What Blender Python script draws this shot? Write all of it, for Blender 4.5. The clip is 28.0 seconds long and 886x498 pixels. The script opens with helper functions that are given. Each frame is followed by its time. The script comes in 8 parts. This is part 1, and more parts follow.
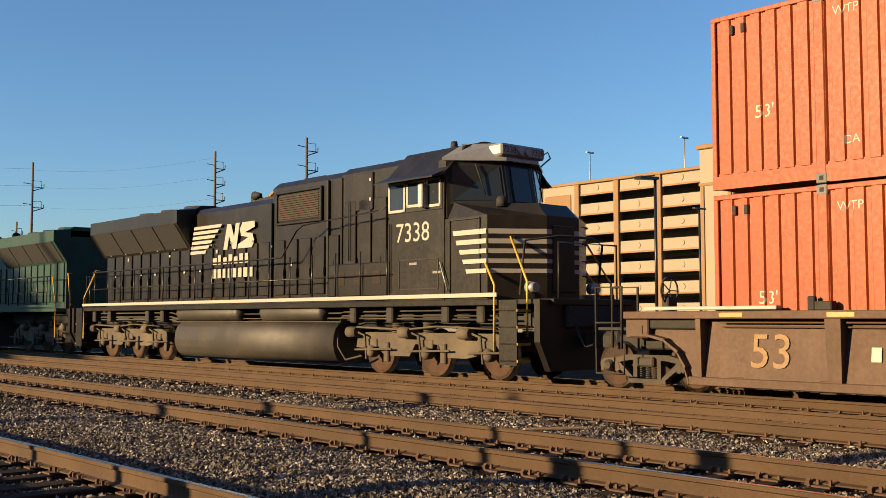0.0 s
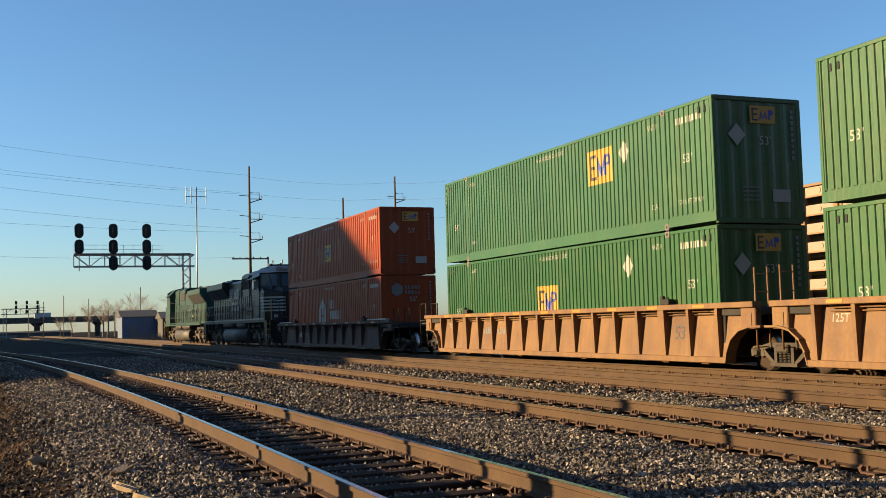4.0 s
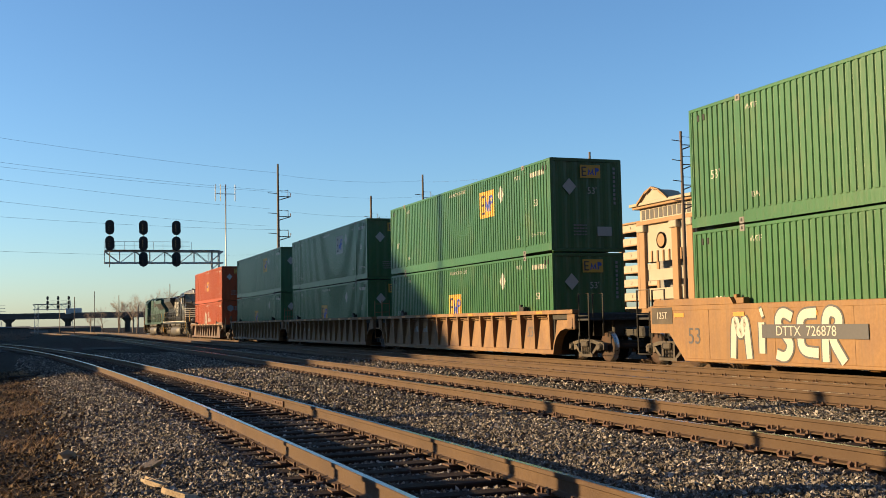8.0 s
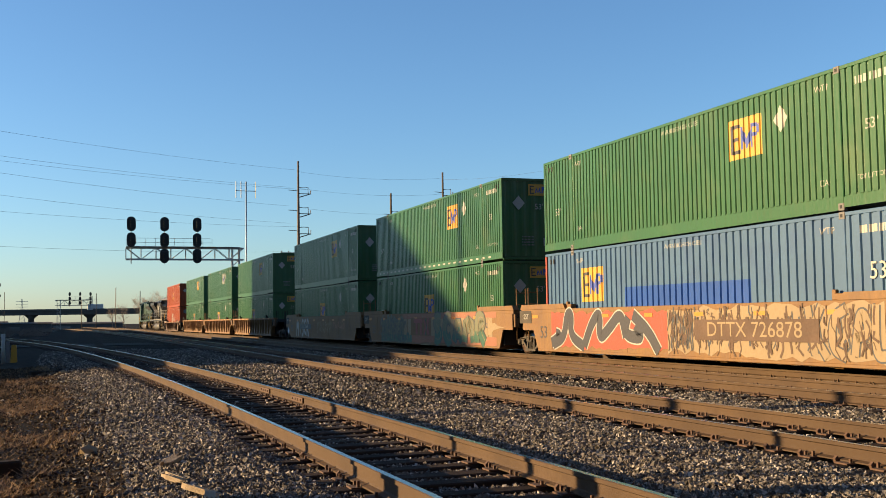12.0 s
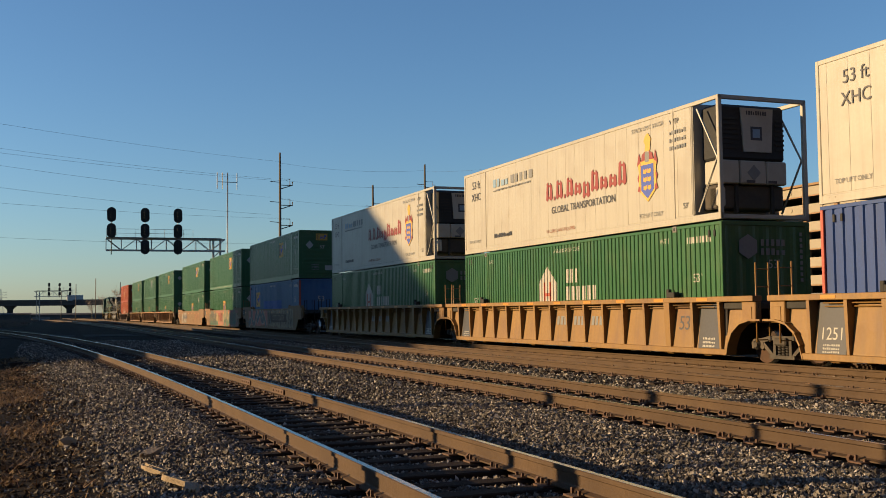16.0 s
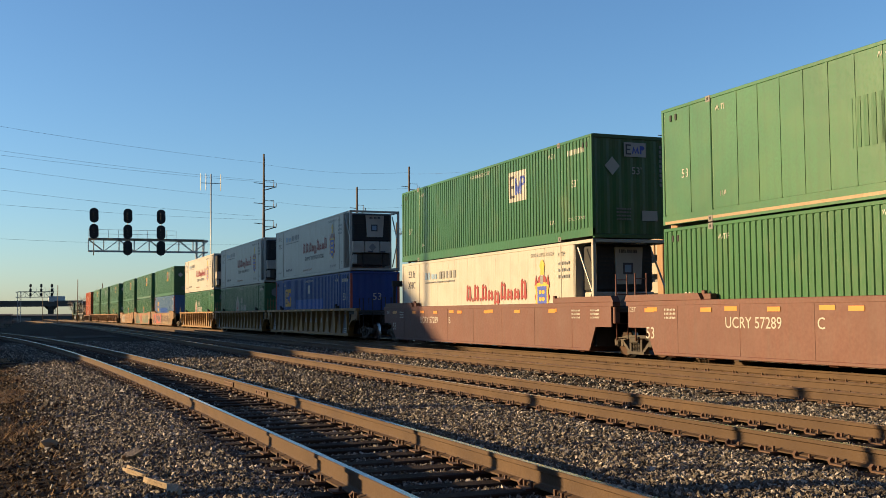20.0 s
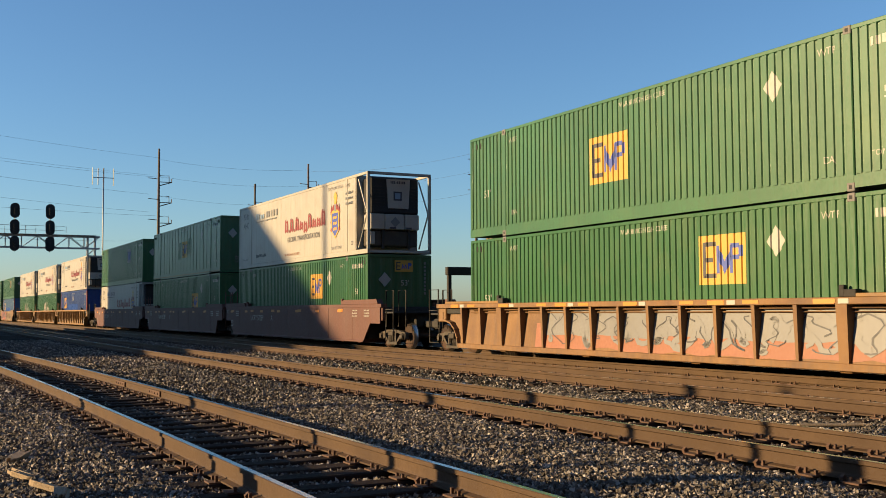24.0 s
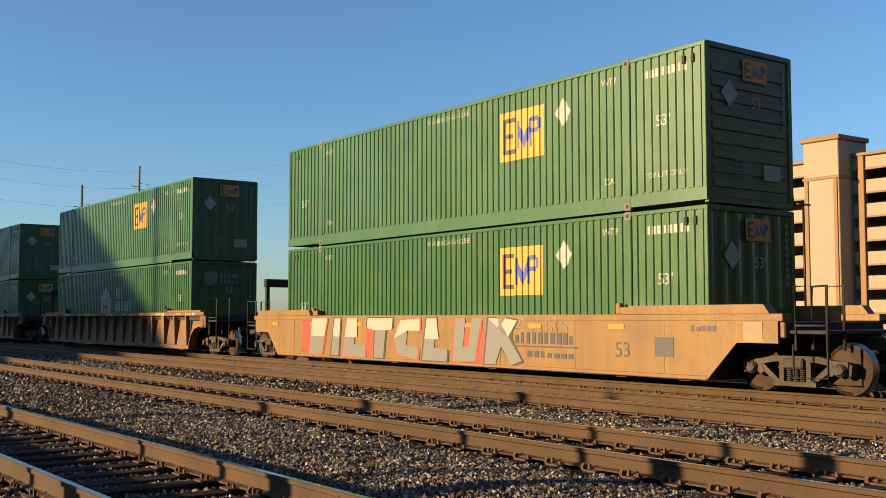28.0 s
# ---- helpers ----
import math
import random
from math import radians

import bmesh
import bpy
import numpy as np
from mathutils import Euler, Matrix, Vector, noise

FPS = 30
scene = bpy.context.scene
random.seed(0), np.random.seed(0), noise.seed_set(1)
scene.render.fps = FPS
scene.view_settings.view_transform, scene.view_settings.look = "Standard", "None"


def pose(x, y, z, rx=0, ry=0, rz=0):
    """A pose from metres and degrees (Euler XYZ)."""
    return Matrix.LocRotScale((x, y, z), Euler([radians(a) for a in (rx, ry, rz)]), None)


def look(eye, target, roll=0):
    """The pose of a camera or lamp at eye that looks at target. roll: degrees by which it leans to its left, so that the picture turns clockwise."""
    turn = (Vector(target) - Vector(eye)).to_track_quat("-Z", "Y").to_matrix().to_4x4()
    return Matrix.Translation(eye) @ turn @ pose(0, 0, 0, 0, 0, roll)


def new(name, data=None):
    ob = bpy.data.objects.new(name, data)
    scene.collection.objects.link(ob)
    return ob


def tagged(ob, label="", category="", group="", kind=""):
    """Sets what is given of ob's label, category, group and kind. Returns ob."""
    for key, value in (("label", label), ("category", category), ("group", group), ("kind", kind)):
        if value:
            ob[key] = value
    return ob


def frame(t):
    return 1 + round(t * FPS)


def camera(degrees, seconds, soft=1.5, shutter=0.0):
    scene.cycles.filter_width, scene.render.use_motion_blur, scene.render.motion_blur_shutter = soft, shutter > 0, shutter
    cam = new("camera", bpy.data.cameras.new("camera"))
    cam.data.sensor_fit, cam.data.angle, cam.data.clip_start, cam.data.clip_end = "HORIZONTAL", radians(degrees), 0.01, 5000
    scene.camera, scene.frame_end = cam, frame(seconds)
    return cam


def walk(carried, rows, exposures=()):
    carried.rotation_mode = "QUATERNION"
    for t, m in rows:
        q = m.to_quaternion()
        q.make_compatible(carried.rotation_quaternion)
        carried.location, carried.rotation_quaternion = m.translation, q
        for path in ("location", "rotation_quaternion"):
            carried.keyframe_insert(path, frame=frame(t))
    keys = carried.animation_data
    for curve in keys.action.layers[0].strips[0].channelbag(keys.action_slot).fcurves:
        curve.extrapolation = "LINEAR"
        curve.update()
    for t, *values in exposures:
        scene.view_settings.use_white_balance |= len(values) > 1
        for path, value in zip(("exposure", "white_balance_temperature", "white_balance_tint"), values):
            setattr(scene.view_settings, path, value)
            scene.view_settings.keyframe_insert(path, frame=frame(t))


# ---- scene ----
# ---- camera ----
EYE = (0.0, 0.0, 1.29)
# seconds, yaw, pitch, roll of a camera held in one place and turned
PATH = [
    (0, -40.67, 3.79, -0.04),
    (0.5, -36.62, 3.87, -0.69),
    (1, -32.91, 3.80, -0.92),
    (1.5, -30.35, 3.77, -1.15),
    (2, -28.03, 3.87, -1.16),
    (2.5, -26.49, 3.90, -1.25),
    (3, -24.91, 4.02, -1.09),
    (3.5, -23.17, 3.97, -1.41),
    (5.5, -20.32, 4.02, -1.11),
    (6, -20.33, 4.06, -1.01),
    (6.5, -20.48, 3.89, -1.02),
    (7, -20.72, 3.73, -1.05),
    (7.5, -20.73, 3.77, -1.14),
    (8, -20.36, 3.88, -1.13),
    (8.5, -20.10, 3.91, -1.17),
    (9, -19.83, 3.92, -1.18),
    (9.5, -19.43, 3.88, -1.12),
    (10, -19.26, 3.84, -1.04),
    (10.5, -19.09, 3.83, -0.97),
    (11, -19.01, 3.89, -1.06),
    (11.5, -19.12, 3.86, -0.99),
    (12, -19.29, 3.77, -0.85),
    (12.5, -19.30, 3.71, -0.74),
    (14.5, -19.38, 3.48, -0.67),
    (15, -19.55, 3.37, -0.64),
    (15.5, -19.92, 3.30, -0.68),
    (16, -20.27, 3.34, -0.65),
    (16.5, -20.40, 3.39, -0.66),
    (17, -20.26, 3.42, -0.56),
    (17.5, -20.21, 3.38, -0.52),
    (18, -20.47, 3.40, -0.42),
    (18.5, -20.77, 3.43, -0.46),
    (19, -21.03, 3.45, -0.37),
    (19.5, -21.03, 3.47, -0.39),
    (20, -21.14, 3.45, -0.48),
    (20.5, -21.36, 3.46, -0.58),
    (22.5, -23.89, 3.35, -0.38),
    (23, -24.68, 3.21, -0.35),
    (23.5, -25.50, 3.15, -0.35),
    (24, -26.61, 3.35, -0.29),
    (24.5, -27.80, 3.57, -0.38),
    (25, -29.02, 3.80, -0.28),
    (25.5, -29.98, 3.72, -0.10),
    (26, -30.95, 3.51, -0.06),
    (26.5, -32.32, 3.55, -0.06),
    (27, -33.61, 3.65, -0.11),
    (27.5, -34.53, 3.73, -0.16),
    (28, -35.45, 3.73, -0.03),
]
cam = camera(45.49, 28.0, 0.8)
walk(cam, [(t, pose(*EYE, 90 + p, 0, y) @ pose(0, 0, 0, 0, 0, r)) for t, y, p, r in PATH],
     exposures=[(0.0, 1.29), (1.0, 1.11), (3.0, 1.32), (6.0, 1.66), (7.0, 1.68), (8.0, 1.57), (9.0, 1.62), (11.0, 1.54), (12.5, 1.47), (14.5, 1.08), (17.0, 1.0), (18.0, 1.26), (19.0, 1.15), (20.0, 1.40), (23.0, 1.21), (25.0, 1.35), (26.0, 1.40), (27.0, 1.2), (28.0, 1.30)])

# ---- light ----
SUN = Vector((-1.0, 0.36, 0.216)).normalized()
world = bpy.data.worlds.new("sky")
scene.world = world
world.use_nodes = True
wn = world.node_tree
sky = wn.nodes.new("ShaderNodeTexSky")
sky.sky_type, sky.sun_disc = "NISHITA", False
sky.sun_elevation, sky.sun_rotation = math.asin(SUN.z), -math.atan2(-SUN.x, SUN.y)
sky.air_density, sky.dust_density, sky.ozone_density = 1.0, 0.45, 4.4
wn.links.new(sky.outputs[0], wn.nodes["Background"].inputs[0])
wn.nodes["Background"].inputs[1].default_value = 0.078
lamp = bpy.data.lights.new("sun", "SUN")
lamp.energy, lamp.angle, lamp.color = 5.0, radians(0.53), (1.0, 0.7, 0.365)
sun = new("sun", lamp)
sun.matrix_basis = look(SUN * 300, (0, 0, 0))


# ---- materials ----
def mat(name, col, rough=0.7, metal=0.0, var=0.18, big=0.35, fine=14.0, bump=0.15, dirt=None, dirt_amt=0.0, rnd=0.0, spec=0.5, bump_scale=60.0, streak=0.0, tones=None, wave=False):
    """A painted or mineral surface: base colour with coarse and fine variation, a dirt tone in patches, and fine relief."""
    m = bpy.data.materials.new(name)
    m.use_nodes = True
    nt = m.node_tree
    b = nt.nodes["Principled BSDF"]
    tc = nt.nodes.new("ShaderNodeTexCoord")

    def noise_tex(scale, detail=4.0):
        n = nt.nodes.new("ShaderNodeTexNoise")
        n.inputs["Scale"].default_value, n.inputs["Detail"].default_value = scale, detail
        nt.links.new(tc.outputs["Object"], n.inputs["Vector"])
        return n

    def mixc(fac, a, c2, mode="MIX"):
        x = nt.nodes.new("ShaderNodeMix")
        x.data_type, x.blend_type = "RGBA", mode
        for sock, v in ((x.inputs[0], fac), (x.inputs[6], a), (x.inputs[7], c2)):
            if isinstance(v, bpy.types.NodeSocket):
                nt.links.new(v, sock)
            elif isinstance(v, (int, float)):
                sock.default_value = v
            else:
                sock.default_value = (*v, 1)
        return x.outputs[2]

    def ramp(src, lo, hi):
        r = nt.nodes.new("ShaderNodeMapRange")
        r.inputs[1].default_value, r.inputs[2].default_value = lo, hi
        nt.links.new(src, r.inputs[0])
        return r.outputs[0]
    n1, n2 = noise_tex(big, 5.0), noise_tex(fine, 6.0)
    dark = tuple(c * (1 - var) for c in col)
    light = tuple(min(1, c * (1 + var * 0.8)) for c in col)
    c = mixc(ramp(n1.outputs[0], 0.3, 0.7), dark, light)
    c = mixc(ramp(n2.outputs[0], 0.35, 0.75), c, tuple(k * (1 - var * 0.7) for k in col))
    if dirt:
        n3 = noise_tex(1.3, 8.0)
        c = mixc(ramp(n3.outputs[0], 0.62 - 0.3 * dirt_amt, 0.8), c, dirt)
    if streak:   # runs of dirt down the side
        mp = nt.nodes.new("ShaderNodeMapping")
        mp.inputs["Scale"].default_value = (1.0, 5.0, 0.22)
        nt.links.new(tc.outputs["Object"], mp.inputs["Vector"])
        n5 = nt.nodes.new("ShaderNodeTexNoise")
        n5.inputs["Scale"].default_value, n5.inputs["Detail"].default_value = 1.6, 6.0
        nt.links.new(mp.outputs[0], n5.inputs["Vector"])
        sm = nt.nodes.new("ShaderNodeMath")
        sm.operation = "MULTIPLY"
        sm.inputs[1].default_value = streak
        nt.links.new(ramp(n5.outputs[0], 0.45, 0.75), sm.inputs[0])
        c = mixc(sm.outputs[0], c, tuple(k * 0.3 + q * 0.4 for k, q in zip(col, (0.07, 0.05, 0.035))))
    if tones:    # each separate piece takes its own tone
        ge = nt.nodes.new("ShaderNodeNewGeometry")
        cr = nt.nodes.new("ShaderNodeValToRGB")
        el = cr.color_ramp.elements
        el[0].color, el[1].color = (*tones[0], 1), (*tones[-1], 1)
        for i, q in enumerate(tones[1:-1]):
            e = el.new((i + 1) / (len(tones) - 1))
            e.color = (*q, 1)
        nt.links.new(ge.outputs["Random Per Island"], cr.inputs[0])
        c = mixc(0.75, c, cr.outputs[0])
    if rnd:
        oi = nt.nodes.new("ShaderNodeObjectInfo")
        c = mixc(ramp(oi.outputs["Random"], 0.0, 1.0), c, tuple(k * (1 - rnd) for k in col))
        ge = nt.nodes.new("ShaderNodeNewGeometry")
        c = mixc(ramp(ge.outputs["Random Per Island"], 0.2, 1.6), c, tuple(k * (1 - rnd) for k in col))
    nt.links.new(c, b.inputs["Base Color"])
    rr = nt.nodes.new("ShaderNodeMapRange")
    rr.inputs[3].default_value, rr.inputs[4].default_value = max(0.05, rough - 0.12), min(1, rough + 0.12)
    nt.links.new(n2.outputs[0], rr.inputs[0])
    nt.links.new(rr.outputs[0], b.inputs["Roughness"])
    b.inputs["Metallic"].default_value = metal
    b.inputs["Specular IOR Level"].default_value = spec
    if bump:
        n4 = noise_tex(bump_scale, 3.0)
        bp = nt.nodes.new("ShaderNodeBump")
        bp.inputs["Strength"].default_value, bp.inputs["Distance"].default_value = bump, 0.02
        if wave:     # sheet metal that is dented in upright runs
            mp = nt.nodes.new("ShaderNodeMapping")
            mp.inputs["Scale"].default_value = (1.0, 4.0, 0.6)
            nt.links.new(tc.outputs["Object"], mp.inputs["Vector"])
            nt.links.new(mp.outputs[0], n4.inputs["Vector"])
            n4.inputs["Scale"].default_value = 2.2
        nt.links.new(n4.outputs[0], bp.inputs["Height"])
        nt.links.new(bp.outputs[0], b.inputs["Normal"])
    return m


RUST = (0.16, 0.07, 0.03)
GRIME = (0.05, 0.04, 0.03)
M = dict(
    green=mat("green_paint", (0.026, 0.092, 0.0325), 0.36, dirt=(0.05, 0.098, 0.039), dirt_amt=0.3, var=0.16, bump=0.22, bump_scale=5.0, spec=0.35, streak=0.25, wave=True),
    green2=mat("faded_green_paint", (0.036, 0.111, 0.047), 0.36, dirt=(0.05, 0.113, 0.046), dirt_amt=0.5, var=0.25, bump=0.025, bump_scale=4.0, streak=0.3, spec=0.4),
    orange=mat("orange_paint", (0.25, 0.042, 0.0065), 0.5, spec=0.25, dirt=(0.2, 0.045, 0.011), dirt_amt=0.35, bump=0.06, bump_scale=5.0, streak=0.25),
    bluedeep=mat("deep_blue_paint", (0.0117, 0.0392, 0.151), 0.5, dirt=(0.0135, 0.0427, 0.132), dirt_amt=0.3, bump=0.05, spec=0.3, streak=0.3),
    blue=mat("faded_blue_paint", (0.046, 0.1, 0.18), 0.5, spec=0.3, dirt=(0.032, 0.068, 0.15), dirt_amt=0.3, bump=0.05),
    blue_dark=mat("fresh_blue_paint", (0.01, 0.055, 0.24), 0.45, spec=0.3),
    red=mat("red_paint", (0.3, 0.0446, 0.0203), 0.5),
    white=mat("white_panel_paint", (0.31, 0.288, 0.238), 0.45, var=0.08, dirt=(0.259, 0.23, 0.184), dirt_amt=0.35, bump=0.03, streak=0.22),
    wellbrown=mat("brown_car_paint", (0.068, 0.0352, 0.0184), 0.75, dirt=(0.096, 0.0544, 0.032), dirt_amt=0.6, streak=0.4),
    wellyellow=mat("weathered_yellow_paint", (0.172, 0.0858, 0.0238), 0.7, dirt=(0.0858, 0.0383, 0.0158), dirt_amt=0.7, streak=0.6),
    wellorange=mat("weathered_orange_paint", (0.155, 0.074, 0.0145), 0.65, dirt=(0.105, 0.047, 0.016), dirt_amt=0.6, streak=0.45),
    wellred=mat("boxcar_red_paint", (0.084, 0.0248, 0.0128), 0.65, dirt=(0.088, 0.036, 0.024), dirt_amt=0.5, streak=0.4),
    wellgold=mat("golden_paint", (0.186, 0.096, 0.0165), 0.6, dirt=(0.122, 0.055, 0.0175), dirt_amt=0.5, streak=0.45),
    black=mat("black_loco_paint", (0.0135, 0.0124, 0.0108), 0.34, dirt=(0.0255, 0.0225, 0.0185), dirt_amt=0.4, spec=0.26, bump=0.06, bump_scale=6.0, streak=0.35),
    tealgreen=mat("dark_green_loco_paint", (0.0176, 0.0496, 0.0368), 0.5, spec=0.25, dirt=(0.024, 0.0288, 0.0216), dirt_amt=0.5),
    underframe=mat("dusty_underframe", (0.0168, 0.0147, 0.0119), 0.85, dirt=(0.035, 0.0294, 0.021), dirt_amt=0.6),
    truck=mat("dusty_cast_steel", (0.039, 0.0315, 0.0232), 0.85, dirt=(0.0825, 0.0622, 0.0413), dirt_amt=0.6, bump=0.3),
    locotruck=mat("dusty_loco_truck", (0.0638, 0.0495, 0.0345), 0.85, dirt=(0.112, 0.0863, 0.0562), dirt_amt=0.6, bump=0.3),
    tankdust=mat("dusty_black_tank", (0.0263, 0.0225, 0.018), 0.6, dirt=(0.0562, 0.045, 0.0315), dirt_amt=0.6, streak=0.3),
    wheel=mat("wheel_steel", (0.0375, 0.024, 0.0165), 0.8, spec=0.2, dirt=(0.075, 0.0375, 0.021), dirt_amt=0.6),
    tread=mat("polished_tread", (0.45, 0.43, 0.4), 0.3, metal=1.0),
    dark=mat("dark_recess", (0.012, 0.012, 0.012), 0.8, bump=0),
    steel=mat("galvanised_steel", (0.3, 0.3, 0.29), 0.5, metal=0.5),
    railside=mat("rusty_rail", (0.064, 0.0375, 0.0185), 0.75, dirt=(0.04, 0.023, 0.0125), dirt_amt=0.6, fine=30, bump=0.3, spec=0.25),
    railtop=mat("polished_rail_head", (0.55, 0.54, 0.52), 0.2, metal=1.0, bump=0),
    tie=mat("weathered_tie_wood", (0.042, 0.029, 0.0215), 0.9, dirt=(0.075, 0.055, 0.04), dirt_amt=0.5, rnd=0.45, bump=0.6, spec=0.1),
    plate=mat("rusty_tie_plate", (0.0718, 0.036, 0.0194), 0.85, bump=0.3),
    stone=mat("crushed_stone", (0.137, 0.11, 0.0824), 0.75, var=0.35, bump=0.3, spec=0.3, tones=((0.0165, 0.014, 0.012), (0.0343, 0.0295, 0.0252), (0.054, 0.047, 0.04), (0.104, 0.092, 0.078), (0.2, 0.177, 0.152), (0.42, 0.38, 0.335))),
    ground=mat("stony_soil", (0.0168, 0.0126, 0.0091), 0.95, var=0.45, big=0.6, fine=25, bump=0.9, bump_scale=30, dirt=(0.042, 0.028, 0.0175), dirt_amt=0.5, spec=0.05),
    soil=mat("crumbled_soil", (0.045, 0.0285, 0.0173), 0.95, var=0.4, bump=0.4, spec=0.05, tones=((0.018, 0.0135, 0.009), (0.035, 0.025, 0.017), (0.065, 0.046, 0.03), (0.16, 0.115, 0.072))),
    grass=mat("dry_grass", (0.3, 0.18, 0.084), 0.9, rnd=0.45, var=0.3, bump=0),
    asphalt=mat("asphalt", (0.032, 0.0296, 0.0272), 0.95, bump=0.4, spec=0.1),
    wood=mat("split_wood", (0.25, 0.185, 0.115), 0.85, bump=0.5),
    pole=mat("pole_wood", (0.0975, 0.0675, 0.045), 0.9, bump=0.4),
    concrete=mat("cream_precast_concrete", (0.25, 0.214, 0.157), 0.85, var=0.08, bump=0.15),
    tan=mat("tan_stucco", (0.205, 0.12, 0.056), 0.85, var=0.08, bump=0.15),
    grey=mat("grey_concrete", (0.15, 0.143, 0.135), 0.9),
    darkgrey=mat("weathered_dark_concrete", (0.0675, 0.0638, 0.06), 0.9),
    brick=mat("brown_brick", (0.12, 0.07, 0.05), 0.9),
    shed=mat("pale_metal_cladding", (0.36, 0.36, 0.35), 0.6),
    bluewall=mat("slate_blue_cladding", (0.09, 0.12, 0.18), 0.6),
    bark=mat("bare_bark", (0.16, 0.12, 0.09), 0.9),
    logoyellow=mat("yellow_decal", (0.432, 0.23, 0.0216), 0.5, var=0.08, bump=0),
    amber=mat("amber_reflective_tape", (0.42, 0.16, 0.012), 0.45, var=0.15, bump=0),
    sage=mat("grey_green_spray_paint", (0.12, 0.125, 0.07), 0.6, var=0.3, bump=0),
    logowhite=mat("white_decal", (0.296, 0.279, 0.239), 0.55, var=0.1, bump=0),
    logodark=mat("dark_decal", (0.03, 0.03, 0.035), 0.5, bump=0),
    logoblue=mat("blue_decal", (0.03, 0.06, 0.28), 0.5, bump=0),
    logored=mat("red_decal", (0.195, 0.0195, 0.013), 0.5, bump=0),
    logogrey=mat("grey_decal", (0.142, 0.142, 0.137), 0.5, bump=0),
    pinkspray=mat("pink_spray_paint", (0.22, 0.078, 0.036), 0.6, bump=0),
    cream=mat("cream_spray_paint", (0.216, 0.152, 0.078), 0.6, var=0.25, bump=0),
    logosteel=mat("steel_blue_decal", (0.16, 0.24, 0.32), 0.5, bump=0),
    ghost=mat("faded_decal", (0.3, 0.095, 0.04), 0.5, bump=0),
    logogreen=mat("green_decal", (0.021, 0.084, 0.0504), 0.5, bump=0),
    handyellow=mat("safety_yellow", (0.465, 0.27, 0.03), 0.5),
    redlamp=mat("red_lens", (0.3, 0.02, 0.02), 0.3, bump=0),
)


def glass(name, col=(0.02, 0.025, 0.03)):
    m = bpy.data.materials.new(name)
    m.use_nodes = True
    b = m.node_tree.nodes["Principled BSDF"]
    b.inputs["Base Color"].default_value = (*col, 1)
    b.inputs["Roughness"].default_value = 0.06
    b.inputs["Specular IOR Level"].default_value = 0.35
    return m


M["glass"] = glass("cab_glass")


# ---- mesh helpers ----
def box(bm, x0, x1, y0, y1, z0, z1, bev=0.0, mi=0):
    vs = [bm.verts.new((x, y, z)) for x in (x0, x1) for y in (y0, y1) for z in (z0, z1)]
    fs = []
    for q in ((0, 1, 3, 2), (4, 6, 7, 5), (0, 4, 5, 1), (2, 3, 7, 6), (0, 2, 6, 4), (1, 5, 7, 3)):
        f = bm.faces.new([vs[i] for i in q])
        f.material_index = mi
        fs.append(f)
    if bev:
        r = bmesh.ops.bevel(bm, geom=list({e for f in fs for e in f.edges}), offset=bev, segments=1, affect="EDGES", material=-1)
        for f in r["faces"]:
            f.material_index = mi
    return vs


def prism(bm, pts, a0, a1, axis="x", mi=0):
    """A polygon extruded along an axis. Points are (y, z) for x, (x, z) for y, (x, y) for z."""
    def at(p, a):
        return {"x": (a, p[0], p[1]), "y": (p[0], a, p[1]), "z": (p[0], p[1], a)}[axis]
    lo = [bm.verts.new(at(p, a0)) for p in pts]
    hi = [bm.verts.new(at(p, a1)) for p in pts]
    n = len(pts)
    fs = [bm.faces.new(lo), bm.faces.new(hi[::-1])]
    for i in range(n):
        fs.append(bm.faces.new((lo[i], hi[i], hi[(i + 1) % n], lo[(i + 1) % n])))
    for f in fs:
        f.material_index = mi
    bmesh.ops.recalc_face_normals(bm, faces=fs)


def tube(bm, pts, r, seg=6, mi=0, r1=None):
    """A round bar along points, tapering to r1."""
    pts = [Vector(p) for p in pts]
    rings = []
    for i, p in enumerate(pts):
        d = (pts[min(i + 1, len(pts) - 1)] - pts[max(i - 1, 0)]).normalized()
        u = d.orthogonal().normalized()
        v = d.cross(u)
        rr = r if r1 is None else r + (r1 - r) * i / (len(pts) - 1)
        rings.append([bm.verts.new(p + rr * (math.cos(2 * math.pi * k / seg) * u + math.sin(2 * math.pi * k / seg) * v)) for k in range(seg)])
    for a, b in zip(rings, rings[1:]):
        off = min(range(seg), key=lambda o: (b[o].co - a[0].co).length)
        for k in range(seg):
            f = bm.faces.new((a[k], a[(k + 1) % seg], b[(k + 1 + off) % seg], b[(k + off) % seg]))
            f.material_index, f.smooth = mi, seg > 6
    for ring in (rings[0], rings[-1]):
        bm.faces.new(ring).material_index = mi


def lathe(bm, prof, axis="x", seg=20, mi=0, c=(0, 0, 0), caps=True):
    """A profile of (along, radius) turned about an axis through c."""
    rings = []
    for a, r in prof:
        ring = []
        for k in range(seg):
            s, q = math.sin(2 * math.pi * k / seg) * r, math.cos(2 * math.pi * k / seg) * r
            p = {"x": (a, s, q), "y": (s, a, q), "z": (s, q, a)}[axis]
            ring.append(bm.verts.new((p[0] + c[0], p[1] + c[1], p[2] + c[2])))
        rings.append(ring)
    for a, b in zip(rings, rings[1:]):
        for k in range(seg):
            f = bm.faces.new((a[k], a[(k + 1) % seg], b[(k + 1) % seg], b[k]))
            f.material_index, f.smooth = mi, True
    for ring in (rings[0], rings[-1]) if caps else ():
        if len({tuple(v.co) for v in ring}) > 2:
            bm.faces.new(ring).material_index = mi


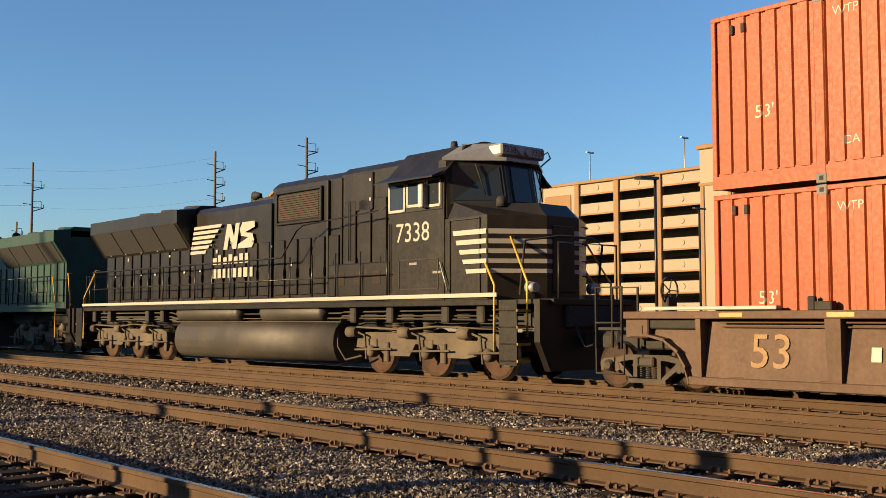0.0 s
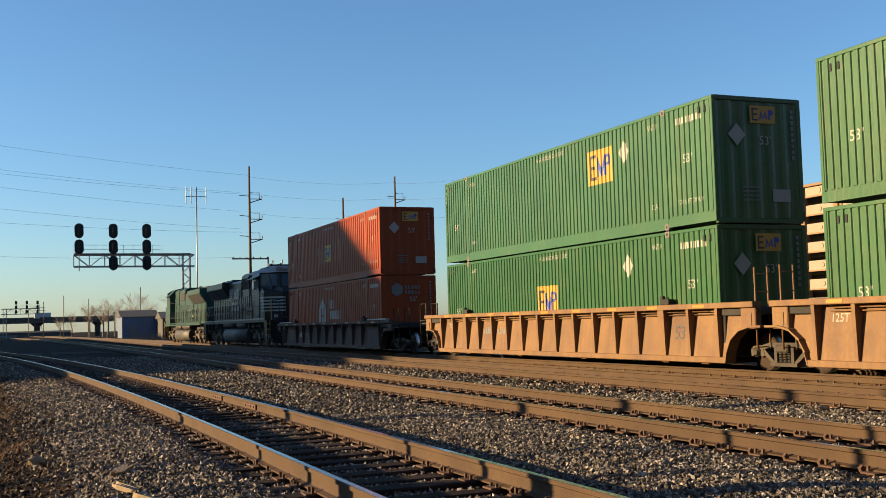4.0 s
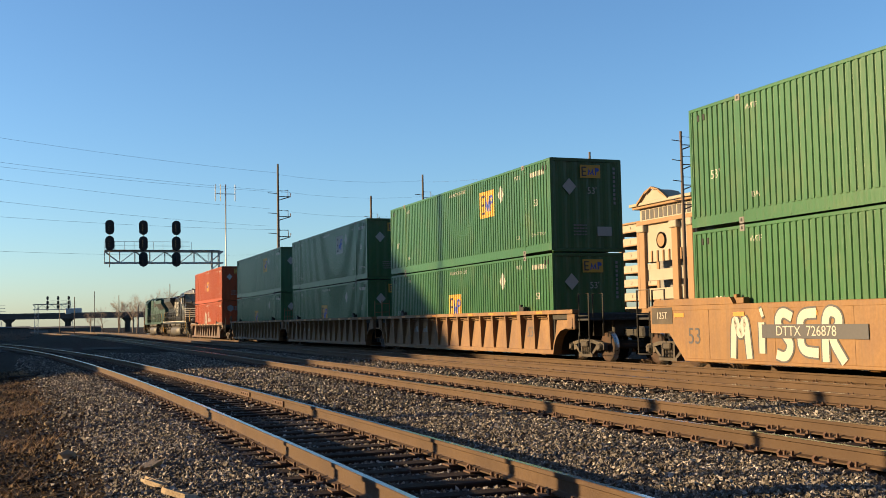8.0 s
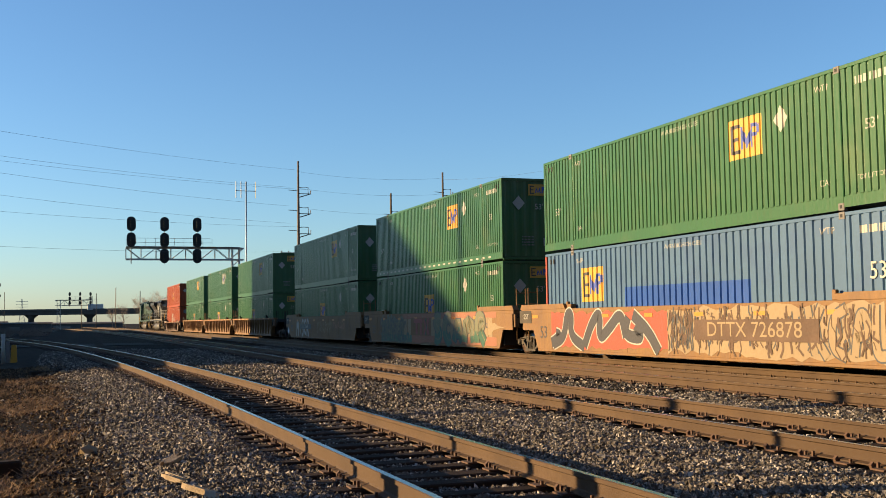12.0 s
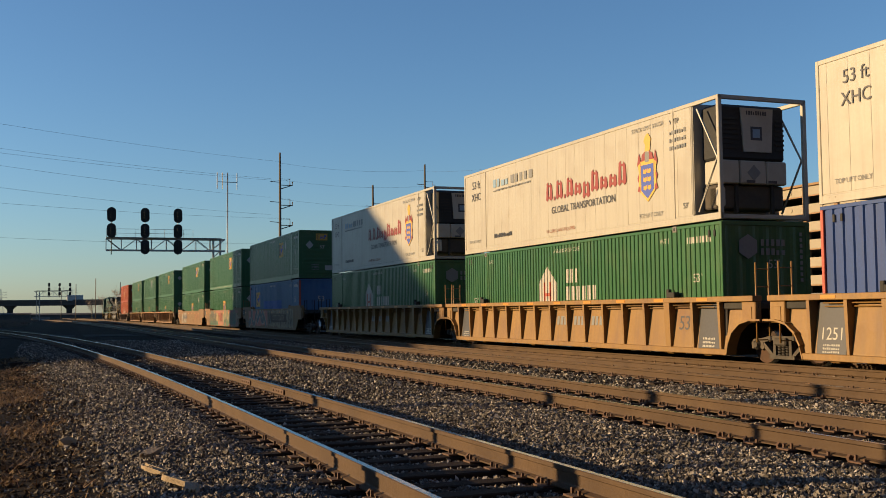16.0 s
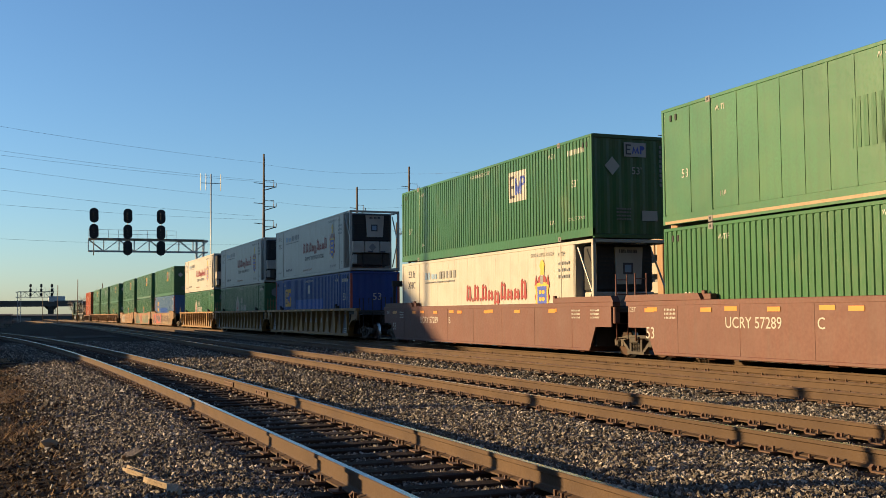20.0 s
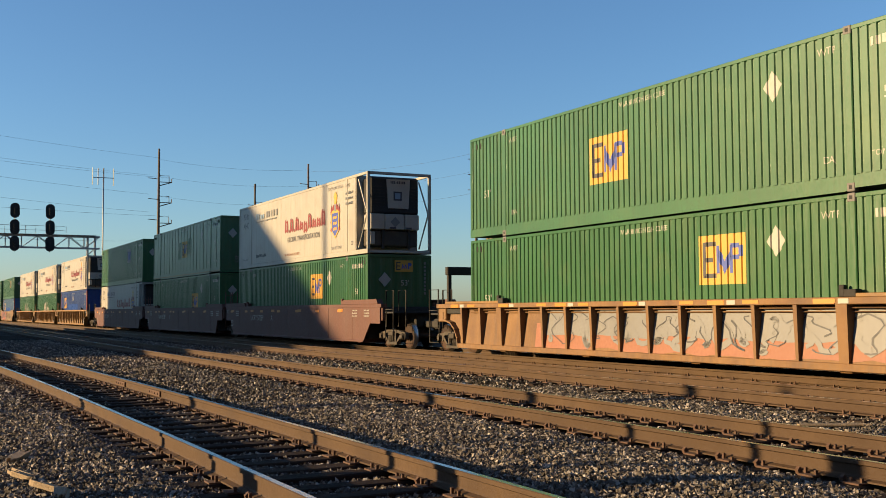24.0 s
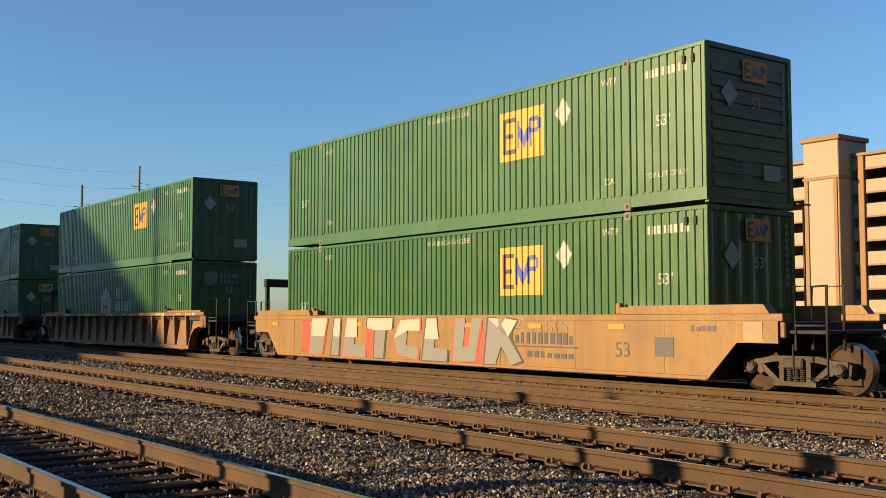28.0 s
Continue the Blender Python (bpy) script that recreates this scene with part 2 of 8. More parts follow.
def finish(name, bm, mats):
    me = bpy.data.meshes.new(name)
    bmesh.ops.recalc_face_normals(bm, faces=bm.faces)
    bm.to_mesh(me)
    bm.free()
    for m in mats if isinstance(mats, (list, tuple)) else [mats]:
        me.materials.append(M[m] if isinstance(m, str) else m)
    return me


def part(name, bm, mats, parent=None, label="", at=None):
    """Links a bmesh, or a mesh made before, as one mesh object under a thing or a part."""
    ob = new(name, finish(name, bm, mats) if isinstance(bm, bmesh.types.BMesh) else bm)
    if parent:
        ob.parent = parent
    if at is not None:
        ob.matrix_basis = at
    return tagged(ob, label)


def thing(name, label, category, group="", kind="", at=None):
    ob = new(name)
    if at is not None:
        ob.matrix_basis = at
    return tagged(ob, label, category, group, kind)


TEXTS = {}


def lettering(text, size):
    """A flat mesh of words in the built-in font, centred, in the x-y plane."""
    if (text, size) not in TEXTS:
        cu = bpy.data.curves.new("lettering", "FONT")
        cu.body, cu.size, cu.align_x, cu.align_y, cu.extrude, cu.resolution_u = text, size, "CENTER", "CENTER", 0.001, 3
        ob = new("lettering", cu)
        bpy.context.view_layer.update()
        TEXTS[text, size] = bpy.data.meshes.new_from_object(ob.evaluated_get(bpy.context.evaluated_depsgraph_get()))
        bpy.data.objects.remove(ob)
    return TEXTS[text, size].copy()


FACE_LEFT = Matrix(((0, 0, -1, 0), (-1, 0, 0, 0), (0, 1, 0, 0), (0, 0, 0, 1)))   # words read on a side that looks to -x
FACE_REAR = Matrix(((1, 0, 0, 0), (0, 0, -1, 0), (0, 1, 0, 0), (0, 0, 0, 1)))    # words read on an end that looks to -y


def words(parent, text, size, x, y, z, m, face=FACE_LEFT, wide=1.0, name="lettering"):
    me = lettering(text, size)
    me.materials.clear()
    me.materials.append(M[m])
    return part(name, me, None, parent, "", Matrix.Translation((x, y, z)) @ face @ Matrix.Diagonal((wide, 1, 1, 1)))


def plate(parent, x, y, z, w, h, m, name="marking", face=FACE_LEFT, t=0.003, pts=None):
    """A thin decal of width w and height h, or of the outline pts, on a side."""
    bm = bmesh.new()
    if pts is None:
        pts = [(-w / 2, -h / 2), (w / 2, -h / 2), (w / 2, h / 2), (-w / 2, h / 2)]
    prism(bm, pts, 0, t, "z")
    return part(name, bm, m, parent, "", Matrix.Translation((x, y, z)) @ face)


def bars(parent, x, y, z, w, h, m, n, face=FACE_LEFT, name="lettering"):
    """A line of unreadable writing or a name: plain upright bars of its size and colour."""
    bm = bmesh.new()
    rs = random.Random(int(abs(x * 7 + y * 131 + z * 17) * 10))
    step = w / n
    for i in range(n):
        a = -w / 2 + i * step
        ww = step * rs.uniform(0.5, 0.78)
        hh = h * rs.choice((1, 1, 1, 0.72))
        prism(bm, [(a, -h / 2), (a + ww, -h / 2), (a + ww, -h / 2 + hh), (a, -h / 2 + hh)], 0, 0.003, "z")
    return part(name, bm, m, parent, "", Matrix.Translation((x, y, z)) @ face)

# ---- the line of the tracks ----
TRAIN_X, BEND, SLANT = 16.495, 1.6e-5, 0.01228        # the train's track, its slight bend to the left ahead and its slant


def line(x0, k, y):
    """Place and heading on a track that lies at x0 beside the camera and bends left ahead."""
    yy = max(y, 0.0)
    s = SLANT if x0 == TRAIN_X else 0.0
    return x0 - s * y - k * yy * yy, math.degrees(math.atan(s + 2 * k * yy))


TRACKS = {  # centre beside the camera, bend, height of the rail's top
    "near": (3.3, 8e-4, 0.0), "middle": (8.05, 1e-4, 0.0), "third": (12.0, 5e-5, 0.07), "train": (TRAIN_X, BEND, 0.0)}


def ground_height(x, y):
    u = x + 8e-4 * max(y, 0) ** 2 * max(0.0, 1 - max(0.0, x - 4) / 6) if y < 75 else x
    pts = ((-60, -0.42), (-0.5, -0.42), (1.1, -0.22), (1.75, -0.185), (2.05, -0.195), (2.25, -0.24), (4.4, -0.24), (4.65, -0.215), (5.1, -0.22), (5.8, -0.18), (6.5, -0.195), (6.95, -0.205), (7.15, -0.235), (8.95, -0.235), (9.3, -0.21), (10.0, -0.2),
           (10.9, -0.15), (13.0, -0.15), (14.8, -0.215), (18.2, -0.215), (19.6, -0.5), (60, -0.6))
    z = pts[-1][1]
    for (a, za), (b, zb) in zip(pts, pts[1:]):
        if u <= b:
            z = za + (zb - za) * (max(u, a) - a) / (b - a)
            break
    if abs(x) < 30 and -10 < y < 60:
        z += 0.022 * noise.noise((x * 0.9, y * 0.9, 0)) + 0.012 * noise.noise((x * 3.1, y * 3.1, 4))
        if 4.6 < u < 6.7 or u < 2.0:
            z += 0.03 * noise.noise((x * 0.5, y * 0.35, 9))
    return z


def build_ground():
    xs = [-3000, -600, -150, -60, -30, -15] + [-10 + 0.5 * i for i in range(20)] + [0.2 * i for i in range(97)] + [20, 22, 26, 34, 50, 90, 160, 300, 800, 3000]
    ys = [-3000, -500, -100, -40, -15, -6] + [-4 + 0.3 * i for i in range(190)] + [54 + 4 * i for i in range(30)] + [190, 240, 300, 400, 600, 1000, 3500]
    me = bpy.data.meshes.new("ground")
    v = [(x, y, ground_height(x, y)) for x in xs for y in ys]
    n = len(ys)
    f = [(i * n + j, (i + 1) * n + j, (i + 1) * n + j + 1, i * n + j + 1) for i in range(len(xs) - 1) for j in range(n - 1)]
    me.from_pydata(v, [], f)
    me.polygons.foreach_set("use_smooth", [True] * len(f))
    me.materials.append(M["ground"])
    tagged(new("ground", me), "stony soil and ballast bed of a rail yard", "ground", kind="structure")


RAIL = [(-0.07, -0.18), (0.07, -0.18), (0.07, -0.165), (0.02, -0.15), (0.012, -0.135), (0.012, -0.05), (0.036, -0.038), (0.036, -0.006), (0.028, 0.0),
        (-0.028, 0.0), (-0.036, -0.006), (-0.036, -0.038), (-0.012, -0.05), (-0.012, -0.135), (-0.02, -0.15), (-0.07, -0.165)]


def build_rail(track, side, parent):
    x0, k, z0 = TRACKS[track]
    ys = [-60, -20] + [-8 + 2 * i for i in range(40)] + [80, 100, 125, 150, 180, 220, 270, 330, 400, 480]
    v, f = [], []
    n = len(RAIL)
    for y in ys:
        x, a = line(x0, k, y)
        c, s = math.cos(radians(a)), math.sin(radians(a))
        for px, pz in RAIL:
            d = side * 0.755 + px
            v.append((x + d * c, y + d * s, z0 + pz))
    for j in range(len(ys) - 1):
        for i in range(n):
            f.append((j * n + i, j * n + (i + 1) % n, (j + 1) * n + (i + 1) % n, (j + 1) * n + i))
    me = bpy.data.meshes.new("rail")
    me.from_pydata(v, [], f)
    me.materials.append(M["railside"]), me.materials.append(M["railtop"])
    me.polygons.foreach_set("material_index", [1 if q % n in (8,) else 0 for q in range(len(f))])
    bm = bmesh.new()
    bm.from_mesh(me)
    bmesh.ops.recalc_face_normals(bm, faces=bm.faces)
    bm.to_mesh(me)
    bm.free()
    part("rail", me, None, parent, "rusty steel rail with a polished head")
    return ys


def tie_mesh(seed):
    rs = random.Random(seed)
    bm = bmesh.new()
    w = 0.115 + rs.uniform(-0.012, 0.012)
    box(bm, -1.28 + rs.uniform(-0.06, 0.06), 1.28 + rs.uniform(-0.06, 0.06), -w, w, -0.36, -0.192 + rs.uniform(-0.012, 0.0), 0.012)
    for sx in (-0.755, 0.755):
        box(bm, sx - 0.17, sx + 0.17, -0.09, 0.09, -0.194, -0.178, 0.0, 1)
        for dx in (-0.1, 0.1):
            for dy in (-0.06, 0.06):
                if rs.random() < 0.8:
                    h = rs.uniform(0.012, 0.045)
                    box(bm, sx + dx - 0.012, sx + dx + 0.012, dy - 0.012, dy + 0.012, -0.18, -0.165 + h, 0.0, 1)
    return finish("tie", bm, ["tie", "plate"])


def anchor_mesh():
    bm = bmesh.new()
    prism(bm, [(-0.1, -0.2), (0.1, -0.2), (0.12, -0.16), (0.085, -0.125), (0.07, -0.155), (-0.07, -0.155), (-0.085, -0.13), (-0.115, -0.16)], -0.02, 0.02, "y")
    return finish("rail_anchor", bm, "plate")


def build_tracks():
    ties = [tie_mesh(i) for i in range(6)]
    clip = anchor_mesh()
    for name, label in (("near", "main track with timber ties and rusty rails"), ("middle", "track with timber ties and paired rail anchors"),
                        ("third", "track beside the passing train"), ("train", "track under the passing train")):
        x0, k, z0 = TRACKS[name]
        root = thing("railway_track", label, "railway track", "parallel tracks", "structure")
        for side in (-1, 1):
            build_rail(name, side, root)
        near = name in ("near", "middle")
        y, i = (-3.0, 0)
        far = bmesh.new()
        while y < (62 if near else 45):
            x, a = line(x0, k, y)
            m = pose(x, y, z0, 0, 0, a + random.uniform(-1.2, 1.2))
            part("tie", ties[i % 6], None, root, "", m)
            if near and (name == "middle" or i % 3 == 0) and y < 30:
                for side in (-1, 1):
                    part("rail_anchor", clip, None, root, "", m @ pose(side * 0.755, 0.16, 0))
            i += 1
            y = -3.0 + 0.53 * i + random.uniform(-0.025, 0.025)
        while y < 190:
            x, a = line(x0, k, y)
            c = pose(x, y, z0, 0, 0, a)
            vs = box(far, -1.28, 1.28, -0.115, 0.115, -0.34, -0.185)
            for v in vs:
                v.co = c @ v.co
            y += 0.56
        tagged(part("far_ties", far, "tie", root), kind="stuff")
        if name == "near":
            for side, y in ((1, 18.6), (1, 21.4)):
                x, a = line(x0, k, y)
                bm = bmesh.new()
                for s in (-1, 1):
                    box(bm, side * 0.755 + s * 0.03 - 0.014, side * 0.755 + s * 0.03 + 0.014, -0.42, 0.42, -0.14, -0.045, 0.006)
                    for q in (-0.3, -0.1, 0.1, 0.3):
                        lathe(bm, [(side * 0.755 + s * 0.045 - 0.012, 0.02), (side * 0.755 + s * 0.045 + 0.012, 0.02)], "x", 6, 0, (0, q, -0.09))
                part("joint_bar", bm, "plate", root, "bolted steel joint bar", pose(x, y, z0, 0, 0, a))


def stone_field(name, label, n, xr, yr, size, skip_ties=True, dens=None, mat_name="stone", lift=0.0):
    """Broken stones lying on the ground, in one mesh: each an uneven wedge."""
    rng = np.random.default_rng(len(name) + n)
    base = np.array([(math.cos(a), math.sin(a), z) for z in (-0.75, 0.75) for a in (0.0, 2.1, 4.2)]) * 0.55
    tris = np.array([(0, 2, 1), (3, 4, 5), (0, 1, 4), (0, 4, 3), (1, 2, 5), (1, 5, 4), (2, 0, 3), (2, 3, 5)])
    xs, ys = rng.uniform(*xr, n), rng.uniform(yr[0] ** 0.5, yr[1] ** 0.5, n) ** 2 if yr[0] > 0 else rng.uniform(*yr, n)
    keep = np.ones(n, bool)
    for x0, k, z0 in TRACKS.values():
        c = x0 - k * np.maximum(ys, 0) ** 2 - (SLANT * ys if x0 == TRAIN_X else 0)
        for s in (-0.755, 0.755):
            keep &= np.abs(xs - c - s) > 0.1
        if skip_ties:
            keep &= ~((np.abs(xs - c) < (1.12 if x0 < 9 else 1.28)) & (np.abs((ys + 3.0 + 0.265) % 0.53 - 0.265) < 0.15) & (rng.random(n) < (0.86 if x0 < 9 else 0.7)))
            keep &= ~((np.abs(xs - c) < (1.1 if x0 < 5 else 0.75)) & (rng.random(n) < 0.15))
    if dens:
        keep &= rng.random(n) < np.array([dens(x, y) for x, y in zip(xs, ys)])
    xs, ys = xs[keep], ys[keep]
    n = len(xs)
    zs = np.array([ground_height(x, y) for x, y in zip(xs, ys)])
    s = rng.uniform(size[0], size[1], n) * (0.85 + 0.012 * np.maximum(ys, 0))
    v = base[None] * rng.uniform(0.6, 1.2, (n, 1, 3)) + rng.normal(0, 0.16, (n, 6, 3))
    q = rng.normal(size=(n, 4))
    q /= np.linalg.norm(q, axis=1)[:, None]
    w, a, b, c = q.T
    R = np.stack([1 - 2 * (b * b + c * c), 2 * (a * b - c * w), 2 * (a * c + b * w), 2 * (a * b + c * w), 1 - 2 * (a * a + c * c), 2 * (b * c - a * w),
                  2 * (a * c - b * w), 2 * (b * c + a * w), 1 - 2 * (a * a + b * b)], 1).reshape(n, 3, 3)
    v = np.einsum("nij,nkj->nki", R, v) * s[:, None, None]
    v += np.stack([xs, ys, zs + s * rng.uniform(-0.1, 0.55, n) + lift], 1)[:, None]
    f = (tris[None] + 6 * np.arange(n)[:, None, None]).reshape(-1, 3)
    me = bpy.data.meshes.new(name)
    me.vertices.add(6 * n), me.loops.add(len(f) * 3), me.polygons.add(len(f))
    me.vertices.foreach_set("co", v.ravel())
    me.loops.foreach_set("vertex_index", f.ravel().astype(np.int32))
    me.polygons.foreach_set("loop_start", np.arange(0, len(f) * 3, 3, dtype=np.int32))
    me.polygons.foreach_set("use_smooth", np.zeros(len(f), bool))
    me.update(calc_edges=True)
    me.materials.append(M[mat_name])
    tagged(new(name, me), label, "ballast", kind="stuff")


def build_ballast():
    stone_field("ballast", "grey and brown crushed stone ballast between the rails", 205000, (0.5, 11.2), (2.5, 17), (0.016, 0.044))
    stone_field("close_ballast", "crushed stone ballast beside the camera", 60000, (0.3, 11.2), (-5, 2.55), (0.016, 0.046))
    stone_field("far_ballast", "crushed stone ballast further along the tracks", 100000, (-1.5, 15), (14, 62), (0.022, 0.05), True,
                lambda x, y: min(1.0, max(0.05, 0.75 * (x + 8e-4 * y * y) - 0.1)))
    stone_field("side_ballast", "scattered stones on the shoulder of the track", 86000, (-5.0, 2.6), (3.5, 34), (0.015, 0.042), False,
                lambda x, y: min(0.95, max(0.05, 0.8 * (x + 8e-4 * y * y) + 0.3 * noise.noise((x, y, 1)) + 0.12)))
    stone_field("soil_clods", "dark brown crumbled soil and litter on the verge", 70000, (-7.0, 1.2), (6, 44), (0.014, 0.05), False,
                lambda x, y: min(1.0, max(0.03, 0.9 - 0.9 * (x + 8e-4 * y * y))), "soil", -0.008)


def build_grass():
    rng = random.Random(5)
    v, f = [], []
    for i in range(120000):
        y = rng.uniform(3 ** 0.5, 44 ** 0.5) ** 2 if i % 12 else rng.uniform(-7, 3)
        x = rng.uniform(-6, 1.0) - 8e-4 * y * y
        u = x + 8e-4 * y * y
        patch = 1.4 * noise.noise((x * 0.7, y * 0.4, 2)) + 0.6 * noise.noise((x * 2.3, y * 1.6, 5))
        if rng.random() > (0.02 if u > 0.5 else 0.05 if patch < 0.1 - 0.25 * min(1, max(0, -u - 0.8)) + 0.5 * max(0, u + 0.4) else 0.95):
            continue
        z = ground_height(x, y)
        for _ in range(3):
            a, h, w = rng.uniform(0, 6.28), rng.choice((0.02, 0.03, 0.05, 0.09)) * rng.uniform(0.6, 1.3), rng.uniform(0.004, 0.009)
            dx, dy = math.cos(a), math.sin(a)
            l = rng.uniform(0.4, 2.6) * h
            n = len(v)
            v += [(x - dy * w, y + dx * w, z), (x + dy * w, y - dx * w, z), (x + dx * l, y + dy * l, z + h)]
            f.append((n, n + 1, n + 2))
    me = bpy.data.meshes.new("dry_grass")
    me.from_pydata(v, [], f)
    me.materials.append(M["grass"])
    tagged(new("dry_grass", me), "dry yellow winter grass on the verge", "grass", kind="stuff")


WOOD = ((0.99, 11.6, 0.3, 55), (0.915, 10.43, 0.3, 125), (1.055, 9.42, 0.42, 130), (1.1, 9.07, 0.24, 80))


def build_wood():
    for x, y, l, a in WOOD:
        rs = random.Random(int(y * 10))
        bm = bmesh.new()
        for k in range(4):      # splinters that hang together along the grain
            o, h, e = -0.045 + 0.03 * k, rs.uniform(0.02, 0.05), rs.uniform(-0.12, 0.12) * l
            prism(bm, [(-0.5 * l + e, o), (-0.3 * l + e, o - 0.018), (0.3 * l + e, o - 0.014), (0.5 * l + e * 1.6, o + 0.004), (0.34 * l + e, o + 0.02), (-0.36 * l + e, o + 0.018)], 0.0, h, "z")
        ob = part("wood_chunk", bm, "wood", None, "", pose(x, y, ground_height(x, y) + 0.03, 7, -9, a))
        tagged(ob, "splintered piece of old tie wood on the stones", "wood", "splintered wood")
    bm = bmesh.new()
    box(bm, -0.35, 0.4, -0.1, 0.1, -0.1, 0.08, 0.02)
    tagged(part("old_tie_end", bm, "tie", None, "", pose(-0.95, 13.1, -0.33, 0, 0, 5)), "dark cut end of an old timber tie in the grass", "timber")
    bm = bmesh.new()
    box(bm, -0.6, 0.5, -0.13, 0.13, -0.1, 0.08, 0.02)
    tagged(part("old_tie", bm, "tie", None, "", pose(-0.75, 37.6, -0.32, 0, 0, 12)), "weathered old tie lying at the edge of the verge", "timber")
    for x, y, r in ((0.19, 13.9, 0.11), (-0.3, 36.0, 0.12), (-0.05, 19.0, 0.07)):
        bm = bmesh.new()
        bmesh.ops.create_icosphere(bm, subdivisions=1, radius=r)
        for v in bm.verts:
            v.co = Vector((v.co.x * 1.2, v.co.y * 0.8, v.co.z * 0.7)) * (1 + 0.35 * noise.noise(v.co * 9))
        tagged(part("pale_stone", bm, "cream", None, "", pose(x, y, ground_height(x, y) + 0.04)), "pale broken stone lying on the verge", "stone", "pale stones")
    bm = bmesh.new()
    box(bm, -0.45, 0.45, -0.05, 0.05, 0, 0.035, 0.01)
    tagged(part("pale_plank", bm, "wood", None, "", pose(10.2, 9.6, -0.16, 0, 0, -28)), "pale splintered plank lying between the tracks", "plank")

# ---- containers ----
LEN, WID, HGT = 16.154, 2.591, 3.01
HL, HW = LEN / 2, WID / 2
POST = HL - 1.98
PITCH, DEPTH = 0.286, 0.038


def corr(y, out=0.012, deep=None):
    """Inset of a corrugated side at y."""
    u = (y / PITCH) % 1.0
    deep = deep or DEPTH
    if u < 0.58:
        return out
    if u < 0.66:
        return out + deep * (u - 0.58) / 0.08
    if u < 0.92:
        return out + deep
    return out + deep * (1.0 - u) / 0.08


def breaks(a, b):
    ys = {a, b}
    k = math.floor(a / PITCH) - 1
    while k * PITCH < b:
        for o in (0.0, 0.58, 0.66, 0.92):
            y = (k + o) * PITCH
            if a < y < b:
                ys.add(y)
        k += 1
    return sorted(ys)


def corr_wall(bm, a, b, z0, z1, sx, flat=False, deep=None):
    ys = [a, b] if flat else breaks(a, b)
    col = [(bm.verts.new((sx * (HW - (0.02 if flat else corr(y, deep=deep))), y, z0)), bm.verts.new((sx * (HW - (0.02 if flat else corr(y, deep=deep))), y, z1))) for y in ys]
    for p, q in zip(col, col[1:]):
        bm.faces.new((p[0], q[0], q[1], p[1]))


def wrap_plate(parent, yc, zc, w, h, m, name="marking", poly=None, lift=0.004, deep=None):
    """A decal that follows the corrugations of the near side; poly gives (lo, hi) heights by the fraction across."""
    bm = bmesh.new()
    ys = breaks(yc - w / 2, yc + w / 2)
    if poly:
        ys = sorted(set(ys) | {yc - w / 2 + w * i / 8 for i in range(9)})
    col = []
    for y in ys:
        lo, hi = poly((y - yc) / w) if poly else (-0.5, 0.5)
        x = -(HW - corr(y, deep=deep) + lift)
        col.append((bm.verts.new((x, y, zc + lo * h)), bm.verts.new((x, y, zc + hi * h))))
    for p, q in zip(col, col[1:]):
        bm.faces.new((p[0], q[0], q[1], p[1]))
    return part(name, bm, m, parent)


def wrap_bars(parent, yc, zc, w, h, m, n, deep=None):
    bm = bmesh.new()
    for i in range(n):
        a = yc - w / 2 + i * w / n
        ys = breaks(a, a + 0.62 * w / n)
        col = [(bm.verts.new((-(HW - corr(y, deep=deep) + 0.004), y, zc - h / 2)), bm.verts.new((-(HW - corr(y, deep=deep) + 0.004), y, zc + h / 2))) for y in ys]
        for p, q in zip(col, col[1:]):
            bm.faces.new((p[0], q[0], q[1], p[1]))
    return part("lettering", bm, m, parent)


WRAPPED = {}


def wrap_words(parent, text, size, yc, zc, m, deep=None):
    """Stencilled words that follow the corrugations of the near side."""
    key = (text, size, round(yc, 3), PITCH, m)
    if key not in WRAPPED:
        bm = bmesh.new()
        bm.from_mesh(lettering(text, size))
        for v in bm.verts:
            v.co = Vector((0.0, yc - v.co.x, v.co.y))
        bmesh.ops.remove_doubles(bm, verts=bm.verts, dist=1e-5)
        ya, yb = min(v.co.y for v in bm.verts), max(v.co.y for v in bm.verts)
        for y in breaks(ya, yb)[1:-1]:
            bmesh.ops.bisect_plane(bm, geom=bm.verts[:] + bm.edges[:] + bm.faces[:], plane_co=(0, y, 0), plane_no=(0, 1, 0))
        for v in bm.verts:
            v.co.x = -(HW - corr(v.co.y, deep=deep) + 0.004)
        WRAPPED[key] = finish("lettering", bm, m)
    return part("lettering", WRAPPED[key], None, parent, "", Matrix.Translation((0, 0, zc)))


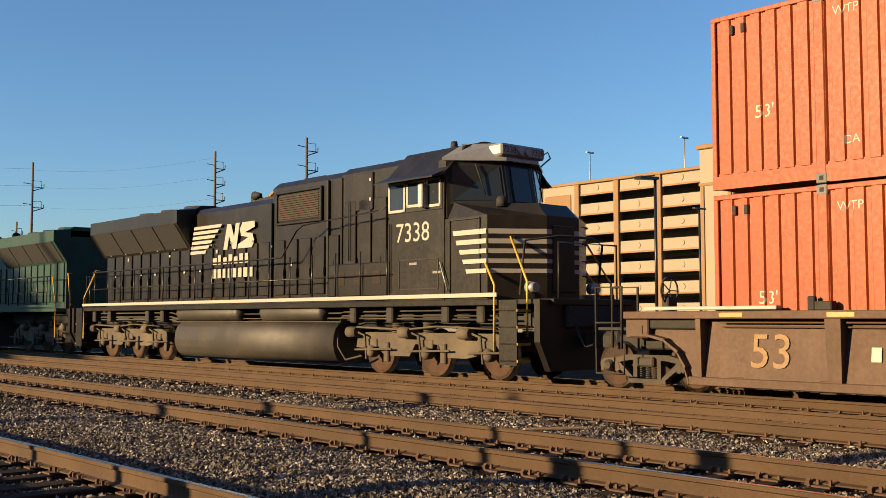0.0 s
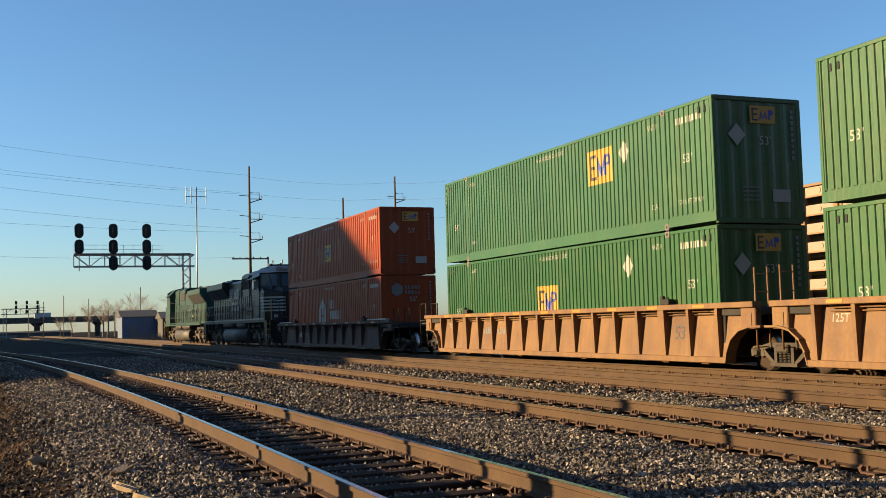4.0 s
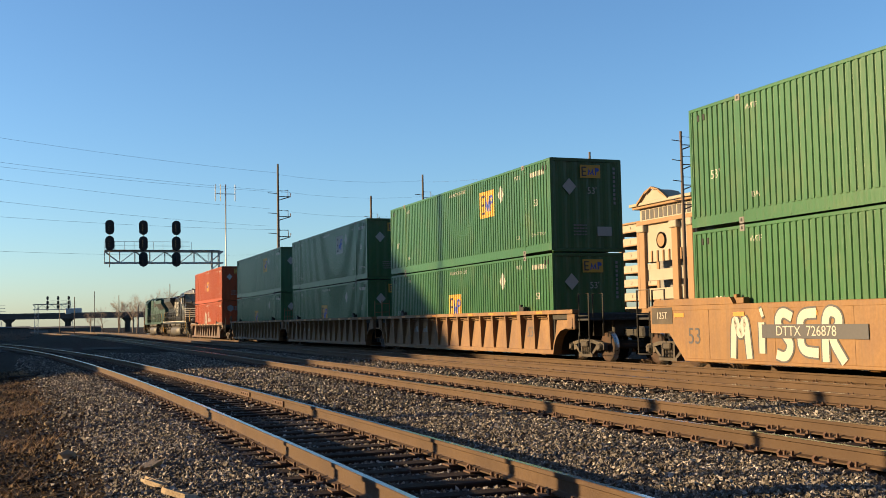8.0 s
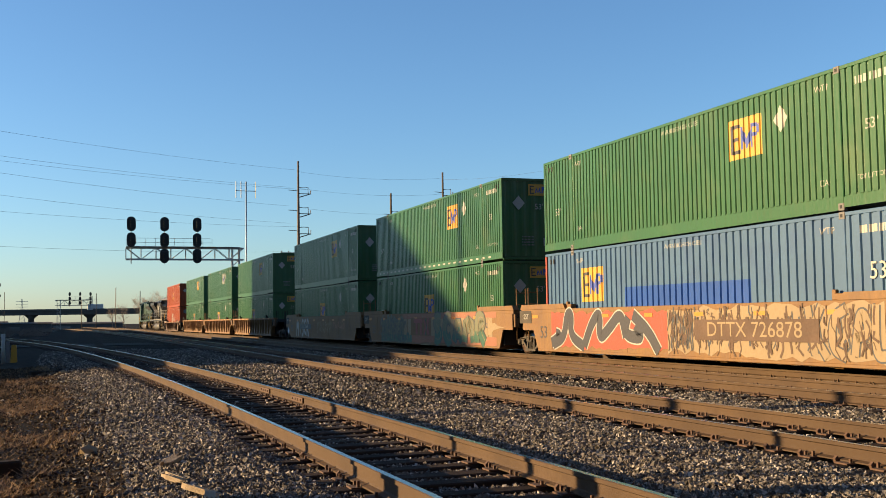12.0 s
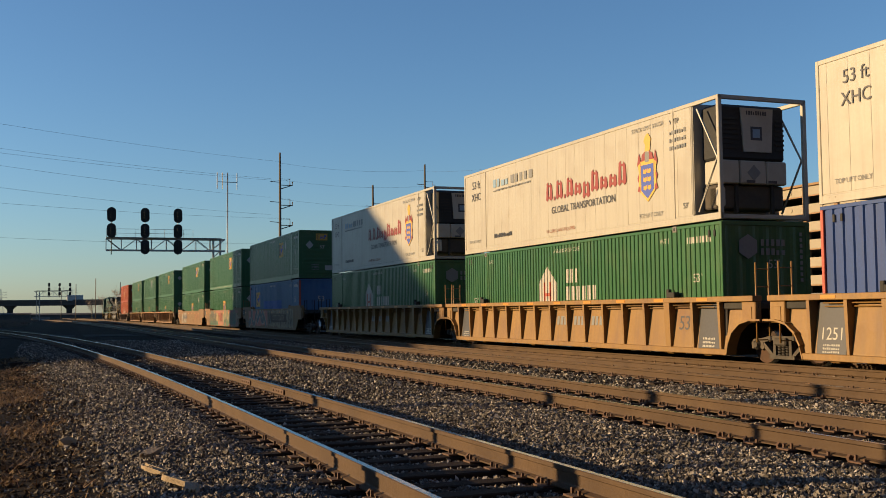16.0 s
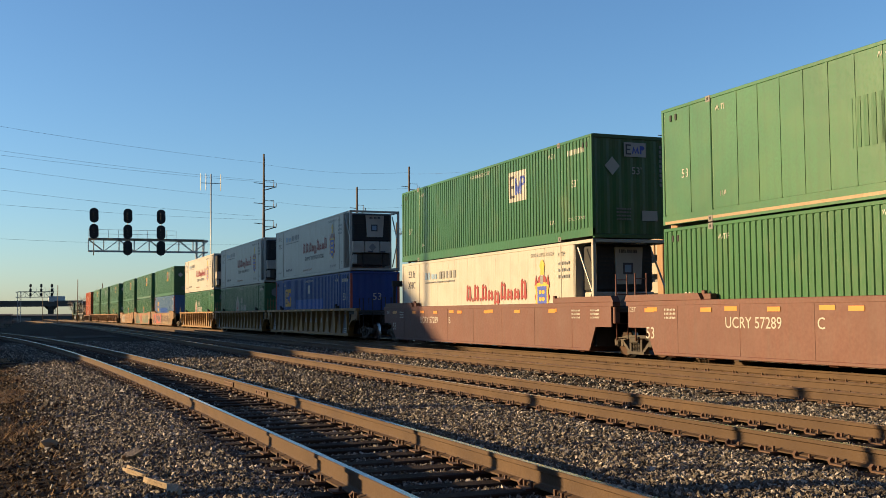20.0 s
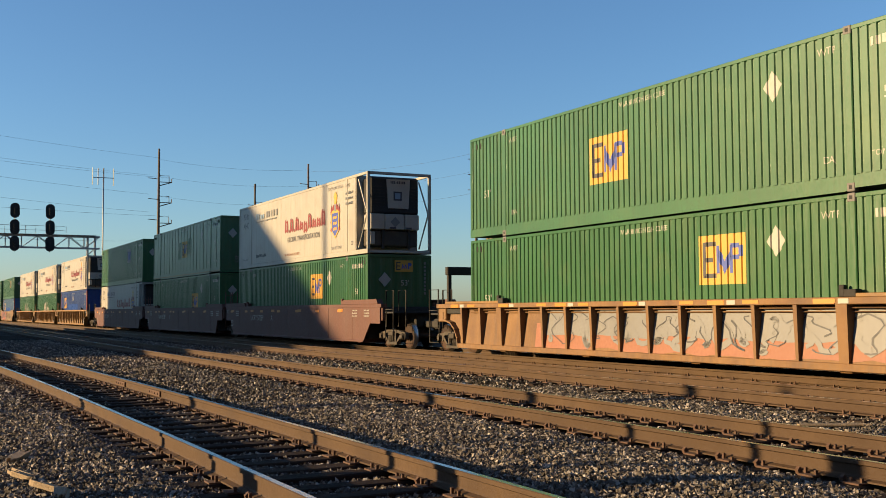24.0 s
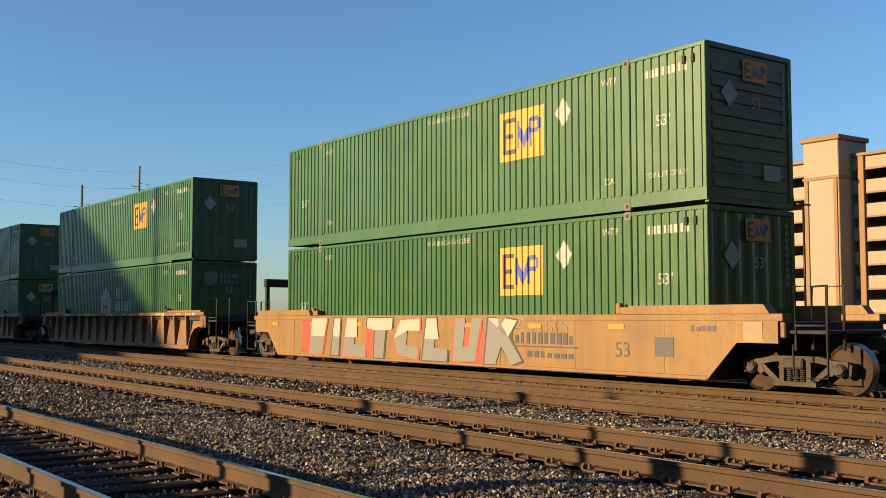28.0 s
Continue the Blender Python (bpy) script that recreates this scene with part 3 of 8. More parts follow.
def logo_square(parent, yc, zc, s, back="logoyellow", deep=None):
    """A square sign with plain shapes in its colours."""
    w0, h0 = 1.08 * s, 0.8 * s
    sq = wrap_plate(parent, yc, zc, w0, h0, back, "logo", deep=deep)
    for dy, dz, w, h, m in ((0.38, 0.0, 0.07, 0.72, "logodark"), (0.26, 0.32, 0.24, 0.09, "logodark"), (0.28, 0.0, 0.18, 0.09, "logodark"), (0.26, -0.32, 0.24, 0.09, "logodark"),
                            (0.08, 0.0, 0.06, 0.56, "logoblue"), (-0.2, 0.0, 0.06, 0.56, "logoblue"), (-0.39, 0.15, 0.07, 0.22, "logoblue"), (-0.28, 0.26, 0.18, 0.09, "logoblue"), (-0.28, 0.03, 0.18, 0.09, "logoblue")):
        wrap_plate(parent, yc + dy * w0, zc + dz * h0, w * w0, h * h0, m, "logo_shape", lift=0.007, deep=deep)
    for q in (1, -1):       # the slanting pair between the blue uprights
        wrap_plate(parent, yc + (-0.06 + 0.07 * q) * w0, zc, 0.14 * w0, h0, "logoblue", "logo_shape", lambda u: (0.02 - 0.3 * (0.5 - q * u) - 0.02, 0.26 - 0.3 * (0.5 - q * u)), lift=0.007, deep=deep)
    return sq


MESHES = {}


def container_meshes(col, flat, rear_ribs):
    key = (col, flat, rear_ribs)
    if key in MESHES:
        return MESHES[key]
    out = []
    for sx in (-1, 1):
        bm = bmesh.new()
        for a, b in ((-HL + 0.08, -POST - 0.08), (-POST + 0.08, POST - 0.08), (POST + 0.08, HL - 0.08)):
            corr_wall(bm, a, b, 0.3, HGT - 0.09, sx, flat)
            if flat:
                k = a + 0.74
                while k < b - 0.4:
                    seam = bmesh.new()
                    box(seam, min(sx * (HW - 0.025), sx * (HW - 0.008)), max(sx * (HW - 0.025), sx * (HW - 0.008)), k - 0.035, k + 0.035, 0.3, HGT - 0.09)
                    out.append(("panel_seam", finish("panel_seam", seam, col)))
                    k += 0.74
        out.append(("side_panel", finish("side_panel", bm, col)))
    bm = bmesh.new()
    box(bm, -HW + 0.03, HW - 0.03, -HL + 0.03, HL - 0.03, HGT - 0.06, HGT - 0.025)
    out.append(("roof", finish("roof", bm, col)))
    bm = bmesh.new()
    box(bm, -HW + 0.05, HW - 0.05, -HL + 0.1, HL - 0.1, 0.05, 0.16)
    out.append(("floor", finish("floor", bm, "underframe")))
    for sx in (-1, 1):
        a, b = sorted((sx * HW, sx * (HW - 0.06)))
        bm = bmesh.new()
        box(bm, a, b, -HL, HL, HGT - 0.09, HGT - 0.01, 0.008)
        out.append(("top_rail", finish("top_rail", bm, col)))
        bm = bmesh.new()
        a, b = sorted((sx * (HW + 0.004), sx * (HW - 0.08)))
        prism(bm, [(-HL, 0.27), (-HL, 0.05), (-POST - 0.1, 0.05), (-POST + 0.15, 0.0), (POST - 0.15, 0.0), (POST + 0.1, 0.05), (HL, 0.05), (HL, 0.27)], a, b, "x")
        box(bm, min(sx * (HW - 0.03), sx * (HW - 0.06)), max(sx * (HW - 0.03), sx * (HW - 0.06)), -HL + 0.1, HL - 0.1, 0.27, 0.32)
        if not flat:
            for k in range(20):
                y = -POST + 0.5 + k * (2 * POST - 1.0) / 19
                box(bm, a - 0.004, b, y - 0.04, y + 0.04, 0.02, 0.05)
        out.append(("bottom_rail", finish("bottom_rail", bm, col)))
        for y in (-HL + 0.045, HL - 0.045):
            bm = bmesh.new()
            a, b = sorted((sx * (HW + 0.002), sx * (HW - 0.12)))
            box(bm, a, b, y - 0.045, y + 0.045, 0.1, HGT - 0.08, 0.01)
            out.append(("corner_post", finish("corner_post", bm, "red" if col.startswith("blue") else col)))
        for y in (-POST, POST):
            bm = bmesh.new()
            a, b = sorted((sx * (HW + 0.01), sx * (HW - 0.1)))
            box(bm, a, b, y - 0.085, y + 0.085, 0.02, HGT - 0.02, 0.015)
            out.append(("lifting_post", finish("lifting_post", bm, col)))
            for z in (0.09, HGT - 0.06):
                bm = bmesh.new()
                a, b = sorted((sx * (HW + 0.016), sx * (HW - 0.1)))
                box(bm, a, b, y - 0.09, y + 0.09, z - 0.1, z + 0.06, 0.012)
                xx = sx * (HW + 0.018)
                box(bm, min(xx, xx - sx * 0.03), max(xx, xx - sx * 0.03), y - 0.035, y + 0.035, z - 0.055, z + 0.015, 0, 1)
                out.append(("corner_casting", finish("corner_casting", bm, ["grey", "dark"])))
    bm = bmesh.new()
    if rear_ribs:
        box(bm, -HW + 0.1, HW - 0.1, -HL + 0.03, -HL + 0.06, 0.12, HGT - 0.08)
        for k in range(9):
            rb = bmesh.new()
            z = 0.3 + k * 0.27
            box(rb, -HW + 0.2, HW - 0.2, -HL + 0.005, -HL + 0.03, z, z + 0.14, 0.01)
            out.append(("end_rib", finish("end_rib", rb, col)))
    else:
        xs = [-HW + 0.1 + i * 0.1 for i in range(24)] + [HW - 0.1]
        col2 = [(bm.verts.new((x, -HL + (0.02, 0.04, 0.04, 0.02)[i % 4], 0.12)), bm.verts.new((x, -HL + (0.02, 0.04, 0.04, 0.02)[i % 4], HGT - 0.08))) for i, x in enumerate(xs)]
        for p, q in zip(col2, col2[1:]):
            bm.faces.new((p[0], q[0], q[1], p[1]))
    out.append(("end_wall", finish("end_wall", bm, col)))
    for x in (-HW / 2, HW / 2):
        bm = bmesh.new()
        box(bm, x - HW / 2 + 0.1, x + HW / 2 - 0.01, HL - 0.06, HL - 0.02, 0.14, HGT - 0.1, 0.01)
        for q in (-0.25, 0.25):
            tube(bm, [(x + q, HL, 0.16), (x + q, HL, HGT - 0.12)], 0.017)
        out.append(("door", finish("door", bm, [col])))
    for z, y in ((0.06, -HL + 0.05), (HGT - 0.05, -HL + 0.05)):
        bm = bmesh.new()
        box(bm, -HW + 0.05, HW - 0.05, y - 0.05, y + 0.05, z - 0.06, z + 0.05, 0.01)
        out.append(("end_sill", finish("end_sill", bm, col)))
    MESHES[key] = out
    return out


def rear_marks(root, logo="logoyellow"):
    y = -HL - 0.006
    if logo == "logogrey":
        plate(root, -0.55, y, HGT - 0.62, 1, 1, "logogrey", "logo", FACE_REAR, pts=[(0.0, -0.3), (0.26, -0.15), (0.26, 0.15), (0.0, 0.3), (-0.26, 0.15), (-0.26, -0.15)])
        for dz in (0.1, -0.12):
            bars(root, 0.2, y, HGT - 0.62 + dz, 0.75, 0.16, "logogrey", 5, FACE_REAR)
    elif logo:
        plate(root, 0.15, y, HGT - 0.42, 0.74, 0.42, logo, "logo", FACE_REAR)
        for dx, dz, w, h in ((-0.29, 0, 0.045, 0.3), (-0.21, 0.13, 0.15, 0.04), (-0.22, 0, 0.12, 0.04), (-0.21, -0.13, 0.15, 0.04)):
            plate(root, 0.15 + dx, y - 0.004, HGT - 0.42 + dz, w, h, "logodark", "logo_shape", FACE_REAR)
        plate(root, 0.15, y - 0.004, HGT - 0.42, 1, 1, "logoblue", "logo_shape", FACE_REAR, pts=[(-0.1, -0.12), (-0.05, 0.1), (0.02, -0.06), (0.09, 0.1), (0.14, -0.12), (0.09, -0.1), (0.075, 0.0), (0.02, -0.12), (-0.04, 0.0), (-0.055, -0.12)])
        plate(root, 0.15, y - 0.004, HGT - 0.42, 1, 1, "logoblue", "logo_shape", FACE_REAR, pts=[(0.17, -0.12), (0.17, 0.13), (0.29, 0.11), (0.33, 0.05), (0.27, -0.01), (0.22, -0.01), (0.22, -0.12)])
    words(root, "53'", 0.3, 0.2, y, HGT - 1.05, "logowhite", FACE_REAR)
    if logo != "logogrey":
        plate(root, -0.62, y, HGT - 0.92, 0.42, 0.42, "logowhite", "hazard_diamond", FACE_REAR, pts=[(0, -0.27), (0.25, 0), (0, 0.27), (-0.25, 0)])
    plate(root, 0.62, y, 0.66, 0.52, 0.3, "logowhite", "label_plate", FACE_REAR)
    for i in range(4):
        bars(root, -0.25, y, 0.85 - 0.1 * i, 0.5, 0.05, "logogrey", 9, FACE_REAR)
    bm = bmesh.new()
    for i in range(9):
        box(bm, 0.98, 1.06, y - 0.002, y + 0.004, HGT - 0.35 - i * 0.14, HGT - 0.26 - i * 0.14)
    part("lettering", bm, "logogrey", root)


def container(col, label, logo=None, rear=None, flat=False, ribs=False, diamond=True, house=False, mark="53'", grp="containers on the train"):
    """A 53-foot box with its base in the middle at the origin; y is ahead."""
    global PITCH, DEPTH
    PITCH, DEPTH = (0.204, 0.03) if col.startswith("green") else (0.286, 0.038)
    root = thing("shipping_container", label, "container", grp)
    for name, me in container_meshes(col, flat, ribs):
        part(name, me, None, root)
    for y in (HL - 1.0, -HL + 1.05) if mark else ():
        wrap_words(root, mark, 0.31, y, HGT * (0.42 if y > 0 else 0.55), "logowhite")
    wrap_words(root, "WARNING HIGH CUBE", 0.17, -0.1, HGT - 0.26, "logowhite")
    wrap_bars(root, -HL + 1.0, HGT - 0.4, 1.1, 0.16, "logowhite", 8)
    wrap_words(root, "WTP", 0.2, POST - 0.45, HGT - 0.36, "logowhite")
    wrap_words(root, "WTP", 0.2, -POST + 0.5, HGT - 0.36, "logowhite")
    wrap_words(root, "DA", 0.19, POST - 0.5, 0.62, "logowhite")
    wrap_words(root, "DA", 0.19, -POST + 0.5, 0.62, "logowhite")
    wrap_words(root, "TOP LIFT ONLY", 0.15, -HL + 1.0, 0.62, "logowhite")
    for y in (-HL + 0.3, -HL + 0.52, HL - 0.4, HL - 0.62):      # small vents under the roof
        bm = bmesh.new()
        box(bm, -HW - 0.004, -HW + 0.02, y - 0.035, y + 0.035, HGT - 0.36, HGT - 0.2, 0.008)
        part("vent", bm, "dark", root)
    if logo:
        logo_square(root, logo[0], logo[1], logo[2], logo[3] if len(logo) > 3 else "logoyellow")
    if diamond:
        wrap_plate(root, -4.23, HGT * 0.75, 0.5, 0.62, "logowhite", "hazard_diamond", lambda u: (-(0.5 - abs(u)), 0.5 - abs(u)))
    if house:
        wrap_plate(root, 1.2, 1.45, 1.25, 1.7, "logowhite", "logo", lambda u: (-0.5, 0.5 - 0.62 * abs(u)))
        for dy, w, h in ((0.2, 0.1, 0.8), (-0.2, 0.1, 0.8), (0.0, 0.4, 0.1)):
            wrap_plate(root, 1.2 + dy, 1.4, w, h, house, "logo_shape", lift=0.008)
        wrap_bars(root, -0.4, 1.95, 0.8, 0.42, "logowhite", 3)
        wrap_bars(root, -0.95, 1.42, 2.0, 0.42, "logowhite", 6)
    if rear != "":
        rear_marks(root, rear or "logoyellow")
    return root


def reefer(label, grp="containers on the train"):
    """A white refrigerated box with panelled sides and a cooling unit in an open frame on its rear end."""
    root = thing("refrigerated_container", label, "container", grp)
    cut = -HL + 1.15
    bm = bmesh.new()
    box(bm, -HW + 0.02, HW - 0.02, cut, HL - 0.05, 0.12, HGT - 0.02, 0.02)
    part("body", bm, "white", root)
    k = 0
    y = cut + 0.05
    while y < HL - 0.1:
        bm = bmesh.new()
        y1 = min(y + 0.61, HL - 0.08)
        box(bm, -HW + 0.012, -HW + 0.022, y, y1 - 0.005, 0.2, HGT - 0.1, 0.002)
        part("side_panel", bm, "white", root)
        y, k = y1, k + 1
    for sx in (-1, 1):
        for z0, z1, nm in ((0.0, 0.17, "bottom_rail"), (HGT - 0.1, HGT, "top_rail")):
            bm = bmesh.new()
            a, b = sorted((sx * (HW + 0.004), sx * (HW - 0.07)))
            box(bm, a, b, -HL, HL, z0, z1, 0.01)
            if nm == "bottom_rail":
                for i in range(90):
                    y = -HL + 0.3 + i * (LEN - 0.6) / 89
                    box(bm, a - 0.003, a + 0.01, y - 0.012, y + 0.012, 0.1, 0.13)
            part(nm, bm, "white", root)
        for y in (-HL + 0.05, HL - 0.05, -POST, POST):
            bm = bmesh.new()
            a, b = sorted((sx * (HW + 0.008), sx * (HW - 0.1)))
            box(bm, a, b, y - 0.05, y + 0.05, 0, HGT, 0.012)
            part("corner_post" if abs(y) > POST + 0.1 else "lifting_post", bm, "white", root)
        bm = bmesh.new()
        xx = sx * (HW - 0.05)
        tube(bm, [(xx, -HL + 0.95, 0.25), (xx, -HL + 0.15, HGT / 2), (xx, -HL + 0.95, HGT - 0.2)], 0.03)
        box(bm, min(xx, xx + 0.01), max(xx, xx + 0.01), cut - 0.02, cut, 0.2, HGT - 0.1)
        part("end_brace", bm, "white", root)
    for z in (0.07, HGT - 0.05):
        bm = bmesh.new()
        box(bm, -HW + 0.04, HW - 0.04, -HL, -HL + 0.1, z - 0.05, z + 0.05, 0.01)
        part("end_beam", bm, "white", root)
    bm = bmesh.new()
    box(bm, -1.0, 1.0, cut - 0.7, cut, 1.5, HGT - 0.12, 0.07)
    unit = part("cooling_unit", bm, "dark", root, "dark refrigeration unit with white panels")
    bm = bmesh.new()
    prism(bm, [(-0.28, 1.72), (0.55, 1.72), (0.62, HGT - 0.2), (-0.35, HGT - 0.2)], cut - 0.74, cut - 0.69, "y")
    cover = part("cover", bm, "white", unit)
    plate(cover, 0.1, cut - 0.744, 2.18, 0.34, 0.34, "logodark", "logo", FACE_REAR)
    plate(cover, 0.1, cut - 0.748, 2.18, 0.22, 0.22, "logosteel", "logo_shape", FACE_REAR)
    bars(cover, 0.12, cut - 0.744, HGT - 0.32, 0.62, 0.1, "logodark", 9, FACE_REAR)
    for k in range(7):
        for x0, x1 in ((-0.95, -0.4), (0.68, 0.95)):
            bm = bmesh.new()
            z = 1.78 + k * 0.12
            box(bm, x0, x1, cut - 0.725, cut - 0.69, z, z + 0.05)
            part("louvre", bm, "underframe", unit)
    for x0, x1 in ((-1.0, -0.42), (-0.4, 0.38), (0.4, 1.0)):
        bm = bmesh.new()
        box(bm, x0, x1, cut - 0.74, cut - 0.1, 0.92, 1.5, 0.03)
        part("lower_cover", bm, "white", unit)
    plate(unit, -0.0, cut - 0.748, 1.2, 0.4, 0.4, "logogrey", "hazard_diamond", FACE_REAR, pts=[(0, -0.2), (0.2, 0), (0, 0.2), (-0.2, 0)])
    for x in (-0.1, 0.55):
        plate(unit, x, cut - 0.748, 0.98, 0.26, 0.07, "logodark", "label_plate", FACE_REAR)
    bm = bmesh.new()
    box(bm, -1.0, 1.0, cut - 0.6, cut, 0.3, 0.9, 0.04)
    part("fuel_tank", bm, "truck", root)
    bm = bmesh.new()
    box(bm, -1.0, -0.78, cut - 0.66, cut - 0.3, 0.36, 0.84, 0.03)
    part("tank_end", bm, "white", root)
    for xx in (-0.45, 0.62):
        bm = bmesh.new()
        box(bm, xx - 0.05, xx + 0.05, cut - 0.66, cut - 0.58, 0.2, 0.92, 0.01)
        part("strut", bm, "underframe", root)
    x = -HW - 0.006
    bars(root, x, 4.65, HGT - 0.62, 1.4, 0.28, "logosteel", 4)
    bars(root, x, 2.95, HGT - 0.62, 1.8, 0.28, "logogrey", 5)
    bars(root, x, 3.8, HGT - 0.88, 3.1, 0.06, "logogrey", 26)
    # the maker's name as plain tall and short bars in its dark red
    bm = bmesh.new()
    hs = (0.62, 0.12, 0.62, 0.12, 0.62, 0.4, 0.52, 0.66, 0.4, 0.4, 0.7)
    yy = 1.15
    for h in hs:
        w = 0.47 if h > 0.2 else 0.12
        z0 = 1.32 - (0.14 if h == 0.52 else 0)
        if h <= 0.2:
            prism(bm, [(yy, z0), (yy - 0.1, z0), (yy - 0.1, z0 + 0.12), (yy, z0 + 0.12)], x, x + 0.003, "x")
        else:   # plain blocks with slanted joins, no letters
            prism(bm, [(yy, z0 + 0.06), (yy - w * 0.15, z0), (yy - w * 0.34, z0 + 0.07), (yy - w * 0.34, z0 + h), (yy - w * 0.1, z0 + h * 0.92)], x, x + 0.003, "x")
            prism(bm, [(yy - w * 0.52, z0 + 0.08), (yy - w * 0.7, z0), (yy - w * 0.95, z0 + 0.08), (yy - w * 0.86, z0 + h * 0.8), (yy - w * 0.62, z0 + h * 0.95)], x, x + 0.003, "x")
            for k in (0.1, h - 0.14):
                prism(bm, [(yy - w * 0.2, z0 + k), (yy - w * 0.7, z0 + k - 0.05), (yy - w * 0.7, z0 + k + 0.02), (yy - w * 0.2, z0 + k + 0.07)], x - 0.001, x + 0.002, "x")
        yy -= w + 0.05
    part("lettering", bm, "logored", root)
    words(root, "GLOBAL TRANSPORTATION", 0.31, x, -1.2, 1.0, "logodark")
    words(root, "53 ft", 0.4, x, HL - 1.15, HGT - 0.5, "logodark")
    words(root, "XHC", 0.4, x, HL - 1.15, HGT - 0.95, "logodark")
    words(root, "WTP", 0.2, x, -HL + 1.9, HGT - 0.35, "logodark")
    words(root, "53'", 0.2, x, -HL + 1.45, 0.45, "logodark")
    words(root, "STACK LIMIT 3 HIGH", 0.17, x, -4.9, HGT - 0.3, "logogrey")
    words(root, "TOP LIFT ONLY", 0.17, x, -5.0, 0.36, "logogrey")
    words(root, "TOP LIFT ONLY", 0.15, x, HL - 1.0, 0.42, "logogrey")
    bars(root, x, 4.55, 0.52, 1.5, 0.14, "logodark", 11)
    for i in range(3):
        bars(root, x, -HL + 1.75, HGT - 0.62 - 0.2 * i, 0.75, 0.1, "logogrey", 7)
    # crest: shield, mantling and crown as plain shapes
    cy, cz = -4.88, 1.35
    plate(root, x, cy, cz, 1, 1, "handyellow", "crest", pts=[(-0.37, 0.5), (0.37, 0.5), (0.37, -0.34), (0.0, -0.62), (-0.37, -0.34)])
    plate(root, x - 0.004, cy, cz, 1, 1, "logoblue", "crest_shape", pts=[(-0.31, 0.38), (0.31, 0.38), (0.31, -0.3), (0.0, -0.54), (-0.31, -0.3)])
    for i in range(3):
        for q in (-0.1, 0.1):
            plate(root, x - 0.008, cy + q, cz + 0.2 - 0.22 * i, 1, 1, "logoyellow", "crest_shape", pts=[(-0.09, -0.05), (0.02, -0.07), (0.09, -0.02), (0.07, 0.07), (-0.04, 0.04), (-0.08, 0.08)])
    for s in (-1, 1):
        plate(root, x - 0.001, cy, cz, 1, 1, "logored", "crest_shape", pts=[(s * 0.36, -0.34), (s * 0.5, -0.3), (s * 0.42, -0.1), (s * 0.5, 0.05), (s * 0.4, 0.2), (s * 0.5, 0.42), (s * 0.4, 0.75), (s * 0.33, 0.5)])
        plate(root, x - 0.003, cy, cz, 1, 1, "handyellow", "crest_shape", pts=[(s * 0.34, -0.2), (s * 0.44, -0.16), (s * 0.4, 0.1), (s * 0.46, 0.4), (s * 0.36, 0.45)])
        plate(root, x - 0.002, cy, cz, 1, 1, "logored", "crest_shape", pts=[(s * 0.08, 0.52), (s * 0.3, 0.48), (s * 0.26, 0.66), (s * 0.1, 0.74)])
    plate(root, x - 0.004, cy, cz + 0.58, 0.2, 0.26, "logogrey", "crest_shape")
    plate(root, x, cy, cz, 1, 1, "handyellow", "crest_shape", pts=[(-0.12, 0.74), (0.14, 0.74), (0.16, 0.92), (0.2, 1.06), (0.06, 1.22), (-0.08, 1.16), (-0.16, 1.02), (-0.08, 0.9)])
    words(root, "HI-CUBE CHASSIS REQUIRED", 0.15, x, 0.2, 0.36, "pinkspray")
    return root

# ---- running gear ----
GEAR = {}
WHEELS = []     # every wheelset with its place in its truck and its radius


def wheel_mesh(r):
    if ("w", r) not in GEAR:
        bm = bmesh.new()
        for s in (-1, 1):
            x = s * 0.755
            lathe(bm, [(x - s * 0.075, r + 0.025), (x - s * 0.05, r + 0.022), (x - s * 0.045, r), (x + s * 0.065, r - 0.006)], "x", 28, 1, caps=False)
            lathe(bm, [(x - s * 0.075, r + 0.025), (x - s * 0.075, r * 0.84), (x - s * 0.02, r * 0.75), (x, r * 0.4), (x - s * 0.03, 0.09), (x + s * 0.06, 0.09),
                       (x + s * 0.045, r * 0.3), (x + s * 0.03, r * 0.75), (x + s * 0.065, r * 0.84), (x + s * 0.065, r - 0.006)], "x", 28, 0)
            for k in range(3):   # cast marks that show the turning
                a = k * 2.1
                box(bm, x + s * 0.03, x + s * 0.055, math.cos(a) * r * 0.55 - 0.03, math.cos(a) * r * 0.55 + 0.03, math.sin(a) * r * 0.55 - 0.03, math.sin(a) * r * 0.55 + 0.03, 0, 0)
        lathe(bm, [(-1.02, 0.075), (1.02, 0.075)], "x", 12, 0)
        GEAR["w", r] = finish("wheelset", bm, ["wheel", "tread"])
    return GEAR["w", r]


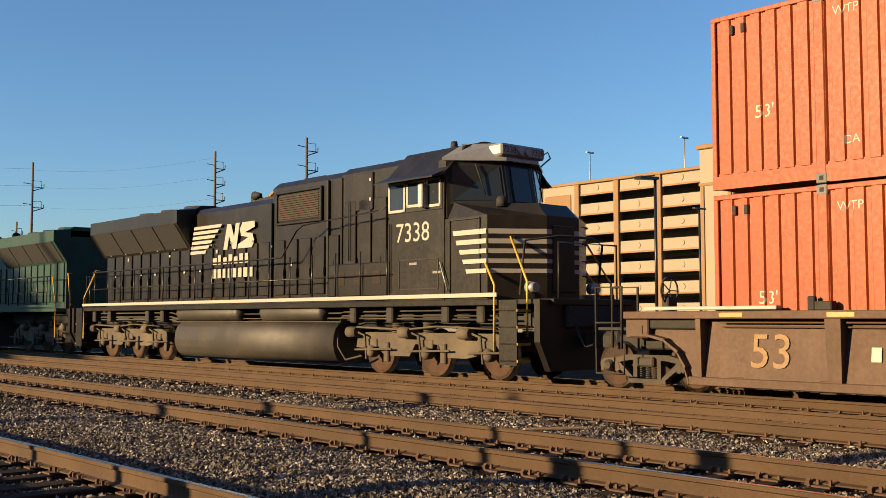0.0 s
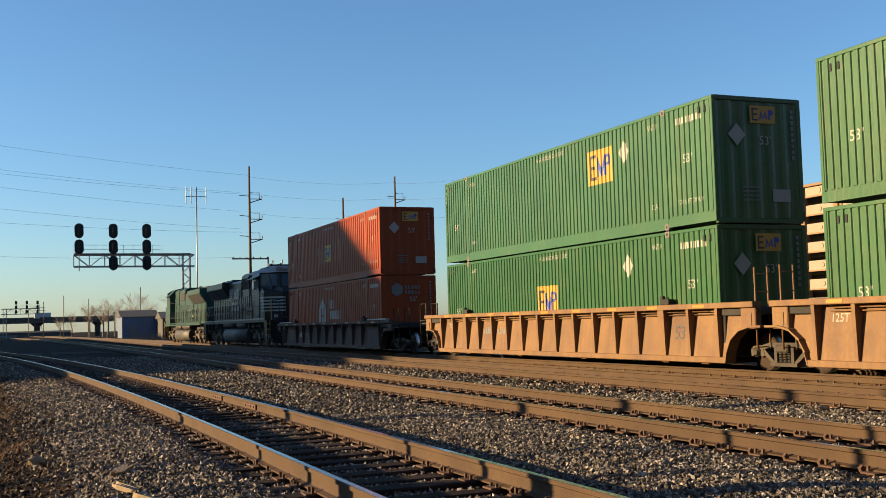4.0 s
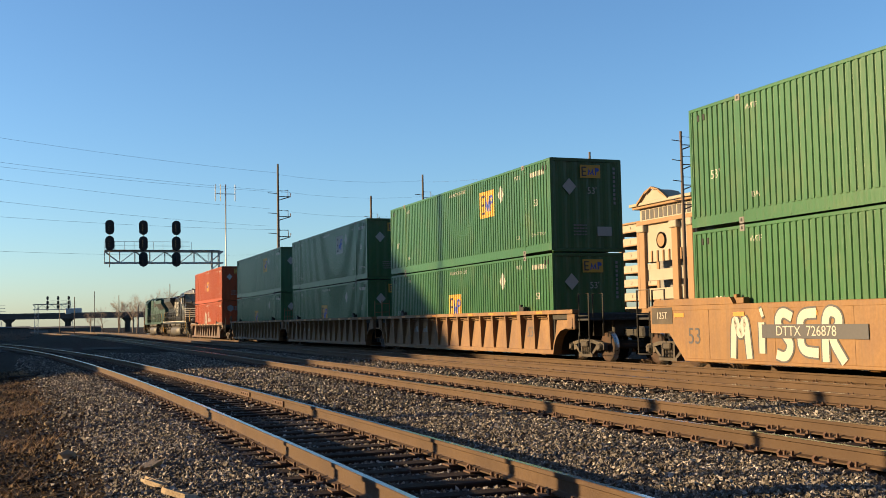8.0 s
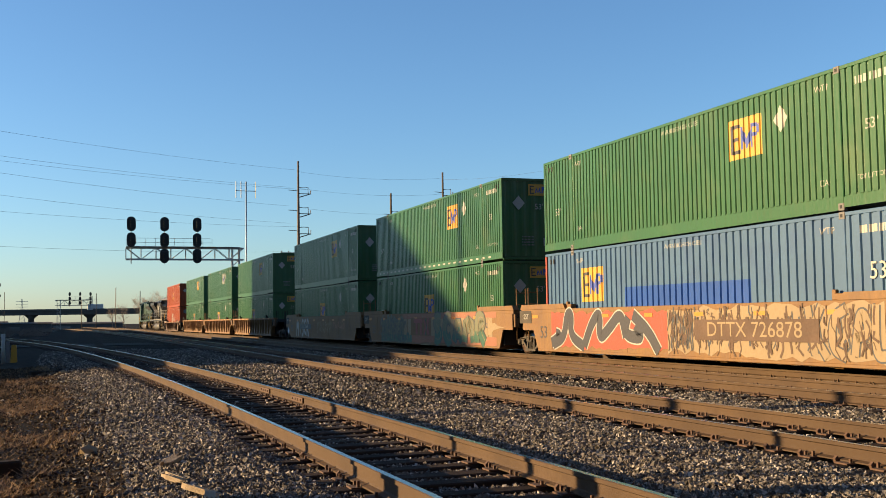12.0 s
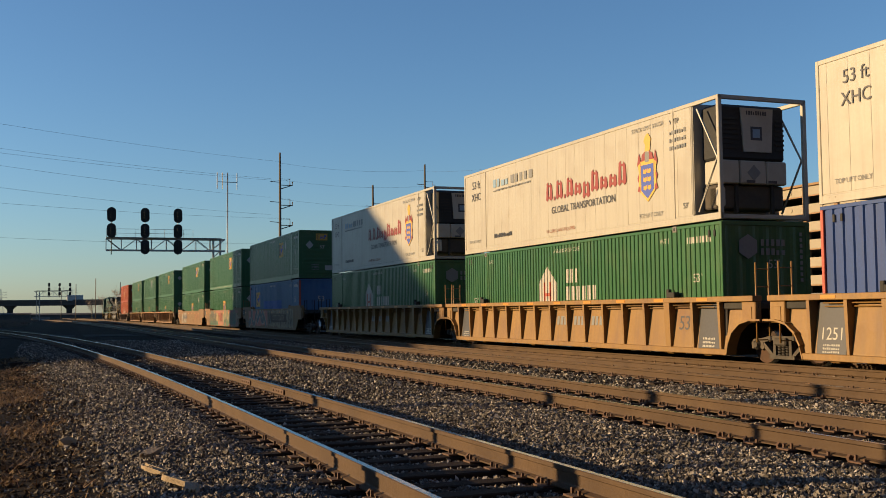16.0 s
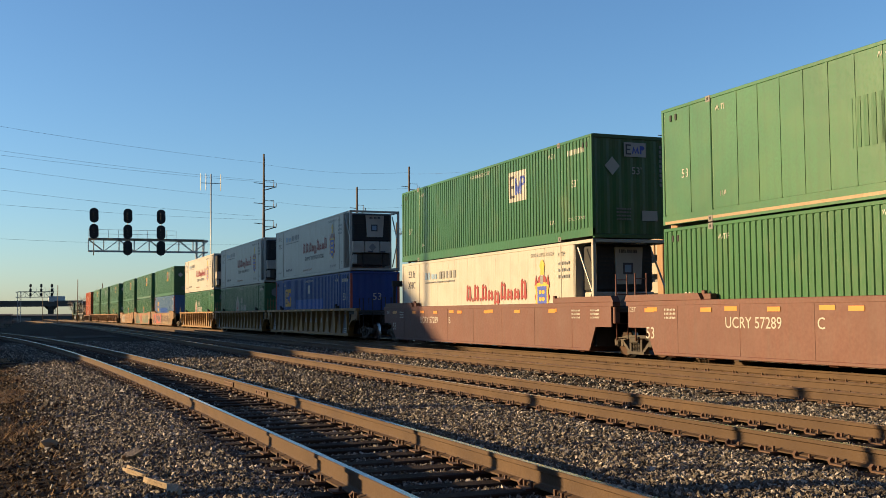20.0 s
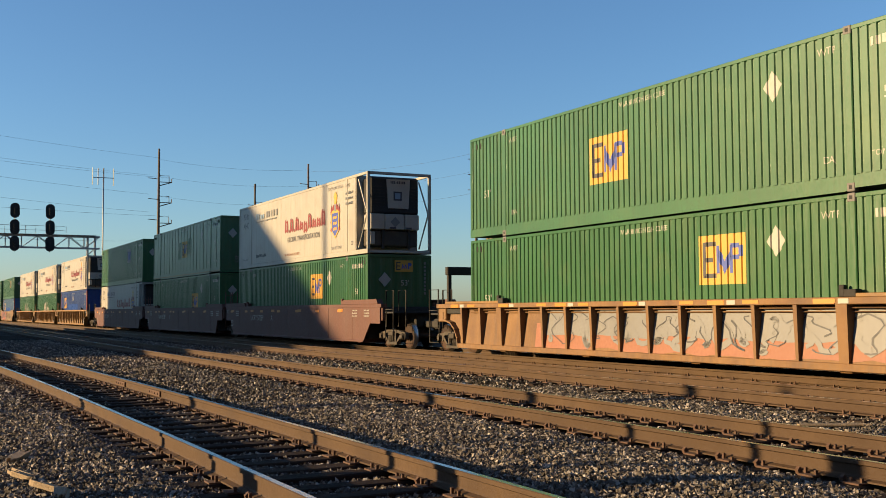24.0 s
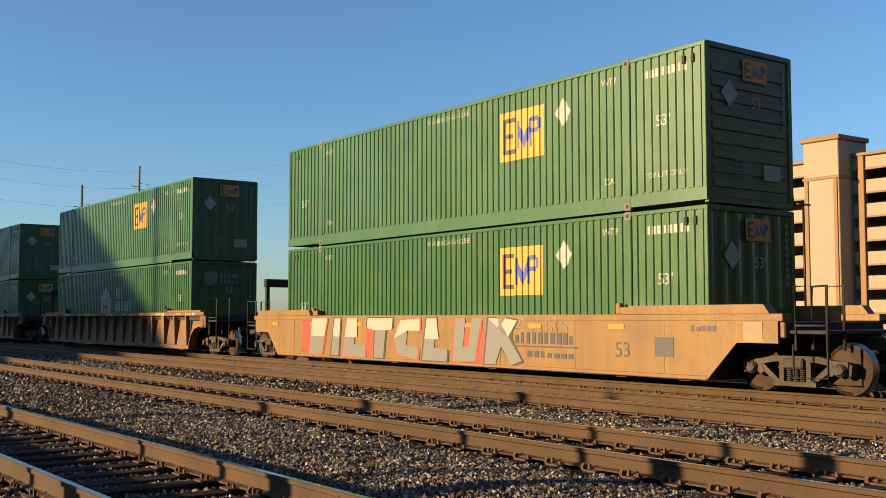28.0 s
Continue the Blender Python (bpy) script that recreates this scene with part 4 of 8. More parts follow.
def frame_mesh():
    """The cast side frame of a two-axle freight truck, with openings, on the side at x = 0."""
    if "f" not in GEAR:
        bm = bmesh.new()
        for s in (-1, 1):
            # top member, diagonal and pedestal of one half
            prism(bm, [(0, 0.64), (s * 0.45, 0.64), (s * 0.72, 0.58), (s * 1.02, 0.56), (s * 1.08, 0.5), (s * 1.02, 0.46), (s * 0.74, 0.48), (s * 0.4, 0.54), (0, 0.54)], -0.06, 0.06)
            prism(bm, [(s * 0.28, 0.2), (s * 0.4, 0.2), (s * 0.76, 0.46), (s * 0.64, 0.5)], -0.06, 0.06)
            prism(bm, [(s * 0.22, 0.2), (s * 0.31, 0.2), (s * 0.31, 0.55), (s * 0.22, 0.55)], -0.07, 0.07)
            prism(bm, [(s * 0.62, 0.36), (s * 0.7, 0.32), (s * 0.76, 0.36), (s * 0.74, 0.5), (s * 0.66, 0.5)], -0.07, 0.07)
            prism(bm, [(s * 1.0, 0.34), (s * 1.06, 0.34), (s * 1.08, 0.5), (s * 1.0, 0.5)], -0.07, 0.07)
        prism(bm, [(-0.42, 0.13), (0.42, 0.13), (0.42, 0.21), (-0.42, 0.21)], -0.09, 0.09)
        GEAR["f"] = finish("side_frame", bm, "truck")
        bm = bmesh.new()
        for y in (-0.13, 0.0, 0.13):
            for k in range(6):
                z = 0.22 + k * 0.035
                lathe(bm, [(z, 0.045), (z + 0.011, 0.058), (z + 0.022, 0.045)], "z", 10, 0, (-0.02, y, 0))
        GEAR["s"] = finish("springs", bm, "truck")
        bm = bmesh.new()
        box(bm, -1.15, 1.15, -0.2, 0.2, 0.43, 0.6, 0.03)
        lathe(bm, [(0.6, 0.2), (0.7, 0.18)], "z", 16)
        GEAR["b"] = finish("truck", bm, "truck")
        bm = bmesh.new()
        lathe(bm, [(-0.1, 0.1), (0.07, 0.115), (0.1, 0.07), (0.115, 0.07)], "x", 12)
        for k in range(3):
            a = k * 2.09
            lathe(bm, [(0.1, 0.022), (0.125, 0.022)], "x", 6, 0, (0, math.cos(a) * 0.07, math.sin(a) * 0.07))
        GEAR["a"] = finish("axle_box", bm, "truck")


def freight_truck(parent, y, r=0.43):
    frame_mesh()
    t = part("truck", GEAR["b"], None, parent, "two-axle cast steel truck", pose(0, y, 0))
    for s in (-1, 1):
        part("side_frame", GEAR["f"], None, t, "", pose(s * 1.0, 0, 0))
        part("springs", GEAR["s"], None, t, "", pose(s * 1.0, 0, 0))
        for a in (-0.87, 0.87):
            part("axle_box", GEAR["a"], None, t, "", pose(s * 1.02, a, 0.43, 0, 0, 0 if s > 0 else 180))
    for a in (-0.87, 0.87):
        w = part("wheelset", wheel_mesh(r), None, t, "", pose(0, a, r))
        WHEELS.append((w, (0, a, r), r))
    return t


def pipe(parent, pts, r, m, name, label=""):
    bm = bmesh.new()
    tube(bm, pts, r, 8)
    return part(name, bm, m, parent, label)


# ---- well cars ----
LEAN = 0.12     # the sheet of a ribbed side comes outwards below, metres a metre


def lean_marks(root, top):
    """Lays the markings of a ribbed car on its leaning sheets."""
    for ob in root.children:
        if ob.type == "MESH" and ob.name.split(".")[0] in ("lettering", "marking", "data_panel", "graffiti"):
            m = ob.matrix_basis
            shear = Matrix(((1, 0, LEAN, -LEAN * top), (0, 1, 0, 0), (0, 0, 1, 0), (0, 0, 0, 1)))
            ob.data.transform(m.inverted() @ shear @ m)


def well_car(paint, label, ribbed, top=1.55, ahead="end", behind="end", low=0.2, ribs=16, grp="well cars of the train", hoop=False):
    """One unit of a double-stack car. The origin lies on the rail's top under the middle of its load; y is ahead."""
    root = thing("well_car", label, "rail car", grp)
    if ribbed:
        root["ribbed"] = top
    ya = HL + (1.75 if ahead == "end" else 1.45)
    yb = -HL - (1.75 if behind == "end" else 1.45)
    out = 1.55
    for sx in (-1, 1):
        bm = bmesh.new()
        if ribbed:
            half = [(1.65, top - 0.12), (1.65, 1.0), (1.25, 1.0), (0.9, 0.92), (0.62, 0.72), (0.47, 0.46), (0.4, low)]
            sk = [(HL + p + (ya - HL - 1.75 if p > 1 else 0), q) for p, q in half] + [(-HL - p + (yb + HL + 1.75 if p > 1 else 0), q) for p, q in half[::-1]]
            a, b = sorted((sx * (out - 0.24), sx * (out - 0.28)))
        else:
            sk = [(ya - 0.1, top - 0.12), (ya - 0.1, 0.86), (ya - 0.95, 0.86), (HL + 0.15, low), (-HL - 0.15, low), (yb + 0.95, 0.86), (yb + 0.1, 0.86), (yb + 0.1, top - 0.12)]
            a, b = sorted((sx * (out + 0.0), sx * (out - 0.05)))
        prism(bm, sk, a, b)
        if ribbed:
            for v in bm.verts:
                v.co.x += sx * LEAN * max(0.0, top - v.co.z)
        part("side", bm, paint, root)
        bm = bmesh.new()
        c, d = sorted((sx * (out + (0.02 if ribbed else 0.006)), sx * (out - 0.24)))
        box(bm, c, d, yb, ya, top - 0.13, top, 0.012)
        part("top_chord", bm, paint, root)
        bm = bmesh.new()
        c, d = sorted((sx * (out + (-0.01 if ribbed else 0.012)), sx * (out - 0.26)))
        box(bm, c, d, -HL - (0.4 if ribbed else 0.15), HL + (0.4 if ribbed else 0.15), low - 0.02, low + (0.12 if ribbed else 0.06), 0.012)
        part("bottom_chord", bm, paint, root)
        if ribbed:
            n = ribs
            spots = [-HL - 0.15 + i * (LEN + 0.3) / (n - 1) for i in range(n)] if n > 12 else [-8.25] + [-5.84 + 1.46 * i for i in range(9)] + [8.25]
            for i, y in enumerate(spots):
                bm = bmesh.new()
                wt, wb = (0.05, 0.035) if i not in (2, n - 3) else (0.13, 0.11)
                vs = [bm.verts.new((sx * (out + dx), y + dy, z)) for z, w, ox in ((top - 0.13, wt, 0.012), (low + 0.1, wb, -0.03))
                      for dx, dy in ((ox, -w), (ox, w), (-0.25, w), (-0.25, -w))]
                for q in ((0, 1, 2, 3), (7, 6, 5, 4), (0, 4, 5, 1), (1, 5, 6, 2), (2, 6, 7, 3), (3, 7, 4, 0)):
                    bm.faces.new([vs[j] for j in q])
                part("rib", bm, paint, root)
            for k in range(2):      # brake rods under the chord
                pipe(root, [(sx * (out - 0.1 - 0.04 * k), -HL + 0.2, top - 0.19 - 0.07 * k), (sx * (out - 0.1 - 0.04 * k), HL - 0.2, top - 0.19 - 0.07 * k)], 0.014, paint, "rod")
            for k in range(9):
                if sx < 0:
                    plate(root, -1.573, 7.6 - k * 1.9, top - 0.065, 0.44, 0.07, "amber", "reflector")
        else:
            for q in (-1, 1):
                bm = bmesh.new()
                c, d = sorted((sx * (out + 0.02), sx * (out - 0.2)))
                y0, y1 = sorted((q * (HL + 1.5), q * (HL - 1.9)))
                prism(bm, [(y0, top), (y1, top), (y1 - (0.25 if q > 0 else 0.5) * 0.4, top + 0.16), (y0 + 0.12, top + 0.16)], c, d)
                part("end_guide", bm, paint, root)
            for k in range(7):
                bm = bmesh.new()
                y = -7.2 + k * 2.4
                c, d = sorted((sx * (out + 0.006), sx * (out - 0.01)))
                box(bm, c, d, y - 0.03, y + 0.03, low + 0.06, top - 0.13)
                part("weld_seam", bm, paint, root)
                if sx < 0:
                    plate(root, -1.562, y + 1.2, top - 0.24, 0.42, 0.1, "amber", "reflector")
    # floor bearers that carry the load, and end bulkheads
    for y in (-7.6, -6.0, -2.0, 2.0, 6.0, 7.6):
        bm = bmesh.new()
        box(bm, -1.45, 1.45, y - 0.15, y + 0.15, low - 0.06, 0.35, 0.02)
        part("floor_bearer", bm, paint, root)
    for q, kind in ((1, ahead), (-1, behind)):
        y0 = q * (HL + 0.18)
        bm = bmesh.new()
        box(bm, -1.42, 1.42, min(y0, y0 + q * 0.12), max(y0, y0 + q * 0.12), low + 0.1, top - 0.1, 0.02)
        part("bulkhead", bm, "underframe", root)
        ye = ya if q > 0 else yb
        bm = bmesh.new()
        box(bm, -1.45, 1.45, min(y0, ye), max(y0, ye), top - 0.3, top - 0.14, 0.02)
        box(bm, -0.45, 0.45, min(y0, ye + q * 0.5), max(y0, ye + q * 0.5), 0.72, top - 0.3, 0.03)
        part("end_platform", bm, "underframe", root)
        bm = bmesh.new()
        box(bm, -1.5, -1.32, min(ye, ye - q * 0.5), max(ye, ye - q * 0.5), 0.95, top - 0.13, 0.02)
        box(bm, -1.515, -1.5, min(ye - q * 0.12, ye - q * 0.38), max(ye - q * 0.12, ye - q * 0.38), 1.0, top - 0.25, 0.005, 1)
        part("end_panel", bm, [paint, "logowhite" if not ribbed else paint], root)
        if ribbed:
            for sx in (-1, 1):
                bm = bmesh.new()
                arch = [(1.65, 1.0), (1.25, 1.0), (0.9, 0.92), (0.62, 0.72), (0.47, 0.46), (0.4, low)]
                c, d = sorted((sx * (out + 0.0), sx * (out - 0.28)))
                for (p0, z0), (p1, z1) in zip(arch, arch[1:]):
                    prism(bm, [(q * (HL + p0), z0 - 0.02), (q * (HL + p1), z1 - 0.02), (q * (HL + p1 - 0.03), z1 + 0.025), (q * (HL + p0), z0 + 0.025)], c, d)
                part("wheel_arch", bm, paint, root)
        if kind == "end":
            freight_truck(root, q * (HL + 1.62))
            bm = bmesh.new()
            box(bm, -0.12, 0.12, min(ye + q * 0.4, ye + q * 1.5), max(ye + q * 0.4, ye + q * 1.5), 0.72, 0.98, 0.03)
            box(bm, -0.2, 0.2, min(ye + q * 1.3, ye + q * 1.72), max(ye + q * 1.3, ye + q * 1.72), 0.68, 1.02, 0.06)
            part("coupler", bm, "underframe", root)
            yp = ye + q * 0.75
            bm = bmesh.new()
            box(bm, -1.4, 1.4, min(ye, yp), max(ye, yp), top - 0.34, top - 0.28, 0.008)
            part("walkway", bm, "dark", root)
            for x in (-1.42, -0.95):
                pipe(root, [(x, ye + q * 0.15, 0.75), (x, ye + q * 0.15, top + 0.45), (x, yp, top + 0.45), (x, yp, 0.75)], 0.026, "underframe", "handrail")
            pipe(root, [(-1.42, ye + q * 0.1, 0.85), (-1.42, ye + q * 0.1, 0.3), (-1.42, yp, 0.3), (-1.42, yp, 0.85)], 0.02, "underframe", "stirrup")
            pipe(root, [(-1.44, ye + q * 0.15, top - 0.2), (-1.44, yp, top - 0.2)], 0.016, "underframe", "ladder_rung")
            if ribbed and q > 0 and not hoop:
                bm = bmesh.new()
                pts = [(0.55 + 0.27 * math.cos(k * math.pi / 8), ye + q * 0.55, top + 0.42 + 0.27 * math.sin(k * math.pi / 8)) for k in range(17)]
                tube(bm, pts, 0.02)
                for k in range(5):
                    a = k * 1.257
                    tube(bm, [(0.55, ye + q * 0.55, top + 0.42), (0.55 + 0.27 * math.cos(a), ye + q * 0.55, top + 0.42 + 0.27 * math.sin(a))], 0.012)
                box(bm, 0.4, 0.7, ye + q * 0.55 - 0.08, ye + q * 0.55 + 0.08, top - 0.3, top + 0.3, 0.02)
                part("brake_wheel", bm, "underframe", root)
        elif q < 0:
            freight_truck(root, -HL - 1.795)
        if kind != "end":
            for x in (-1.35, -1.0):
                pipe(root, [(x, ye - q * 0.15, 0.5), (x, ye - q * 0.15, top + 0.75)], 0.022, paint, "grab_iron")
            for k in range(5):
                pipe(root, [(-1.35, ye - q * 0.15, 0.55 + k * 0.4), (-1.0, ye - q * 0.15, 0.55 + k * 0.4)], 0.014, paint, "ladder_rung")
    if hoop:        # tall frame across the front platform
        for x in (-0.95, 0.75):
            bm = bmesh.new()
            box(bm, x - 0.06, x + 0.06, ya + 0.25, ya + 0.37, top - 0.3, top + 1.1, 0.01)
            part("frame_post", bm, "underframe", root)
        bm = bmesh.new()
        box(bm, -1.05, 0.85, ya + 0.22, ya + 0.4, top + 0.92, top + 1.18, 0.02)
        part("frame_board", bm, "underframe", root)
    # container locks on the top chord
    for y in (-POST, POST):
        for sx in (-1, 1):
            bm = bmesh.new()
            box(bm, sx * 1.42 - 0.09, sx * 1.42 + 0.09, y - 0.22, y + 0.06, top, top + 0.14, 0.015)
            box(bm, sx * 1.42 - 0.05, sx * 1.42 + 0.05, y + 0.08, y + 0.2, top, top + 0.22, 0.015)
            part("lock_box", bm, paint if not ribbed else "underframe", root)
    return root


def car_mark(root, text, size, y, z, m="logowhite", wide=1.0, x=-1.556):
    return words(root, text, size, x, y, z, m, FACE_LEFT, wide)


def ribbon(bm, pts, w, x):
    """A flat painted stroke along points (y, z)."""
    pts = [Vector((p[0], p[1])) for p in pts]
    rows = []
    for i, p in enumerate(pts):
        d = (pts[min(i + 1, len(pts) - 1)] - pts[max(i - 1, 0)]).normalized()
        n = Vector((-d.y, d.x)) * w / 2
        rows.append((bm.verts.new((x, *(p + n))), bm.verts.new((x, *(p - n)))))
    for (a, b), (c, d) in zip(rows, rows[1:]):
        bm.faces.new((a, b, d, c))


def graffiti(root, y0, y1, z0, z1, cols, seed, n=5, x=-1.556, edge="logodark", cloud=None):
    """Sprayed strokes in fat overlapping curves with an outline: no words."""
    rs = random.Random(seed)
    step, h = (y0 - y1) / n, z1 - z0
    if cloud:
        bm = bmesh.new()
        for i in range(n * 2):
            cy, cz, r = rs.uniform(y1, y0), rs.uniform(z0 + 0.3 * h, z1 - 0.25 * h), rs.uniform(0.16, 0.3) * h
            bm.faces.new([bm.verts.new((x - 0.0002 * i, cy + 2.2 * r * math.cos(k * 0.5236) * rs.uniform(0.8, 1.1), cz + r * math.sin(k * 0.5236) * rs.uniform(0.8, 1.1))) for k in range(12)])
        part("graffiti", bm, cloud, root, "sprayed colour cloud")
    strokes = []
    for i in range(n):
        c = y0 - (i + 0.5) * step
        s = step * 0.5
        kinds = rs.choice(("zig", "bow", "hook", "bar"))
        lean = rs.uniform(-0.25, 0.25) * s
        if kinds == "zig":
            p = [(c + s * 0.8, z0 + 0.1 * h), (c + s * 0.5 + lean, z1 - 0.1 * h), (c + lean, z0 + 0.45 * h), (c - s * 0.5, z1 - 0.12 * h), (c - s * 0.8, z0 + 0.1 * h)]
        elif kinds == "bow":
            p = [(c - s * 0.5 + s * 1.1 * math.cos(k), (z0 + z1) / 2 + 0.38 * h * math.sin(k) + lean * 0.3 * math.cos(k)) for k in [-1.35 + 0.27 * j for j in range(11)]]
        elif kinds == "hook":
            p = [(c + s * 0.7, z1 - 0.15 * h), (c, z1 - 0.1 * h), (c - s * 0.6, z1 - 0.3 * h), (c - s * 0.1, z0 + 0.5 * h), (c + s * 0.6, z0 + 0.2 * h), (c - s * 0.8, z0 + 0.12 * h)]
        else:
            p = [(c + lean, z1 - 0.06 * h), (c, (z0 + z1) / 2), (c - lean, z0 + 0.08 * h), (c - s * 0.8, z0 + 0.14 * h)]
        strokes.append((p, cols[i % len(cols)]))
    for i, (p, c) in enumerate(strokes):      # rounded corners
        for _ in range(2):
            p = [p[0]] + [(a[0] + (b[0] - a[0]) * q, a[1] + (b[1] - a[1]) * q) for a, b in zip(p, p[1:]) for q in (0.25, 0.75)] + [p[-1]]
        strokes[i] = (p, c)
    wd = min(0.26 * h, 0.5 * step)
    for k, (grow, lift, which) in enumerate(((1.35, 0.004, None), (1.0, 0.008, "fill"), (0.22, 0.011, "shine"))):
        by = {}
        for i, (p, c) in enumerate(strokes):
            col = edge if which is None else c if which == "fill" else cols[(i + 1) % len(cols)]
            by.setdefault(col, []).append((i, p))
        for col, lst in by.items():
            for i, p in lst:
                bm = bmesh.new()
                ribbon(bm, p, wd * grow, x - lift - 0.0003 * i)
                part("graffiti", bm, col, root)


def piece(root, strokes, y0, y1, z0, z1, fill, edge, width, x=-1.556, grow=1.4):
    """Sprayed strokes given across (0 to 1, reading along) and up (0 to 1), filled and outlined."""
    def at(p):
        return y0 + (y1 - y0) * p[0], z0 + (z1 - z0) * p[1]
    for w, lift, m in ((width * grow, 0.004, edge), (width, 0.009, fill)):
        for i, st in enumerate(strokes):
            bm = bmesh.new()
            pts = [at(p) for p in st]
            for _ in range(3):      # rounded corners
                cut = [pts[0]]
                for a, b in zip(pts, pts[1:]):
                    cut += [(a[0] + (b[0] - a[0]) * q, a[1] + (b[1] - a[1]) * q) for q in (0.25, 0.75)]
                pts = cut + [pts[-1]]
            ribbon(bm, pts, w, x - lift - 0.0003 * i)
            part("graffiti", bm, m, root)


LETTERS = {"M": [[(0, 0), (0.15, 1), (0.5, 0.35), (0.8, 1), (1, 0)]], "I": [[(0.5, 0), (0.5, 0.72)], [(0.45, 0.93), (0.6, 0.97)]],
           "S": [[(0.95, 0.85), (0.4, 0.98), (0.1, 0.75), (0.5, 0.52), (0.9, 0.3), (0.55, 0.04), (0.05, 0.12)]],
           "E": [[(0.95, 0.92), (0.15, 0.9), (0.1, 0.5), (0.15, 0.08), (1, 0.05)], [(0.1, 0.5), (0.8, 0.52)]],
           "C": [[(0.95, 0.85), (0.5, 1.0), (0.12, 0.7), (0.12, 0.3), (0.5, 0.0), (0.95, 0.15)]], "A": [[(0.0, 0.0), (0.5, 1.0), (1.0, 0.0)], [(0.25, 0.35), (0.75, 0.35)]],
           "R": [[(0.1, 0), (0.1, 0.95), (0.7, 0.95), (0.85, 0.7), (0.3, 0.5), (1, 0)]]}


def sprayed_word(root, text, y0, y1, z0, z1, fill, edge, width, x=-1.556):
    n = len(text)
    st = []
    for i, ch in enumerate(text):
        up = 0.12 * (i % 2)
        st += [[((i + 0.1 + 0.8 * p[0]) / n, up + (1 - up) * p[1]) for p in one] for one in LETTERS[ch]]
    piece(root, st, y0, y1, z0, z1, fill, edge, width, x)


def blot(root, y0, y1, z0, z1, m, seed, x=-1.556, label=""):
    """An uneven sprayed field."""
    rs = random.Random(seed)
    n = 28
    top = [(y0 + (y1 - y0) * i / n, z1 - (z1 - z0) * 0.12 * rs.random()) for i in range(n + 1)]
    low = [(y0 + (y1 - y0) * i / n, z0 + (z1 - z0) * 0.14 * rs.random()) for i in range(n + 1)]
    bm = bmesh.new()
    a = [(bm.verts.new((x - 0.002, *p)), bm.verts.new((x - 0.002, *q))) for p, q in zip(top, low)]
    for p, q in zip(a, a[1:]):
        bm.faces.new((p[0], q[0], q[1], p[1]))
    part("graffiti", bm, m, root, label)


def scribble(root, y0, y1, z0, z1, m, seed, n, w, x=-1.556):
    """Thin looping sprayed lines: no words."""
    rs = random.Random(seed)
    for i in range(n):
        bm = bmesh.new()
        c = y0 + (y1 - y0) * (i + 0.5) / n
        s, h, ph = abs(y1 - y0) / n * rs.uniform(0.5, 0.9), (z1 - z0) / 2, rs.uniform(0, 6.28)
        sp, el = rs.uniform(2.2, 5.4), rs.uniform(0.55, 1.0)
        ribbon(bm, [(c + s * math.cos(ph + k * sp / 14) * (0.6 + 0.4 * math.cos(k)), (z0 + z1) / 2 + el * h * math.sin(ph * 1.7 + k * sp / 14)) for k in range(15)], w * rs.uniform(0.6, 1.3), x - 0.006 - 0.0002 * i)
        part("graffiti", bm, m, root)


def drips(root, y0, y1, z0, z1, m, seed, n, x=-1.556):
    """Thin sprayed runs and small rings."""
    rs = random.Random(seed)
    bm = bmesh.new()
    for i in range(n):
        y, z = rs.uniform(y1, y0), rs.uniform(z0 + 0.3 * (z1 - z0), z1)
        l, w = rs.uniform(0.1, 0.4) * (z1 - z0), rs.uniform(0.02, 0.07)
        ribbon(bm, [(y, z), (y + rs.uniform(-0.08, 0.08), z - l * 0.6), (y + rs.uniform(-0.12, 0.12), max(z0, z - l))], w, x - 0.005 - 0.00005 * i)
    tagged(part("graffiti", bm, m, root), kind="stuff")


def lumps(root, y0, y1, z0, z1, n, seed, r, x, fills, edge):
    """Round sprayed shapes, each with a dark rim where an edge is given and a pale glint."""
    rs = random.Random(seed)
    layers = {}
    for i in range(n):
        c, z, a, b, tilt = rs.uniform(y1, y0), rs.uniform(z0, z1), r * rs.uniform(0.5, 1.2), r * rs.uniform(0.4, 1.0), rs.uniform(0, 3.14)
        rings = [(1.0, fills[i % len(fills)], 0.0003)]
        if edge:
            rings = [(1.25, edge, 0.0), (1.0, fills[i % len(fills)], 0.0003), (0.5, edge if i % 3 else "cream", 0.0006)]
        for g, m, lift in rings:
            bm = layers.setdefault(m, bmesh.new())
            w = [(g * a * math.cos(q * 0.6283), g * b * math.sin(q * 0.6283)) for q in range(10)]
            bm.faces.new([bm.verts.new((x - lift - 0.0001 * i, c + u * math.cos(tilt) - v * math.sin(tilt), min(1.53, max(0.21, z + u * math.sin(tilt) + v * math.cos(tilt))))) for u, v in w])
    for m, bm in layers.items():
        tagged(part("graffiti", bm, m, root), kind="stuff")


